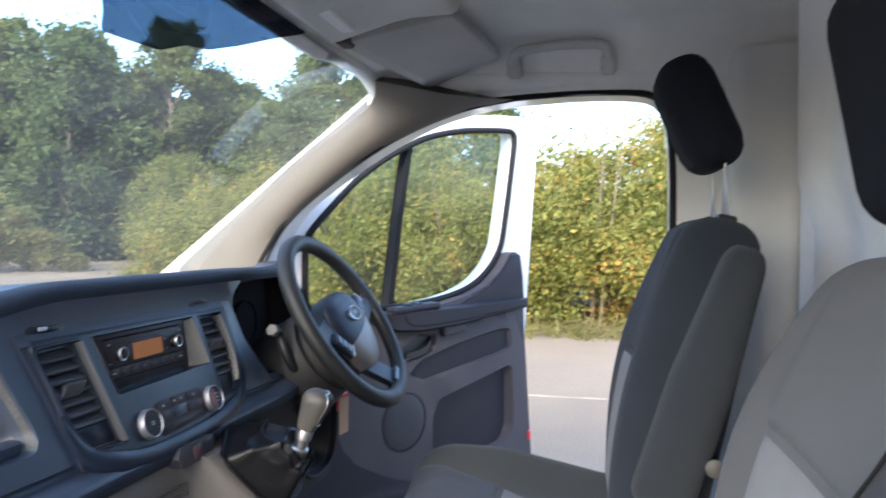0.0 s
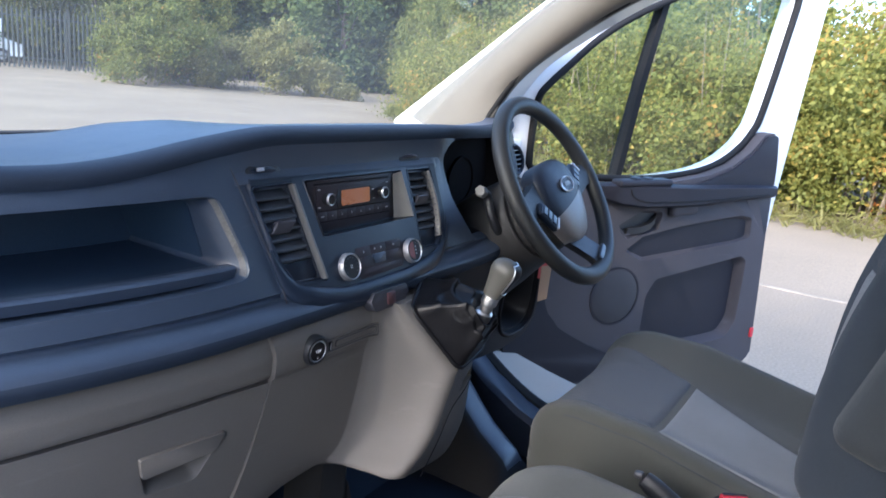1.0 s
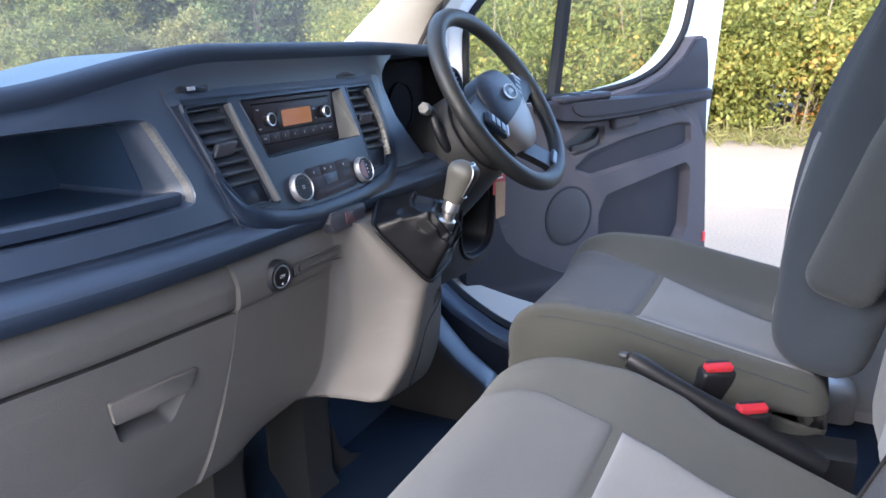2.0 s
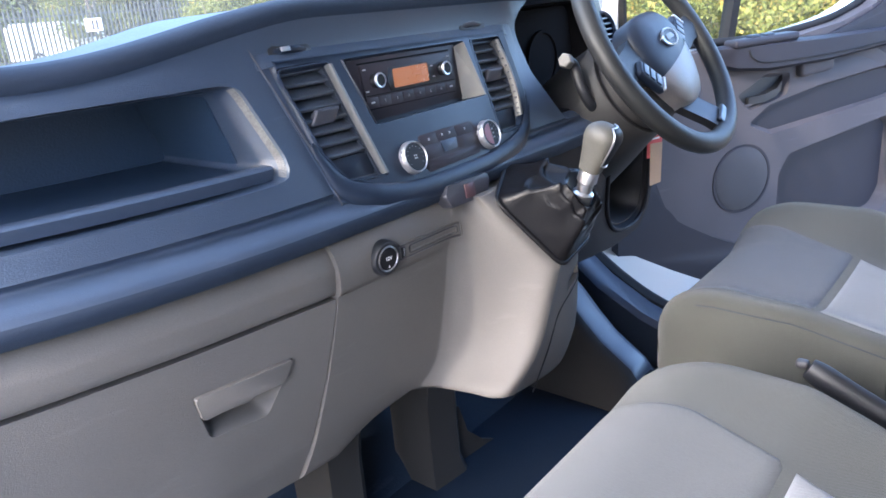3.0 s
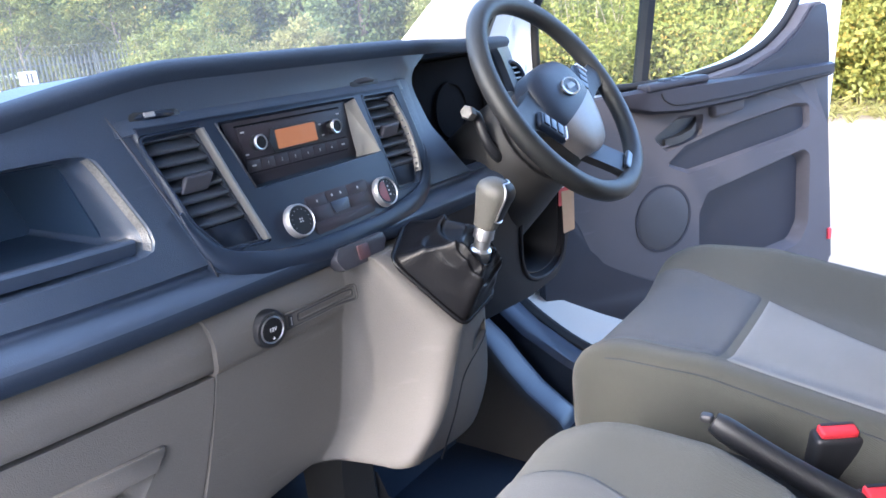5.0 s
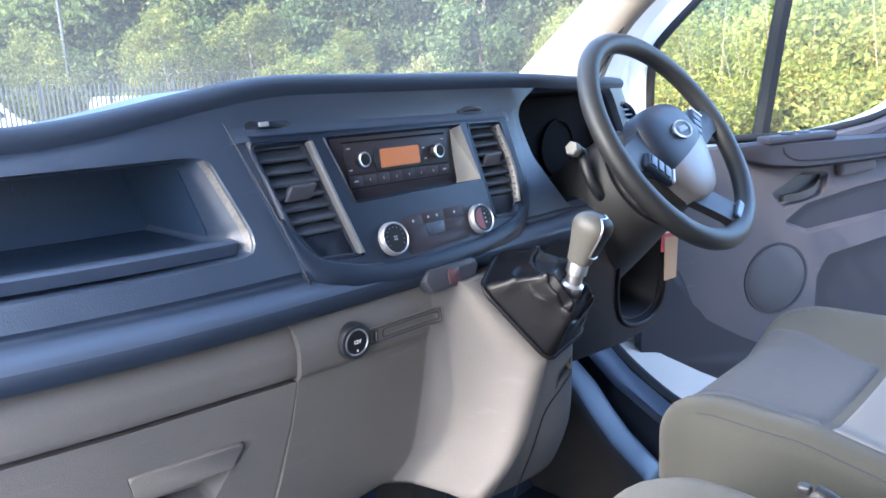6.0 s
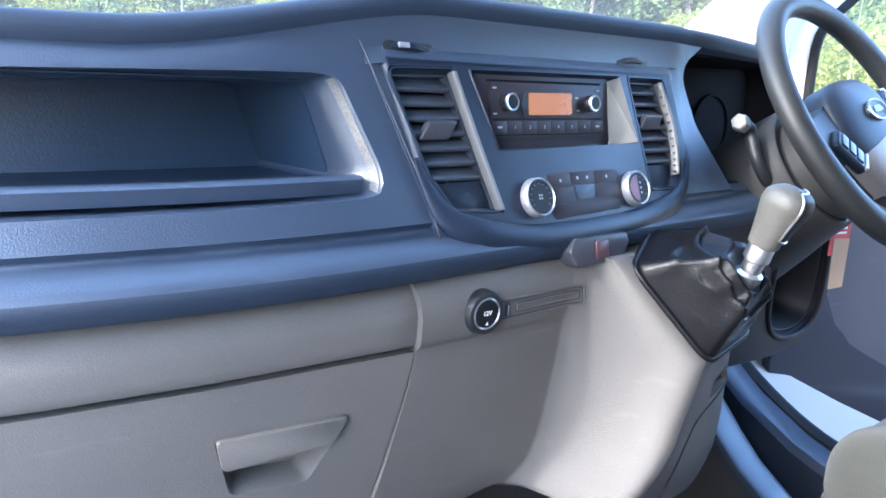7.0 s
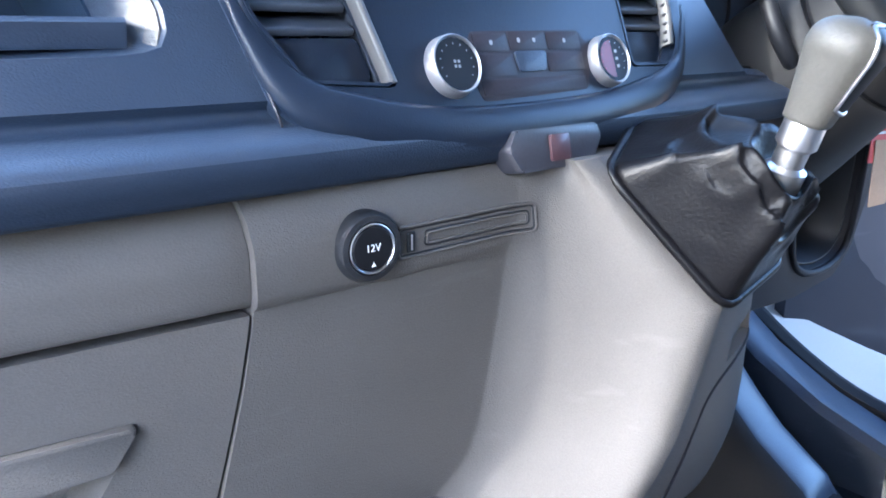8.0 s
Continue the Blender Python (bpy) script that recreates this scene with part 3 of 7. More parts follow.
def edge_z(x):
    """Height of the dash's rear edge: low before the passenger, higher over the centre and the gauges."""
    return 0.768 + 0.041 * soft_step(x, -0.44, -0.14) - 0.007 * soft_step(x, 0.2, 0.5)


def dash_section(x):
    o, e = yoff(x), edge_z(x)
    w = 0.008 / (1 + math.exp((abs(x + 0.005) - 0.245) * 90))
    bump = 0.026 * math.exp(-((x + 0.19) / 0.12) ** 2) + 0.010 * soft_step(x, -0.45, -0.2)
    rear = [(0.150, e - 0.005), (0.110 - w, e - 0.001), (0.084 - w, e), (0.072 - w, e - 0.0025), (0.0665 - w, e - 0.007), (0.0650 - w, e - 0.013), (0.0690 - w, e - 0.022), (0.0573, min(0.745, e - 0.034)), (0.0424, 0.70), (0.0292, 0.66), (0.016, 0.62),
            (0.0114, 0.606), (0.0165, 0.600), (0.013, 0.595), (0.001, 0.590), (-0.009, 0.583), (-0.012, 0.574), (-0.008, 0.564), (0.002, 0.557), (0.05, 0.554)]
    k = 11
    lip = [(p.x, p.y) for p in smooth_line([(y, z, 0) for y, z in rear[k:]], 4)]
    rear = rear[:k] + lip
    return [(x, 0.56 - 0.04 * (x / 0.85) ** 2, 0.742), (x, 0.42, 0.747 + bump * 0.5), (x, 0.34, 0.757 + bump * 0.8), (x, 0.25 + o * 0.5, 0.763 + bump)] + [(x, y + o, z) for y, z in rear] + [(x, 0.40, 0.554), (x, 0.52, 0.60)]


upper = loft([dash_section(-0.835 + 1.67 * i / 84) for i in range(85)])
FACE = basis((0, 0.016, 0.62), (1, 0, 0), (0, 0.3134, 0.9496), (0, -0.9496, 0.3134))


def fz(pts):
    return [(x, (z - 0.62) / 0.9496) for x, z in pts]


POD = rounded(fz([(-0.234, 0.757), (0.224, 0.757), (0.222, 0.655), (0.186, 0.598), (0.11, 0.578), (-0.04, 0.570), (-0.14, 0.576), (-0.188, 0.596)]), [0.006, 0.006, 0.03, 0.03, 0.05, 0.05, 0.05, 0.025])
PLATE = rounded(fz([(-0.2205, 0.749), (0.200, 0.749), (0.206, 0.655), (0.180, 0.606), (0.11, 0.584), (0.0, 0.577), (-0.10, 0.580), (-0.168, 0.596), (-0.1975, 0.640)]), [0.006, 0.006, 0.04, 0.04, 0.06, 0.08, 0.06, 0.04, 0.05])
tray_o = rounded([(-0.77, 0.715), (-0.278, 0.727), (-0.247, 0.637), (-0.77, 0.636)], [0.016, 0.022, 0.014, 0.016])


def y_prism(rings):
    """A solid through outlines (x, z) at several y."""
    return loft([[(x, y, z) for x, z in o] for o, y in rings])


def grow(o, d):
    return inset(o, -d)


# the tray follows the dash away from the middle
def tray_solid():
    b = y_prism([(grow(tray_o, 0.030), -0.05), (grow(tray_o, 0.017), 0.022), (grow(tray_o, 0.006), 0.034), (tray_o, 0.05), (tray_o, 0.24)])
    for v in b.verts:
        top = 0.715 + 0.0244 * (v.co.x + 0.77)
        if v.co.z > top:
            v.co.z = top + (v.co.z - top) * 0.3
        if v.co.z < 0.636:
            v.co.z = 0.636 + (v.co.z - 0.636) * 0.35
        v.co.y += yoff(v.co.x) + (v.co.z - 0.638) * 0.33
    return b


clus_o = rounded([(0.240, 0.752), (0.30, 0.779), (0.62, 0.780), (0.64, 0.66), (0.54, 0.60), (0.310, 0.608), (0.252, 0.69)], [0.03, 0.03, 0.04, 0.05, 0.05, 0.03, 0.04])


def cluster_solid():
    b = y_prism([(grow(clus_o, 0.010), -0.08), (grow(clus_o, 0.010), 0.015), (clus_o, 0.03), (inset(clus_o, 0.012), 0.17)])
    for v in b.verts:
        v.co.y += yoff(v.co.x) + (v.co.z - 0.62) * 0.33
    return b


pod_hole = prism(inset(POD, 0.0015), -0.066, 0.06, 0, None, FACE)
slot = box(0.05, 0.36, 0.33, 0.40, 0.77, 0.86, 0.01)
upper = cut(upper, tray_solid(), cluster_solid(), pod_hole, slot)
body = part("upper_body", upper, M_DASH, dash, "dark moulded plastic with an open tray", 32)
body.data.materials.append(M_SOFT)
for f in body.data.polygons:
    if f.center.z < 0.578 and f.center.y < 0.04 + yoff(f.center.x):
        f.material_index = 1      # darker, matt underside of the ledge
soft = []
for i in range(85):
    x = -0.835 + 1.67 * i / 84
    o, e = yoff(x), edge_z(x)
    w = 0.008 / (1 + math.exp((abs(x + 0.005) - 0.245) * 90))
    sec = [(0.096 - w, e - 0.004), (0.096 - w, e + 0.0001), (0.084 - w, e + 0.0009), (0.0715 - w, e - 0.0016), (0.0656 - w, e - 0.0066), (0.0641 - w, e - 0.0132), (0.0685 - w, e - 0.0215), (0.075 - w, e - 0.020)]
    soft.append([(x, y + o, z) for y, z in sec])
part("soft_edge", loft(soft), M_SOFT, dash, "matt dark rolled edge of the dash top", 60)
part("tray_lip", loft([[(x, y + yoff(x), z) for y, z in ((0.030, 0.634), (0.0262, 0.6460), (0.0285, 0.6485), (0.0420, 0.6490), (0.0455, 0.6460), (0.0480, 0.6395), (0.20, 0.6380), (0.20, 0.634))] for x in [-0.765 + 0.512 * i / 20 for i in range(21)]]), M_DASH, dash, "raised front lip of the tray", 50)
# added dark skin puts the tray's inner shade into the colour
tl = loft([[(x, y + yoff(x), z) for y, z in ((0.075, 0.7265), (0.246, 0.7265), (0.246, 0.6345), (0.050, 0.6345), (0.050, 0.6392), (0.238, 0.6392), (0.238, 0.7244), (0.075, 0.7258))] for x in [-0.765 + 0.5205 * i / 20 for i in range(21)]])
part("tray_shade_skin", tl, M_TRAYSHADE, dash, "dark skin holding the shade inside the tray", 40)
part("tray_end", loft([[(-0.2795, y, 0.726), (-0.2735, y, 0.726), (-0.2435, y, 0.638), (-0.2495, y, 0.638)] for y in (0.09, 0.25)]), M_TRAYSHADE, dash)

# pale band on the tray's corner: the sun's highlight as a colour
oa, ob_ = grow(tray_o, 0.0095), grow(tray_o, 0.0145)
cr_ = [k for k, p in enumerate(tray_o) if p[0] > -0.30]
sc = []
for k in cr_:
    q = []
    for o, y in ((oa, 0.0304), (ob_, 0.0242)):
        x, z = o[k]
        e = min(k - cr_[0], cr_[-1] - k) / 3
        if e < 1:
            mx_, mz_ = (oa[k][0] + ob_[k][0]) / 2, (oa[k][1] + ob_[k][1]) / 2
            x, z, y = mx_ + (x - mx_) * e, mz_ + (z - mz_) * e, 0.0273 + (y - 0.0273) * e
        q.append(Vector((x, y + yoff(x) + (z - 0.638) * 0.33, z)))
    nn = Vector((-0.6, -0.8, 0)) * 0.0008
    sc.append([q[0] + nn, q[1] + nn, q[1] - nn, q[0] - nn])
part("sunlit_edge", loft(sc), M_SUNEDGE, dash, "pale corner of the tray with a highlight in its colour", 60)

# centre fascia with the vents and the radio recess
vent_l = rounded([(-0.214, 0.1205), (-0.1450, 0.1225), (-0.1140, -0.010), (-0.1680, -0.006), (-0.190, 0.028)], [0.006, 0.004, 0.004, 0.014, 0.03])
vent_r = rounded([(0.1150, 0.1240), (0.1790, 0.1240), (0.1850, 0.060), (0.1820, 0.012), (0.168, -0.004), (0.1205, -0.004)], [0.004, 0.006, 0.06, 0.02, 0.012, 0.004])
rad_o = rounded([(-0.1225, 0.1245), (0.0990, 0.1262), (0.1115, 0.0490), (-0.1025, 0.0450)], 0.003)


def tapered(o, d, a=0.004):
    return loft([[(x, y, z) for x, y in q] for q, z in ((shrink(o, 0.003), d), (shrink(o, 0.001), -0.001), (shrink(o, -a), 0.0075), (shrink(o, -a), 0.03))])


def plateau(o, h, r):
    """A raised plate with a wide rolled edge."""
    rings = [(o, -0.063), (o, -0.001)] + [(inset(o, r * (1 - math.cos(a))), h * math.sin(a)) for a in [math.pi / 2 * k / 9 for k in range(1, 10)]] + [(inset(o, r + 0.0015), h)]
    return loft([[(x, y, z) for x, y in q] for q, z in rings])


# the radio stands steeper than the panel, so that its recess deepens downwards
STEEP = math.radians(13)
RADIO = FACE @ pose(0, 0.1265, 0.0050, 13) @ pose(0, -0.1265, 0)


def radio_depth(y):
    return 0.0050 - (0.1265 - y) * math.tan(STEEP)


rad_in = rounded([(-0.1135, 0.1230), (0.0860, 0.1240), (0.0900, 0.0525), (-0.0985, 0.0480)], 0.002)
rad_cut = loft([[(x, y, radio_depth(y) - 0.006) for x, y in rad_in], [(x, y, 0.0078) for x, y in rad_o], [(x, y, 0.03) for x, y in rad_o]])
rw = [(0.0850, 0.1215, radio_depth(0.1215) - 0.004), (0.0890, 0.0532, radio_depth(0.0532) - 0.0055), (0.1108, 0.0498, 0.0077), (0.0985, 0.1245, 0.0077)]
part("radio_trim", loft([[FACE @ Vector(p) for p in rw], [FACE @ (Vector(p) + Vector((-0.0010, 0, 0.0006))) for p in rw]]), M_SATINW, dash, "pale satin side of the radio recess", 0)
# paler tube: the edge's catch of light put into the colour
part("recess_glint", tube([FACE @ Vector((-0.1243, 0.1240, 0.0072)), FACE @ Vector((-0.1140, 0.0860, 0.0072)), FACE @ Vector((-0.1042, 0.0465, 0.0072))], 0.0013, 8), M_BTN, dash, "", 180)
base_plate = cut(prism(POD, -0.06, 0.0012, 0.001), prism(inset(PLATE, 0.004), -0.1, 0.1))
part("surround", base_plate, M_DASH, dash, "dark panel round the centre controls", 32, FACE)
fascia = cut(plateau(PLATE, 0.0075, 0.006), tapered(vent_l, -0.05), tapered(vent_r, -0.05), rad_cut)
brow = [(0.126, -0.012), (0.127, 0.0070), (0.1315, 0.0071), (0.1365, 0.0052), (0.1415, 0.0030), (0.1475, 0.0016), (0.1530, 0.0006), (0.1535, -0.012)]
part("upper_brow", loft([[FACE @ Vector((x, y, z if z < 0 else 0.0005 + (z - 0.0005) * e)) for y, z in brow] for x, e in ((-0.2330, 0.0), (-0.2290, 0.22), (-0.2230, 0.60), (-0.2180, 0.88), (-0.212, 1.0), (-0.1, 1.0), (0.1, 1.0), (0.192, 1.0), (0.199, 0.85), (0.205, 0.45), (0.212, 0.0))]), M_DASH, dash, "", 60)
part("centre_fascia", fascia, M_GLOSS, dash, "satin dark centre panel with air vents", 18, FACE)


# seam drawn paler than the panel: its bevel's highlight as a colour
part("seam", tube([FACE @ Vector((p.x, p.y, 0.0016)) for p in smooth_line([(-0.2405, 0.158, 0), (-0.2340, 0.143, 0), (-0.2250, 0.115, 0), (-0.2100, 0.066, 0), (-0.1950, 0.014, 0), (-0.1865, -0.030, 0)], 4)], 0.0009, 6), M_BTN, dash, "fine seam beside the centre panel, its highlight painted in", 180)


def vent(o, ys, left, right, tab):
    """Slatted air outlet: slats, a wide slider and a blank lower panel. left and right give its sides at a height."""
    v = part("vent", ring_plate(o, inset(o, 0.0025), -0.03, -0.002), M_VENT, dash, "slatted air vent", 40, FACE)
    for k in range(7):
        y = ys[0] + (ys[1] - ys[0]) * (k + 0.5) / 7
        a, c = left(y), right(y)
        b = rbox(c - a - 0.003, 0.0050, 0.019, 0.0020, (2, 1, 1), None, None, pose((a + c) / 2, y, -0.007, 46))
        part("slat", b, M_VENT, v, "", 40, FACE)
    part("slider", rbox(0.034, 0.0175, 0.008, 0.0028, (3, 2, 2), lambda q: Vector((q.x - q.y * tab[2], q.y, q.z)), None, pose(tab[0], tab[1], 0.0, 24)), M_BTN, v, "flat grey slider tab", 40, FACE)
    y0, y1 = ys[1] - 0.002, ys[1] - 0.029
    zl = rounded([(left(y0) + 0.003, y0), (right(y0) - 0.002, y0), (right(y1) - 0.003, y1), (left(y1) + 0.008, y1 + 0.002)], [0.003, 0.003, 0.004, 0.012])
    part("blank_panel", prism(zl, -0.012, -0.003, 0.002), M_GLOSS, v, "", 40, FACE)
    part("frame", ring_plate(grow(o, 0.0030), grow(o, 0.0012), 0.004, 0.0084, None, None, 0.0008), M_GLOSS, v, "", 40, FACE)
    # the vertical vanes behind
    for k in range(5):
        f = (k + 0.5) / 5
        x = left(0.065) * (1 - f) + right(0.065) * f
        part("vane", rbox(0.0022, 0.10, 0.012, 0.001, (1, 2, 1), None, None, pose(x, 0.065, -0.036, 0, 0, 13 if o is vent_l else 0)), M_BLACK, v, "", 40, FACE)
    return v


vent(vent_l, (0.119, 0.022), lambda y: -0.2105 + (0.119 - y) * 0.215, lambda y: -0.1460 + (0.119 - y) * 0.235, (-0.168, 0.0685, -0.55))
vent(vent_r, (0.122, 0.026), lambda y: 0.1175 + (0.122 - y) * 0.04, lambda y: 0.1705 + 0.020 * math.sin(math.pi * max(0.0, 0.122 - y) / 0.16) - 0.009 * max(0.0, 0.122 - y) / 0.1, (0.150, 0.0750, -0.35))

strip_l = [(p.x, p.y) for p in smooth_line([(-0.1425, 0.1215, 0), (-0.1285, 0.056, 0), (-0.1130, -0.0105, 0)], 8)]
strip_r = [(p.x, p.y) for p in smooth_line([(0.1735, 0.1205, 0), (0.1825, 0.078, 0), (0.1825, 0.040, 0), (0.1755, 0.010, 0)], 6)]
for pts, w, lab in ((strip_l, 0.0028, "thin satin grey strip"), (strip_r, 0.0030, "ribbed satin grey strip")):
    part("vent_trim", loft([[FACE @ Vector((x + u, y, z)) for u, z in ((-w, 0.000), (-w, 0.0080), (-w * 0.55, 0.0094), (w * 0.55, 0.0094), (w, 0.0080), (w, 0.000))] for x, y in pts]), M_SATIN, dash, lab, 60)
for k in range(12):
    f = (k + 0.5) / 12 * (len(strip_r) - 1)
    x, y = Vector(strip_r[int(f)] + (0,)).lerp(Vector(strip_r[min(len(strip_r) - 1, int(f) + 1)] + (0,)), f - int(f)).xy
    part("rib", rbox(0.0040, 0.0024, 0.0036, 0.0010, (1, 1, 1), None, None, pose(x - 0.0032, y, 0.0054)), M_BTN, dash, "", 40, FACE)

smile = [(p.x, (p.y - 0.62) / 0.9496) for p in smooth_line([(x, z, 0) for x, z in ((0.2040, 0.662), (0.202, 0.648), (0.184, 0.614), (0.145, 0.593), (0.08, 0.581), (0.0, 0.577), (-0.08, 0.578), (-0.14, 0.588), (-0.1765, 0.606), (-0.1965, 0.640), (-0.2025, 0.660))], 6)]
low_y = min(p[1] for p in smile)
lip_rings = []
for k, (x, y) in enumerate(smile):
    f = 0.02 + 0.98 * max(0.0, min(1.0, (0.044 - y) / (0.044 - low_y - 0.012))) ** 1.2
    ax, ay = smile[min(len(smile) - 1, k + 1)]
    bx, by = smile[max(0, k - 1)]
    d = Vector((ax - bx, ay - by, 0)).normalized()
    n = Vector((-d.y, d.x, 0))
    if n.dot(Vector((x, y - 0.06, 0))) < 0:
        n = -n
    low = max(0.0, min(1.0, (0.0 - y) / 0.03))
    sec = [(-0.016, 0.0060), (-0.013, 0.0076), (-0.008, 0.0086), (-0.002, 0.0088), (0.004, 0.0078), (0.009, 0.0056), (0.0125, 0.0022), (0.014, -0.002), (0.014, -0.008), (-0.008, -0.010)]
    lip_rings.append([tuple(FACE @ (Vector((x, y, 0)) + n * (u * (0.10 + 0.90 * f)) + Vector((0, 0, 0.0072 + (w - 0.0072) * f + 0.006 * low * f * (1 if w > -0.004 else 0))))) for u, w in sec])
part("lower_roll", loft(lip_rings), M_GLOSS, dash, "rounded glossy lower edge of the centre panel", 180)

# thumb wheels above the vents
for x, z, lab in ((-0.186, 0.7555, "silver"), (0.1335, 0.7590, "dark")):
    s = (z - 0.62) / 0.9496
    cup = part("vent_wheel", prism(rounded([(x - 0.030, s - 0.0065), (x + 0.030, s - 0.0065), (x + 0.027, s + 0.0065), (x - 0.027, s + 0.0065)], 0.006), -0.004, 0.0036, 0.0015), M_BLACK, dash, "vent shut-off wheel", 40, FACE)
    part("rim", tube(smooth_line([(x - 0.022, s, 0.000), (x, s + 0.001, 0.0052), (x + 0.022, s, 0.000)], 4), 0.0038, 8), M_BTN if lab == "dark" else M_GLOSS, cup, "", 40, FACE)
    if lab == "silver":
        part("mark", rbox(0.012, 0.005, 0.003, 0.001, (1, 1, 1), None, None, pose(x - 0.008, s + 0.001, 0.0072)), M_SILVER, cup, "silver marker", 40, FACE)


# radio
rz = -0.0040
radio = part("radio", prism(rounded([(-0.1125, 0.1228), (0.0850, 0.1238), (0.0890, 0.0530), (-0.0980, 0.0490)], 0.002), -0.012, rz, 0.001), M_RADIO, dash, "black car radio with an amber display", 40, RADIO)
part("faceplate", prism(rounded([(-0.0945, 0.1150), (0.0730, 0.1158), (0.0735, 0.0610), (-0.0930, 0.0605)], 0.003), rz, rz + 0.0034, 0.0012), M_RADIO, radio, "", 40, RADIO)
part("disc_slot", prism(rounded([(-0.0965, 0.1178), (0.0720, 0.1184), (0.0720, 0.1164), (-0.0965, 0.1158)], 0.0008), rz, rz + 0.0008), M_VOID, radio, "dark slot above the faceplate", 0, RADIO)
part("bezel", prism(rounded([(-0.0500, 0.1080), (0.0225, 0.1085), (0.0330, 0.0985), (0.0360, 0.0805), (-0.0500, 0.0800), (-0.0540, 0.0940)], 0.003), rz + 0.0034, rz + 0.0044, 0.0006), M_BLACK, radio, "", 40, RADIO)
part("display", prism(rounded([(-0.0435, 0.1055), (0.0205, 0.1060), (0.0210, 0.0838), (-0.0435, 0.0832)], 0.002), rz + 0.0044, rz + 0.0050), M_LCD, radio, "lit amber display", 0, RADIO)
for x in (-0.0738, 0.0495):
    at_ = RADIO @ pose(x, 0.0955, rz)
    kb = part("knob", revolve([(0.0088, 0.003), (0.0086, 0.0118), (0.0080, 0.0132), (0, 0.0132)], 32), M_BLACK, radio, "black knob with a chrome ring", 40, at_)
    part("ring", revolve([(0.0089, 0.0112), (0.0090, 0.0130), (0.0082, 0.0140), (0.0071, 0.0138), (0.0069, 0.0128), (0.0070, 0.0112)], 32), M_CHROME, kb, "chrome ring", 60, at_)
    part("cap", revolve([(0.0068, 0.0130), (0.0062, 0.0136), (0, 0.0136)], 24), M_FACE, kb, "", 40, at_)
for y0, y1 in ((0.0798, 0.0788), (0.0640, 0.0630)):
    part("groove", box(-0.0920, 0.0715, y1, y0, rz + 0.0030, rz + 0.0037), M_VOID, radio, "", 0, RADIO)
for k in range(8):
    x = -0.0835 + 0.147 * k / 7
    part("button", prism([(x - 0.0100, 0.0770), (x + 0.0100, 0.0770), (x + 0.0100, 0.0655), (x - 0.0100, 0.0655)], rz + 0.003, rz + 0.0038, 0.0002), M_RADIO, radio, "", 40, RADIO)
    if k in (0, 7):
        part("legend", prism(rounded([(x - 0.003, 0.0722), (x + 0.003, 0.0722), (x + 0.003, 0.0702), (x - 0.003, 0.0702)], 0.0004), rz + 0.0042, rz + 0.0044), M_PRINT, radio, "", 0, RADIO)
    else:
        part("legend", lettering(str(k), 0.0046, 0.0002), M_PRINT, radio, "", 0, RADIO @ pose(x, 0.0710, rz + 0.0043))
for x, y in ((-0.0895, 0.1095), (0.0640, 0.1100), (-0.0895, 0.0845), (0.0290, 0.1015), (0.0315, 0.0880)):
    part("legend", prism(rounded([(x - 0.0022, y + 0.0009), (x + 0.0022, y + 0.0009), (x + 0.0022, y - 0.0009), (x - 0.0022, y - 0.0009)], 0.0004), rz + 0.0034, rz + 0.0046), M_PRINT, radio, "", 0, RADIO)

# heater controls
heat = part("heater_panel", prism(rounded([(-0.0455, 0.0205), (0.0600, 0.0215), (0.0700, 0.0080), (0.0600, -0.0225), (-0.0455, -0.0265), (-0.0520, 0.0)], 0.006), 0.006, 0.0079, 0.0005), M_RADIO, dash, "heater control panel", 40, FACE)
for x0, x1, y0, y1 in ((-0.0440, -0.0135, 0.0065, 0.0190), (-0.0120, 0.0240, 0.0072, 0.0205), (0.0255, 0.0600, 0.0068, 0.0200), (-0.0440, -0.0105, -0.0105, 0.0052), (0.0215, 0.0600, -0.0085, 0.0055), (-0.0440, 0.0580, -0.0225, -0.0120)):
    part("button", prism(rounded([(x0, y1), (x1, y1), (x1, y0), (x0, y0)], 0.0016), 0.0079, 0.0084, 0.0003), M_RADIO, heat, "", 40, FACE)
part("tab", prism(rounded([(-0.0105, 0.0062), (0.0215, 0.0066), (0.0180, -0.0075), (-0.0070, -0.0080)], 0.003), 0.0079, 0.0094, 0.0006), M_DASH, heat, "blue-grey recirculation key", 40, FACE)
for x, y in ((-0.029, 0.0125), (-0.003, 0.0140), (0.012, 0.0140), (0.043, 0.0135)):
    part("legend", prism(rounded([(x - 0.0014, y + 0.0016), (x + 0.0014, y + 0.0016), (x + 0.0014, y - 0.0016), (x - 0.0014, y - 0.0016)], 0.001), 0.0086, 0.0088), M_PRINT, heat, "", 0, FACE)


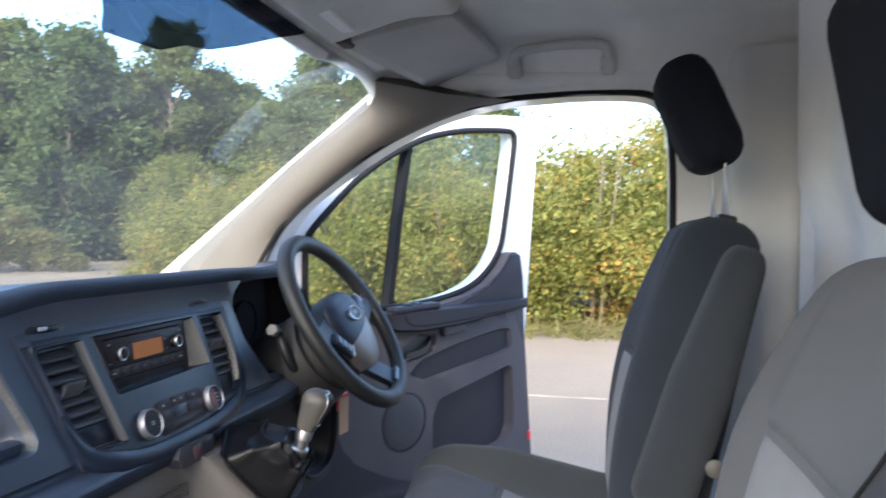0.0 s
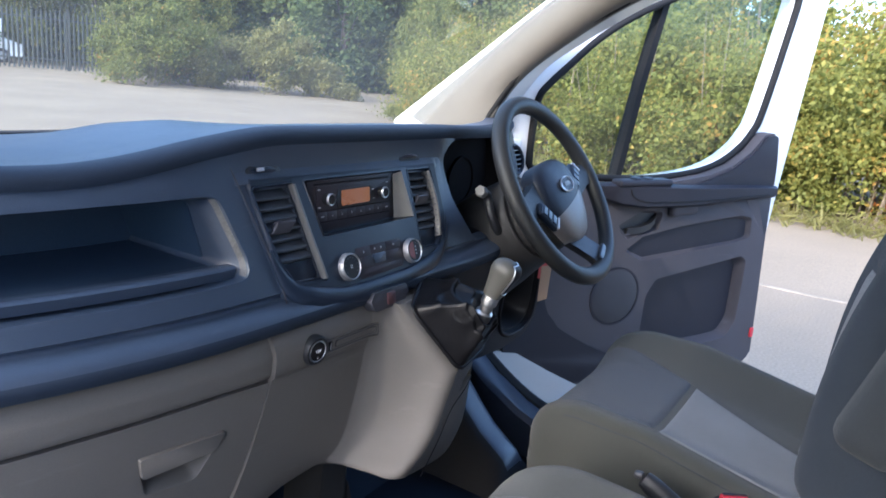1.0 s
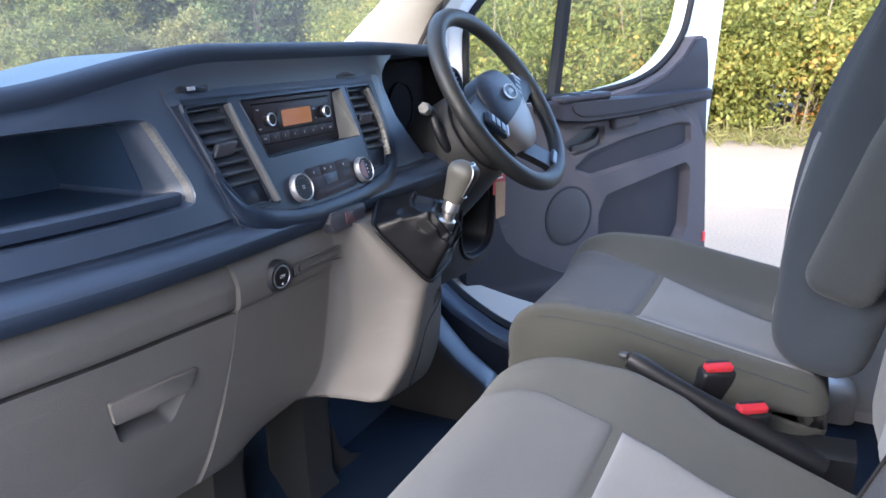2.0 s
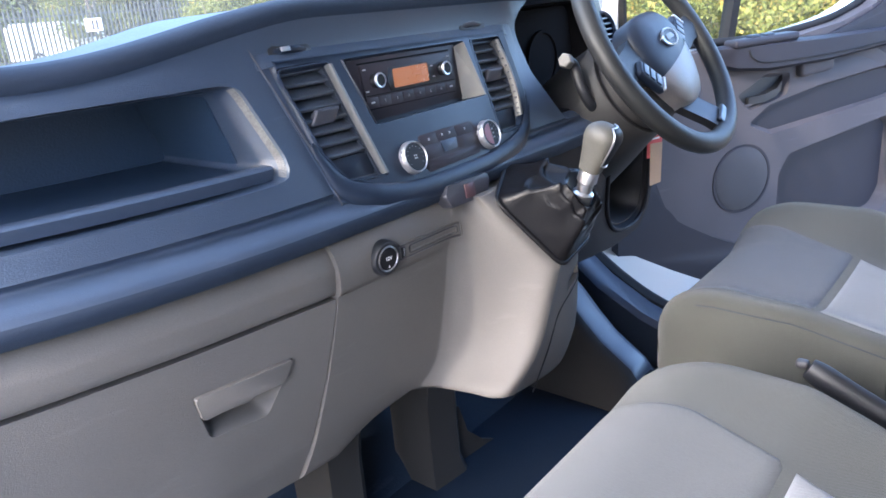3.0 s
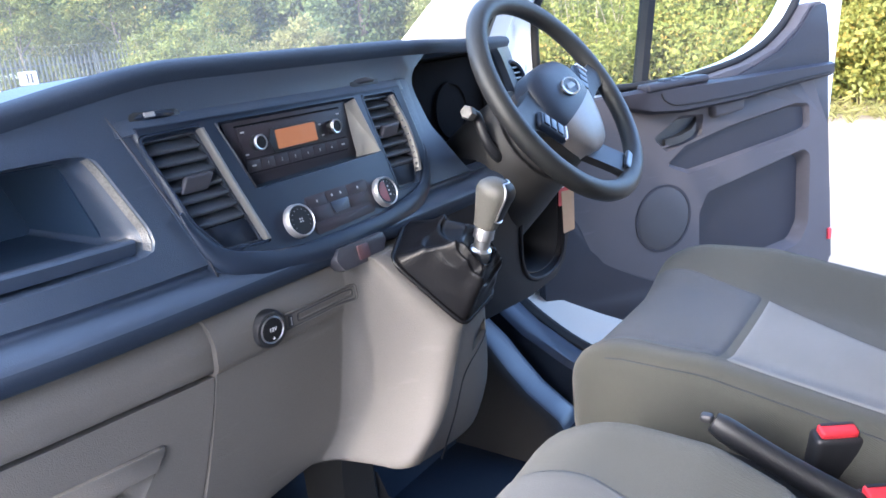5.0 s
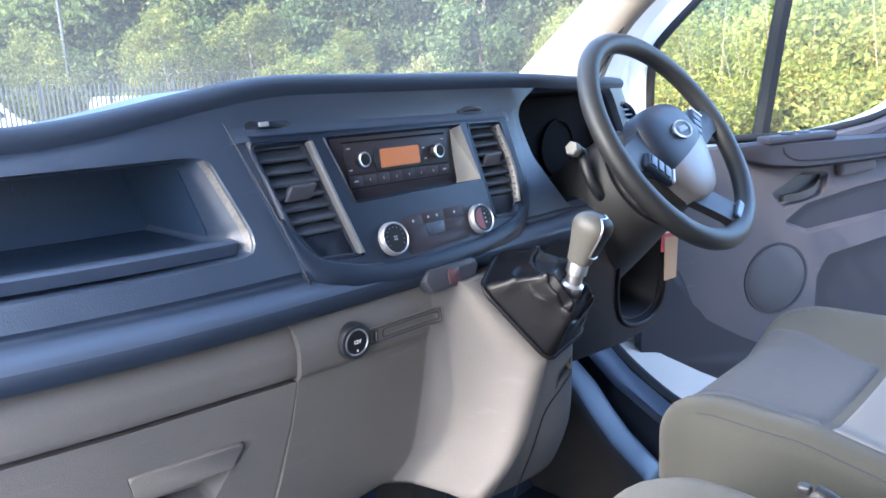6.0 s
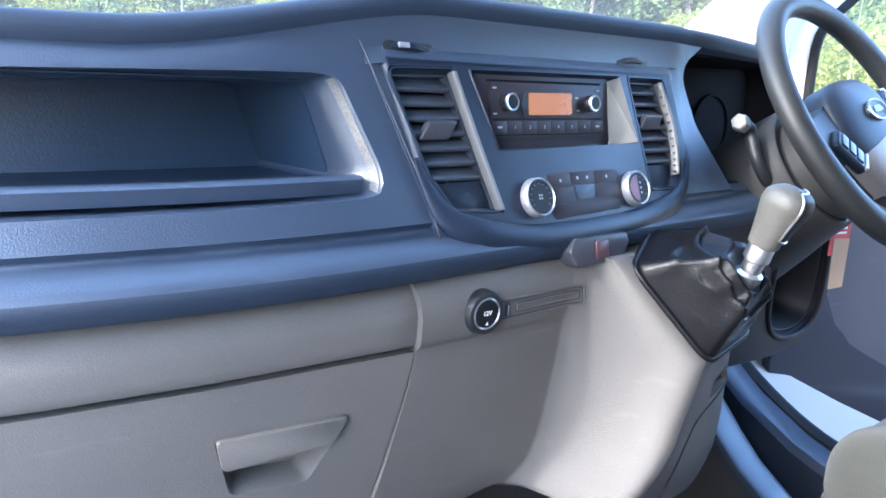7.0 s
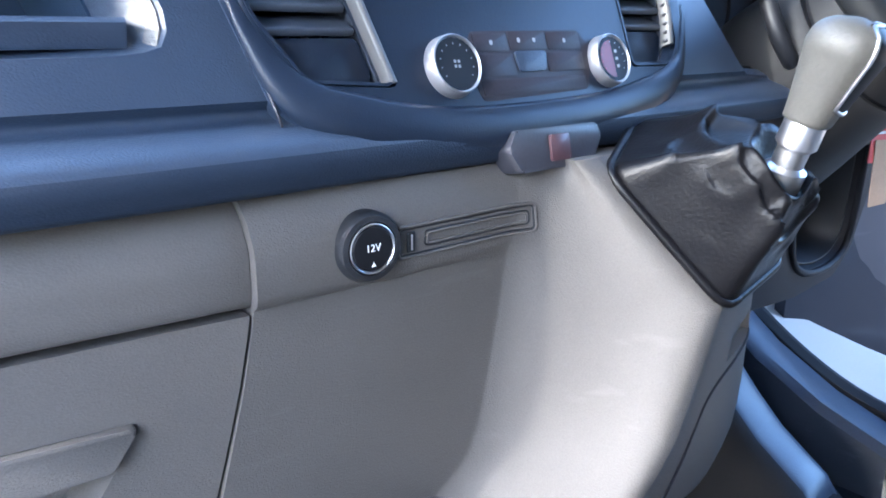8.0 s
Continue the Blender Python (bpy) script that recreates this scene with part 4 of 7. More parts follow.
def heater_knob(x, warm):
    at_ = FACE @ pose(x, -0.003, 0.0020) @ Matrix.Diagonal((0.94, 0.94, 0.62, 1))
    k = part("heater_knob", revolve([(0.0215, 0.004), (0.0212, 0.012), (0.0203, 0.0215), (0.0197, 0.0228), (0.0189, 0.0228), (0.0184, 0.0210), (0, 0.0205)], 44), M_SILVER, dash, "silver-ringed rotary heater knob", 40, at_)
    part("ring", revolve([(0.0196, 0.0202), (0.0200, 0.0230), (0.0193, 0.0238), (0.0186, 0.0230), (0.0186, 0.0205)], 44), M_CHROME, k, "chrome ring", 60, at_)
    part("dial", revolve([(0.0184, 0.0195), (0.0180, 0.0213), (0, 0.0213)], 40), M_FACE, k, "black gloss dial", 40, at_)
    for a in range(-5, 6):
        m = at_ @ pose(0, 0, 0.0214, 0, 0, a * 25) @ pose(0, 0.0138, 0)
        col = M_TAGRED if warm and a > 0 else M_PRINT
        part("mark", box(-0.0003, 0.0003, -0.0006, 0.0006, 0, 0.0003), col, k, "", 0, m)
    if warm:
        part("half", prism([(0.015 * math.cos(math.pi / 2 + math.pi * i / 16), 0.015 * math.sin(math.pi / 2 + math.pi * i / 16)) for i in range(17)], 0.0212, 0.0216), M_WARMFACE, k, "dull red half of the dial", 0, at_)
        for y in (0.006, 0.0, -0.006):
            part("mark", box(0.003, 0.006, y - 0.0012, y + 0.0012, 0.0213, 0.0216), M_PRINT, k, "", 0, at_)
    for i in range(4 if not warm else 0):
        part("fan_mark", prism(rounded([(0.0006, 0.0004), (0.0028, 0.0007), (0.0028, 0.0026), (0.0007, 0.0026)], 0.0008), 0, 0.0003), M_PRINT, k, "", 0, at_ @ pose(0, 0, 0.0214, 0, 0, 90 * i))
    return k


heater_knob(-0.0676, False)
heater_knob(0.0855, True)

# hazard switch on the lip
HZ = basis((0.004, -0.0145, 0.5645), (1, 0, 0), (0, 0.16, 0.987), (0, -0.987, 0.16))
hz = part("hazard_switch", prism(rounded([(-0.046, 0.002), (-0.038, 0.014), (0.042, 0.014), (0.046, 0.004), (0.034, -0.014), (-0.036, -0.014)], 0.004), -0.014, 0.005, 0.002), M_BTN, dash, "switch block with a dull red hazard button", 40, HZ)
part("button", prism(rounded([(-0.009, 0.009), (0.010, 0.009), (0.010, -0.009), (-0.009, -0.009)], 0.002), 0.005, 0.0072, 0.001), M_HAZ, hz, "dull red hazard button", 40, HZ)

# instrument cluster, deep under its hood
# black skin added under the hood, its shade held in the colour
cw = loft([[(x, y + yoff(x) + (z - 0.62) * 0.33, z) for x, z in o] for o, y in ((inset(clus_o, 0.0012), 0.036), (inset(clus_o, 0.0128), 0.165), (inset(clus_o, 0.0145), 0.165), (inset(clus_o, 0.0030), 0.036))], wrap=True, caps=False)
part("hood_shade", cw, M_VOID, dash, "black skin holding the shade under the instrument hood", 40)
cl = part("instrument_binnacle", prism(rounded([(0.27, 0.765), (0.60, 0.772), (0.62, 0.66), (0.54, 0.615), (0.31, 0.615)], 0.03), 0, 0.02), M_VOID, dash, "dark instrument cluster under a hood", 40, basis((0, 0.20, 0), (1, 0, 0), (0, 0, 1), (0, -1, 0)))
for x in (0.35, 0.50):
    part("dial", revolve([(0.052, 0.0), (0.052, 0.006), (0.048, 0.006), (0.047, 0.002), (0, 0.002)], 40), M_VOID, cl, "round gauge", 40, basis((x, 0.179, 0.678), (1, 0, 0), (0, 0, 1), (0, -1, 0)))
# side vent by the driver's pillar
sv = part("side_vent", revolve([(0.036, -0.02), (0.038, 0.008), (0.034, 0.012), (0.030, 0.008), (0.030, -0.015), (0, -0.015)], 30), M_GLOSS, dash, "round side air vent", 40, basis((0.70, 0.155, 0.715), (1, 0, 0), (0, 0.25, 0.968), (0, -0.968, 0.25)))
for k in range(-2, 3):
    part("slat", box(-0.028, 0.028, k * 0.011 - 0.0015, k * 0.011 + 0.0015, -0.010, 0.006), M_VENT, sv, "", 0, basis((0.70, 0.155, 0.715), (1, 0, 0), (0, 0.25, 0.968), (0, -0.968, 0.25)))

# ---- lower panels


def left_y(x, z):
    return interp(-x, [0.2, 0.217, 0.28, 0.39, 0.5, 0.65, 0.85], [0.0, 0.0, 0.008, 0.020, 0.040, 0.075, 0.13]) + interp(z, [0.268, 0.32, 0.38, 0.45, 0.495, 0.505, 0.53, 0.548, 0.558], [0.045, 0.026, 0.014, 0.004, 0.0, -0.004, -0.006, 0.002, 0.014])


def seam_x(z):
    return -0.2165 - 0.30 * max(0.0, 0.497 - z) ** 1.15


def panel_left(z_list, x0, x1f, back):
    rings = []
    for z in z_list:
        xs = [x0 + (x1f(z) - x0) * i / 26 for i in range(27)]
        rings.append([(x, left_y(x, z), z) for x in xs] + [(xs[-1], back, z), (xs[0], back, z)])
    return loft(rings)


def rolled(z0, z1, n, e=0.004):
    """Heights from z0 to z1 with close steps at both ends."""
    return [z0, z0 + e * 0.4, z0 + e] + [z0 + e + (z1 - z0 - 2 * e) * i / n for i in range(1, n)] + [z1 - e, z1 - e * 0.4, z1]


def pinch(b, zs, xs, e=0.004):
    """Rolls the rims of a panel inwards."""
    for v in b.verts:
        d = min(abs(v.co.z - zs[0]), abs(v.co.z - zs[1]), abs(v.co.x - xs(v.co.z)))
        if d < e and v.co.y < 0.25:
            v.co.y += e * (1 - math.sqrt(max(0, 1 - (1 - d / e) ** 2)))
    return b


strip_b = panel_left(rolled(0.4985, 0.560, 8), -0.83, lambda z: -0.2155, 0.30)
part("knee_strip", pinch(strip_b, (0.4985, 0.570), lambda z: -0.2155), M_GREY, dash, "grey-brown moulded strip above the glovebox", 50)
gb = panel_left(rolled(0.272, 0.4945, 16), -0.83, lambda z: seam_x(z) - 0.0006, 0.30)
handle_m = basis((-0.333, 0.0175, 0.440), (1, -0.11, 0), (0, -0.08, 1), (-0.11, -1, -0.08))
hand_o = rounded([(-0.058, 0.012), (0.058, 0.009), (0.022, -0.052), (-0.046, -0.046)], [0.004, 0.004, 0.012, 0.010])
gb = cut(gb, loft([[tuple(handle_m @ Vector((x, y, n))) for x, y in q] for q, n in ((shrink(hand_o, 0.010), -0.03), (shrink(hand_o, 0.003), -0.006), (shrink(hand_o, -0.002), 0.004), (shrink(hand_o, -0.002), 0.05))]))
glove = part("glovebox_door", gb, M_GREY, dash, "grey-brown glovebox door", 40)
part("handle", prism(rounded([(-0.056, 0.0110), (0.055, 0.0080), (0.040, -0.014), (-0.051, -0.016)], [0.003, 0.003, 0.006, 0.004]), -0.008, 0.0035, 0.002), M_GREY, glove, "recessed pull handle", 40, handle_m)
part("rail", box(-0.83, -0.22, 0.06, 0.30, 0.4935, 0.4995), M_BLACK, dash)

# centre console: a flat face, a crease, a face turned to the passenger, a ridge and the drawer's face
RZ = [0.25, 0.30, 0.335, 0.37, 0.43, 0.458, 0.50, 0.547, 0.562]
RIDGE_X = [-0.032, -0.022, -0.001, 0.024, 0.050, 0.062, 0.047, 0.028, 0.020]
RIDGE_Y = [-0.085, -0.095, -0.102, -0.106, -0.109, -0.110, -0.075, -0.041, -0.028]
CREASE_X = [-0.082, -0.066, -0.052, -0.040, -0.030, -0.026, -0.020, -0.010, -0.006]


def console_line(z):
    rx, ry, cx_ = (interp(z, RZ, q) for q in (RIDGE_X, RIDGE_Y, CREASE_X))
    ly = left_y(-0.217, z)
    up = soft_step(z, 0.455, 0.50)
    f = 0.16
    pts = [(seam_x(z) + 0.0015, ly), (-0.17, ly * 0.85 - 0.002), (cx_ - 0.030, ly * 0.6 - 0.006), (cx_ - 0.008, ly * 0.5 - 0.009), (cx_ + 0.012, ly * 0.4 * (1 - f) - 0.012 + (ry + 0.012) * f),
           (cx_ + (rx - cx_) * 0.55, -0.006 + (ry + 0.006) * 0.58), (rx - 0.014, ry * 0.93), (rx + 0.004, ry - 0.001), (rx + 0.020, ry + 0.002), (0.115, ry * (0.92 + 0.06 * up)), (0.156, ry * 0.80), (0.190, ry * 0.55), (0.212, ry * 0.2 + 0.012), (0.220, 0.06), (0.221, 0.15)]
    line = smooth_line([(x, y, z) for x, y in pts], 6)
    out = []
    for p in line:
        p.y -= 0.003 * (1 if z > 0.4985 else 0) * interp(p.x, [-0.3, -0.10, 0.0], [1, 1, 0])
        if p.x > 0.03:
            p.x -= (p.x - 0.03) * 0.16 * (max(0.0, 0.345 - z) / 0.06) ** 2
        out.append(p)
    return out


zs = [0.268, 0.272, 0.278, 0.286, 0.296, 0.31, 0.33, 0.35, 0.37, 0.39, 0.41, 0.43, 0.45, 0.458, 0.47, 0.485, 0.4965, 0.4995, 0.505, 0.515, 0.525, 0.535, 0.545, 0.5535, 0.5565]
rings = []
for z in zs:
    ln = console_line(z)
    e = max(0.0, (0.282 - z) / 0.014)
    for p in ln:
        p.y += 0.012 * e * e
        p.z += interp(p.x, [-0.217, -0.16, -0.10, -0.05, 0.0, 0.08, 0.20], [0.0, 0.026, 0.044, 0.038, 0.024, 0.012, 0.010]) * max(0.0, 0.345 - z) / 0.077
    rings.append([tuple(p) for p in ln] + [(0.18, 0.30, z), (ln[0].x, 0.30, z)])
con = loft(rings)


def con_xz(x, z, out=0.0):
    """The console's skin at a given x and z."""
    ln = console_line(z)
    for a, b in zip(ln, ln[1:]):
        if a.x <= x <= b.x:
            p = a.lerp(b, (x - a.x) / max(1e-6, b.x - a.x))
            d = (b - a).normalized()
            return p + Vector((d.y, -d.x, 0)) * out
    return ln[0]


# finger slot and seam of the small side drawer
SLOT = [(0.104, 0.428), (0.150, 0.434), (0.152, 0.414), (0.098, 0.406)]
con = cut(con, loft([[tuple(con_xz(x, z, q)) for x, z in SLOT] for q in (-0.012, 0.012)]))
part("console", con, M_GREY, dash, "grey-brown centre console panel", 40)
# black plate added in the slot stands in for its shade
part("slot_shade", loft([[tuple(con_xz(x, z, q)) for x, z in SLOT] for q in (-0.011, -0.006)]), M_BLACK, dash, "black plate holding the shade in the finger slot", 0)
SEAM = [(0.188, 0.418), (0.150, 0.412), (0.115, 0.403), (0.088, 0.394), (0.071, 0.383), (0.060, 0.365), (0.050, 0.34), (0.036, 0.31), (0.024, 0.285)]
part("drawer_seam", tube(smooth_line([tuple(con_xz(x, z, 0.0004)) for x, z in SEAM], 4), 0.0010, 6), M_KNEE, dash, "thin seam of the side drawer")
# 12 volt socket and the small port beside it
sx_, sz_ = -0.1475, 0.522
sy_ = -0.0105
sm = basis((sx_, sy_, sz_), (1, -0.05, 0), (0, -0.04, 1), (-0.05, -1, -0.04))
sock = part("power_socket", revolve([(0.0212, -0.008), (0.0212, 0.002), (0.0192, 0.006), (0.0160, 0.0066), (0.0150, 0.004), (0, 0.004)], 40), M_BLACK, dash, "round 12 volt socket with a black cap", 40, sm)
part("ring", revolve([(0.0150, 0.004), (0.0150, 0.0064), (0.0142, 0.0068), (0.0136, 0.0064), (0.0136, 0.004)], 40), M_CHROME, sock, "thin chrome ring", 60, sm)
part("cap", revolve([(0.0134, 0.003), (0.0132, 0.0062), (0.0125, 0.0068), (0, 0.0068)], 36), M_FACE, sock, "", 40, sm)
part("lettering", lettering("12V", 0.0062), M_INK, sock, "", 0, sm @ pose(0, 0.0005, 0.0069))
part("arrow", prism([(-0.0015, -0.0105), (0.0015, -0.0105), (0, -0.0075)], 0.0068, 0.0071), M_INK, sock, "", 0, sm)


def strip_loop(x0, x1, z0, z1, r, out):
    o = rounded([(x0, z1), (x1, z1), (x1, z0), (x0, z0)], r, 4)
    fine = [(a[0] + (b[0] - a[0]) * k / 8, a[1] + (b[1] - a[1]) * k / 8) for a, b in zip(o, o[1:] + o[:1]) for k in range(8 if math.hypot(b[0] - a[0], b[1] - a[1]) > 0.01 else 1)]
    return [con_xz(x, z, out) for x, z in fine]


port = part("port_panel", tube(strip_loop(-0.126, -0.014, 0.5095, 0.5290, 0.004, 0.0004), 0.0013, 6, True), M_GREY, dash, "blank strip with a small port", 180)
part("groove", tube(strip_loop(-0.1245, -0.0155, 0.5110, 0.5275, 0.003, -0.0002), 0.0009, 6, True), M_BLACK, port, "", 180)
part("blank", tube(strip_loop(-0.106, -0.019, 0.5150, 0.5240, 0.003, 0.0002), 0.0009, 6, True), M_BLACK, port, "dark slot line", 180)
part("raised_blank", tube(strip_loop(-0.1045, -0.0205, 0.5162, 0.5228, 0.002, 0.0006), 0.0010, 6, True), M_GREY, port, "", 180)
pm = Matrix.Translation(con_xz(-0.1165, 0.519, 0.0)) @ sm.to_3x3().to_4x4()
part("socket", rbox(0.0060, 0.013, 0.003, 0.001, (1, 1, 1)), M_BLACK, port, "", 40, pm)
part("contact", rbox(0.0015, 0.010, 0.0036, 0.0005, (1, 1, 1)), M_SILVER, port, "", 40, pm)

# under the console: support leg, driver's knee panel, cup bin
for x0, x1, x2, x3 in ((0.066, 0.140, 0.072, 0.165), (-0.152, -0.088, -0.158, -0.082)):
    part("support_leg", loft([[(a, y0, z), (c - 0.012, y0 - 0.008, z), (c, y0, z), (c, y0 + 0.09, z), (a, y0 + 0.09, z)] for z, a, c, y0 in ((0.0, x0 - 0.006, x1 + 0.006, 0.142), (0.03, x0, x1, 0.150), (0.16, x0, x1, 0.150), (0.30, x2, x3, 0.135))]), M_SHROUD, dash, "dark grey support under the console", 30)
part("fin", loft([[(0.138, 0.160, z), (x, 0.150, z), (x, 0.156, z), (0.138, 0.168, z)] for z, x in ((0.0, 0.240), (0.02, 0.205), (0.06, 0.165), (0.12, 0.146))]), M_SHROUD, dash)
KNEE = basis((0, 0.02, 0.42), (1, 0, 0), (0, -0.12, 0.993), (0, -0.993, -0.12))
knee_o = rounded([(0.20, 0.150), (0.68, 0.150), (0.662, 0.070), (0.648, -0.010), (0.640, -0.055), (0.605, -0.088), (0.50, -0.094), (0.43, -0.088), (0.34, -0.080), (0.20, -0.06)], [0.01, 0.03, 0.05, 0.05, 0.03, 0.03, 0.04, 0.05, 0.06, 0.02])
pocket_o = [(p.x, p.y) for p in smooth_line([(0.447, 0.095, 0), (0.447, 0.045, 0), (0.455, -0.005, 0), (0.480, -0.044, 0), (0.525, -0.064, 0), (0.580, -0.066, 0), (0.613, -0.050, 0), (0.621, -0.018, 0), (0.614, 0.035, 0), (0.604, 0.090, 0)], 5)]
knee = prism(knee_o, -0.36, 0.0, 0.012, None, None, 4)
knee = cut(knee, loft([[(x, y, z) for x, y in q] for q, z in ((shrink(pocket_o, 0.02), -0.16), (shrink(pocket_o, 0.004), -0.01), (shrink(pocket_o, -0.002), 0.004), (shrink(pocket_o, -0.002), 0.05))]))
part("knee_panel", knee, M_KNEE, dash, "dark panel over the driver's knees with an open pocket", 40, KNEE)
part("pocket_rim", tube([KNEE @ Vector((x, y, 0.0)) for x, y in grow(pocket_o, 0.003)], 0.0050, 8, True), M_KNEE, dash, "rounded rim of the pocket", 180)
# black skin inside the pocket paints in its deep shade
part("pocket_shade", loft([[(x, y, z) for x, y in shrink(pocket_o, a)] for a, z in ((0.0062, -0.008), (0.0222, -0.155), (0.0240, -0.155), (0.0085, -0.008))], wrap=True, caps=False), M_BLACK, dash, "black skin painting the shade inside the pocket", 40, KNEE)
part("pocket_floor", prism(shrink(pocket_o, 0.022), -0.162, -0.154), M_BLACK, dash, "", 40, KNEE)

# ---------------------------------------------------------------- steering wheel and column
TILT = 0.578
WM = basis((0.472, -0.063, 0.699), (1, 0, 0), (0, math.sin(TILT), math.cos(TILT)), (0, -math.cos(TILT), math.sin(TILT))) @ Matrix.Diagonal((1.05, 1.05, 1.05, 1))
wheel = thing("steering_wheel", "black three-spoke steering wheel with an oval silver badge", "steering wheel")
rim_r = 0.1735
part("rim", tube([(rim_r * math.cos(2 * math.pi * k / 72), rim_r * math.sin(2 * math.pi * k / 72), 0.0) for k in range(72)], 0.0165, 14, True, flat=0.92), M_WHEEL, wheel, "", 180, WM)


WS = WM @ pose(0, 0, 0, 0, 0, 8)     # the wheel stands slightly turned


half = [(p.x, p.y) for p in smooth_line([(0, 0.058, 0), (0.045, 0.054, 0), (0.074, 0.036, 0), (0.084, 0.002, 0), (0.077, -0.034, 0), (0.056, -0.073, 0), (0.030, -0.098, 0), (0, -0.104, 0)], 4)]
PAD = half + [(-x, y) for x, y in half[-2:0:-1]]


def pad_dome(lift=0.0):
    """The airbag cover: a shield-shaped dome."""
    rows_ = [(1.0, -0.030), (1.0, -0.006)] + [(math.cos(a), -0.006 + 0.026 * math.sin(a) ** 0.9) for a in [math.pi / 2 * k / 10 for k in range(1, 10)]] + [(0.02, 0.0202)]
    return loft([[(0.006 + x * (r + lift), -0.015 + (y + 0.015) * (r + lift), z + lift * 0.06) for x, y in PAD] for r, z in rows_])


part("airbag_pad", pad_dome(), M_AIRBAG, wheel, "dark airbag cover", 60, WS)
# paler copy of the dome, kept below a slanting line
low = pad_dome(0.012)
bmesh.ops.bisect_plane(low, geom=low.verts[:] + low.edges[:] + low.faces[:], plane_co=(0, -0.031, 0), plane_no=(-0.22, 1, 0), clear_outer=True)
part("lower_shell", low, M_PADLOW, wheel, "grey lower half of the airbag cover", 60, WS)
for sx in (-1, 1):
    part("spoke", loft([[(sx * x, y0, z - t), (sx * x, y1, z - t), (sx * x, y1, z + t * 0.6), (sx * x, (y0 + y1) / 2, z + t), (sx * x, y0, z + t * 0.6)] for x, y0, y1, z, t in ((0.06, -0.045, 0.035, -0.012, 0.012), (0.10, -0.036, 0.022, -0.010, 0.010), (0.14, -0.024, 0.016, -0.005, 0.009), (0.168, -0.022, 0.024, 0.0, 0.009))]), M_WHEEL, wheel, "", 40, WS)
for sx, cx, cy, turn in ((-1, -0.097, -0.034, -52), (1, 0.104, 0.004, 40)):
    at_ = WS @ pose(cx, cy, -0.001 - 0.003 * sx, 0, 0, turn)
    sp = part("switch_panel", rbox(0.058, 0.030, 0.014, 0.006, (3, 3, 1)), M_GLOSS, wheel, "glossy dark switch panel", 40, at_)
    for k in range(3):
        part("switch", rbox(0.012, 0.020, 0.004, 0.0015, (2, 1, 1), lambda v: v + Vector((-0.016 + 0.014 * k, 0, 0.0068))), M_GLOSS, sp, "", 40, at_)
    part("strip", rbox(0.0045, 0.027, 0.006, 0.0018, (1, 2, 1), lambda v: v + Vector((0.0245, 0, 0.0062))), M_SILVER, sp, "silver end strip", 40, at_)
ls = [((-0.010, -0.100), (0.050, -0.086), -0.016), ((0.010, -0.122), (0.068, -0.108), -0.008), ((0.030, -0.145), (0.086, -0.130), 0.000), ((0.042, -0.163), (0.101, -0.134), 0.004)]
part("lower_spoke", loft([[(a[0], a[1], z - 0.014), (c[0], c[1], z - 0.014), (c[0], c[1], z), ((a[0] + c[0]) / 2, (a[1] + c[1]) / 2, z + 0.002), (a[0], a[1], z)] for a, c, z in ls]), M_BLACK, wheel, "wide dark lower spoke", 30, WM)
part("spoke_cap", rbox(0.046, 0.018, 0.007, 0.003, (4, 2, 1), None, None, pose(0.067, -0.1425, 0.0055, 0, 0, 27)), M_GLOSS, wheel, "glossy cap at the rim", 40, WM)
BADGE = WS @ pose(0.002, 0.000, 0.0042, -3) @ Matrix.Diagonal((1.72, 0.90, 1, 1))
badge = part("badge", revolve([(0.0165, 0.012), (0.0165, 0.0178), (0.0152, 0.0190), (0.0140, 0.0180), (0, 0.0178)], 36), M_AIRBAG, wheel, "oval badge", 40, BADGE)
part("ring", revolve([(0.0166, 0.0165), (0.0168, 0.0186), (0.0152, 0.0196), (0.0142, 0.0184), (0.0142, 0.0170)], 36), M_CHROME, badge, "chrome ring", 60, BADGE)
part("emblem", prism(rounded([(-0.010, -0.004), (0.010, -0.004), (0.006, 0.006), (-0.006, 0.006)], 0.003), 0.0175, 0.0188, 0.0004), M_SATIN, badge, "plain silver emblem", 40, BADGE)

column = thing("steering_column", "black steering column shroud with a control stalk", "steering column")
def shroud(sections):
    return loft([[(r * math.cos(a), c + 0.96 * r * math.sin(a), z) for a in [2 * math.pi * k / 40 for k in range(40)]] for z, r, c in sections])


part("wheel_cover", shroud(((-0.020, 0.066, -0.028), (-0.023, 0.075, -0.028), (-0.030, 0.078, -0.029), (-0.070, 0.081, -0.031))), M_SHROUD, column, "round cover behind the wheel", 60, WM)
part("shadow_gap", shroud(((-0.064, 0.079, -0.031), (-0.082, 0.079, -0.031))), M_VOID, column, "", 60, WM)
part("shroud", shroud(((-0.074, 0.083, -0.028), (-0.0725, 0.089, -0.028), (-0.077, 0.093, -0.028), (-0.10, 0.096, -0.030), (-0.15, 0.104, -0.036), (-0.24, 0.112, -0.050))), M_SHROUD, column, "", 60, WM)
stalk = part("stalk", tube([WM @ Vector(p) for p in smooth_line([(-0.080, -0.040, -0.104), (-0.100, -0.028, -0.096), (-0.113, -0.006, -0.089), (-0.112, 0.016, -0.085), (-0.108, 0.032, -0.083), (-0.116, 0.038, -0.081), (-0.128, 0.041, -0.079)], 4)], 0.0085, 12), M_BLACK, column, "bent black control stalk", 60)
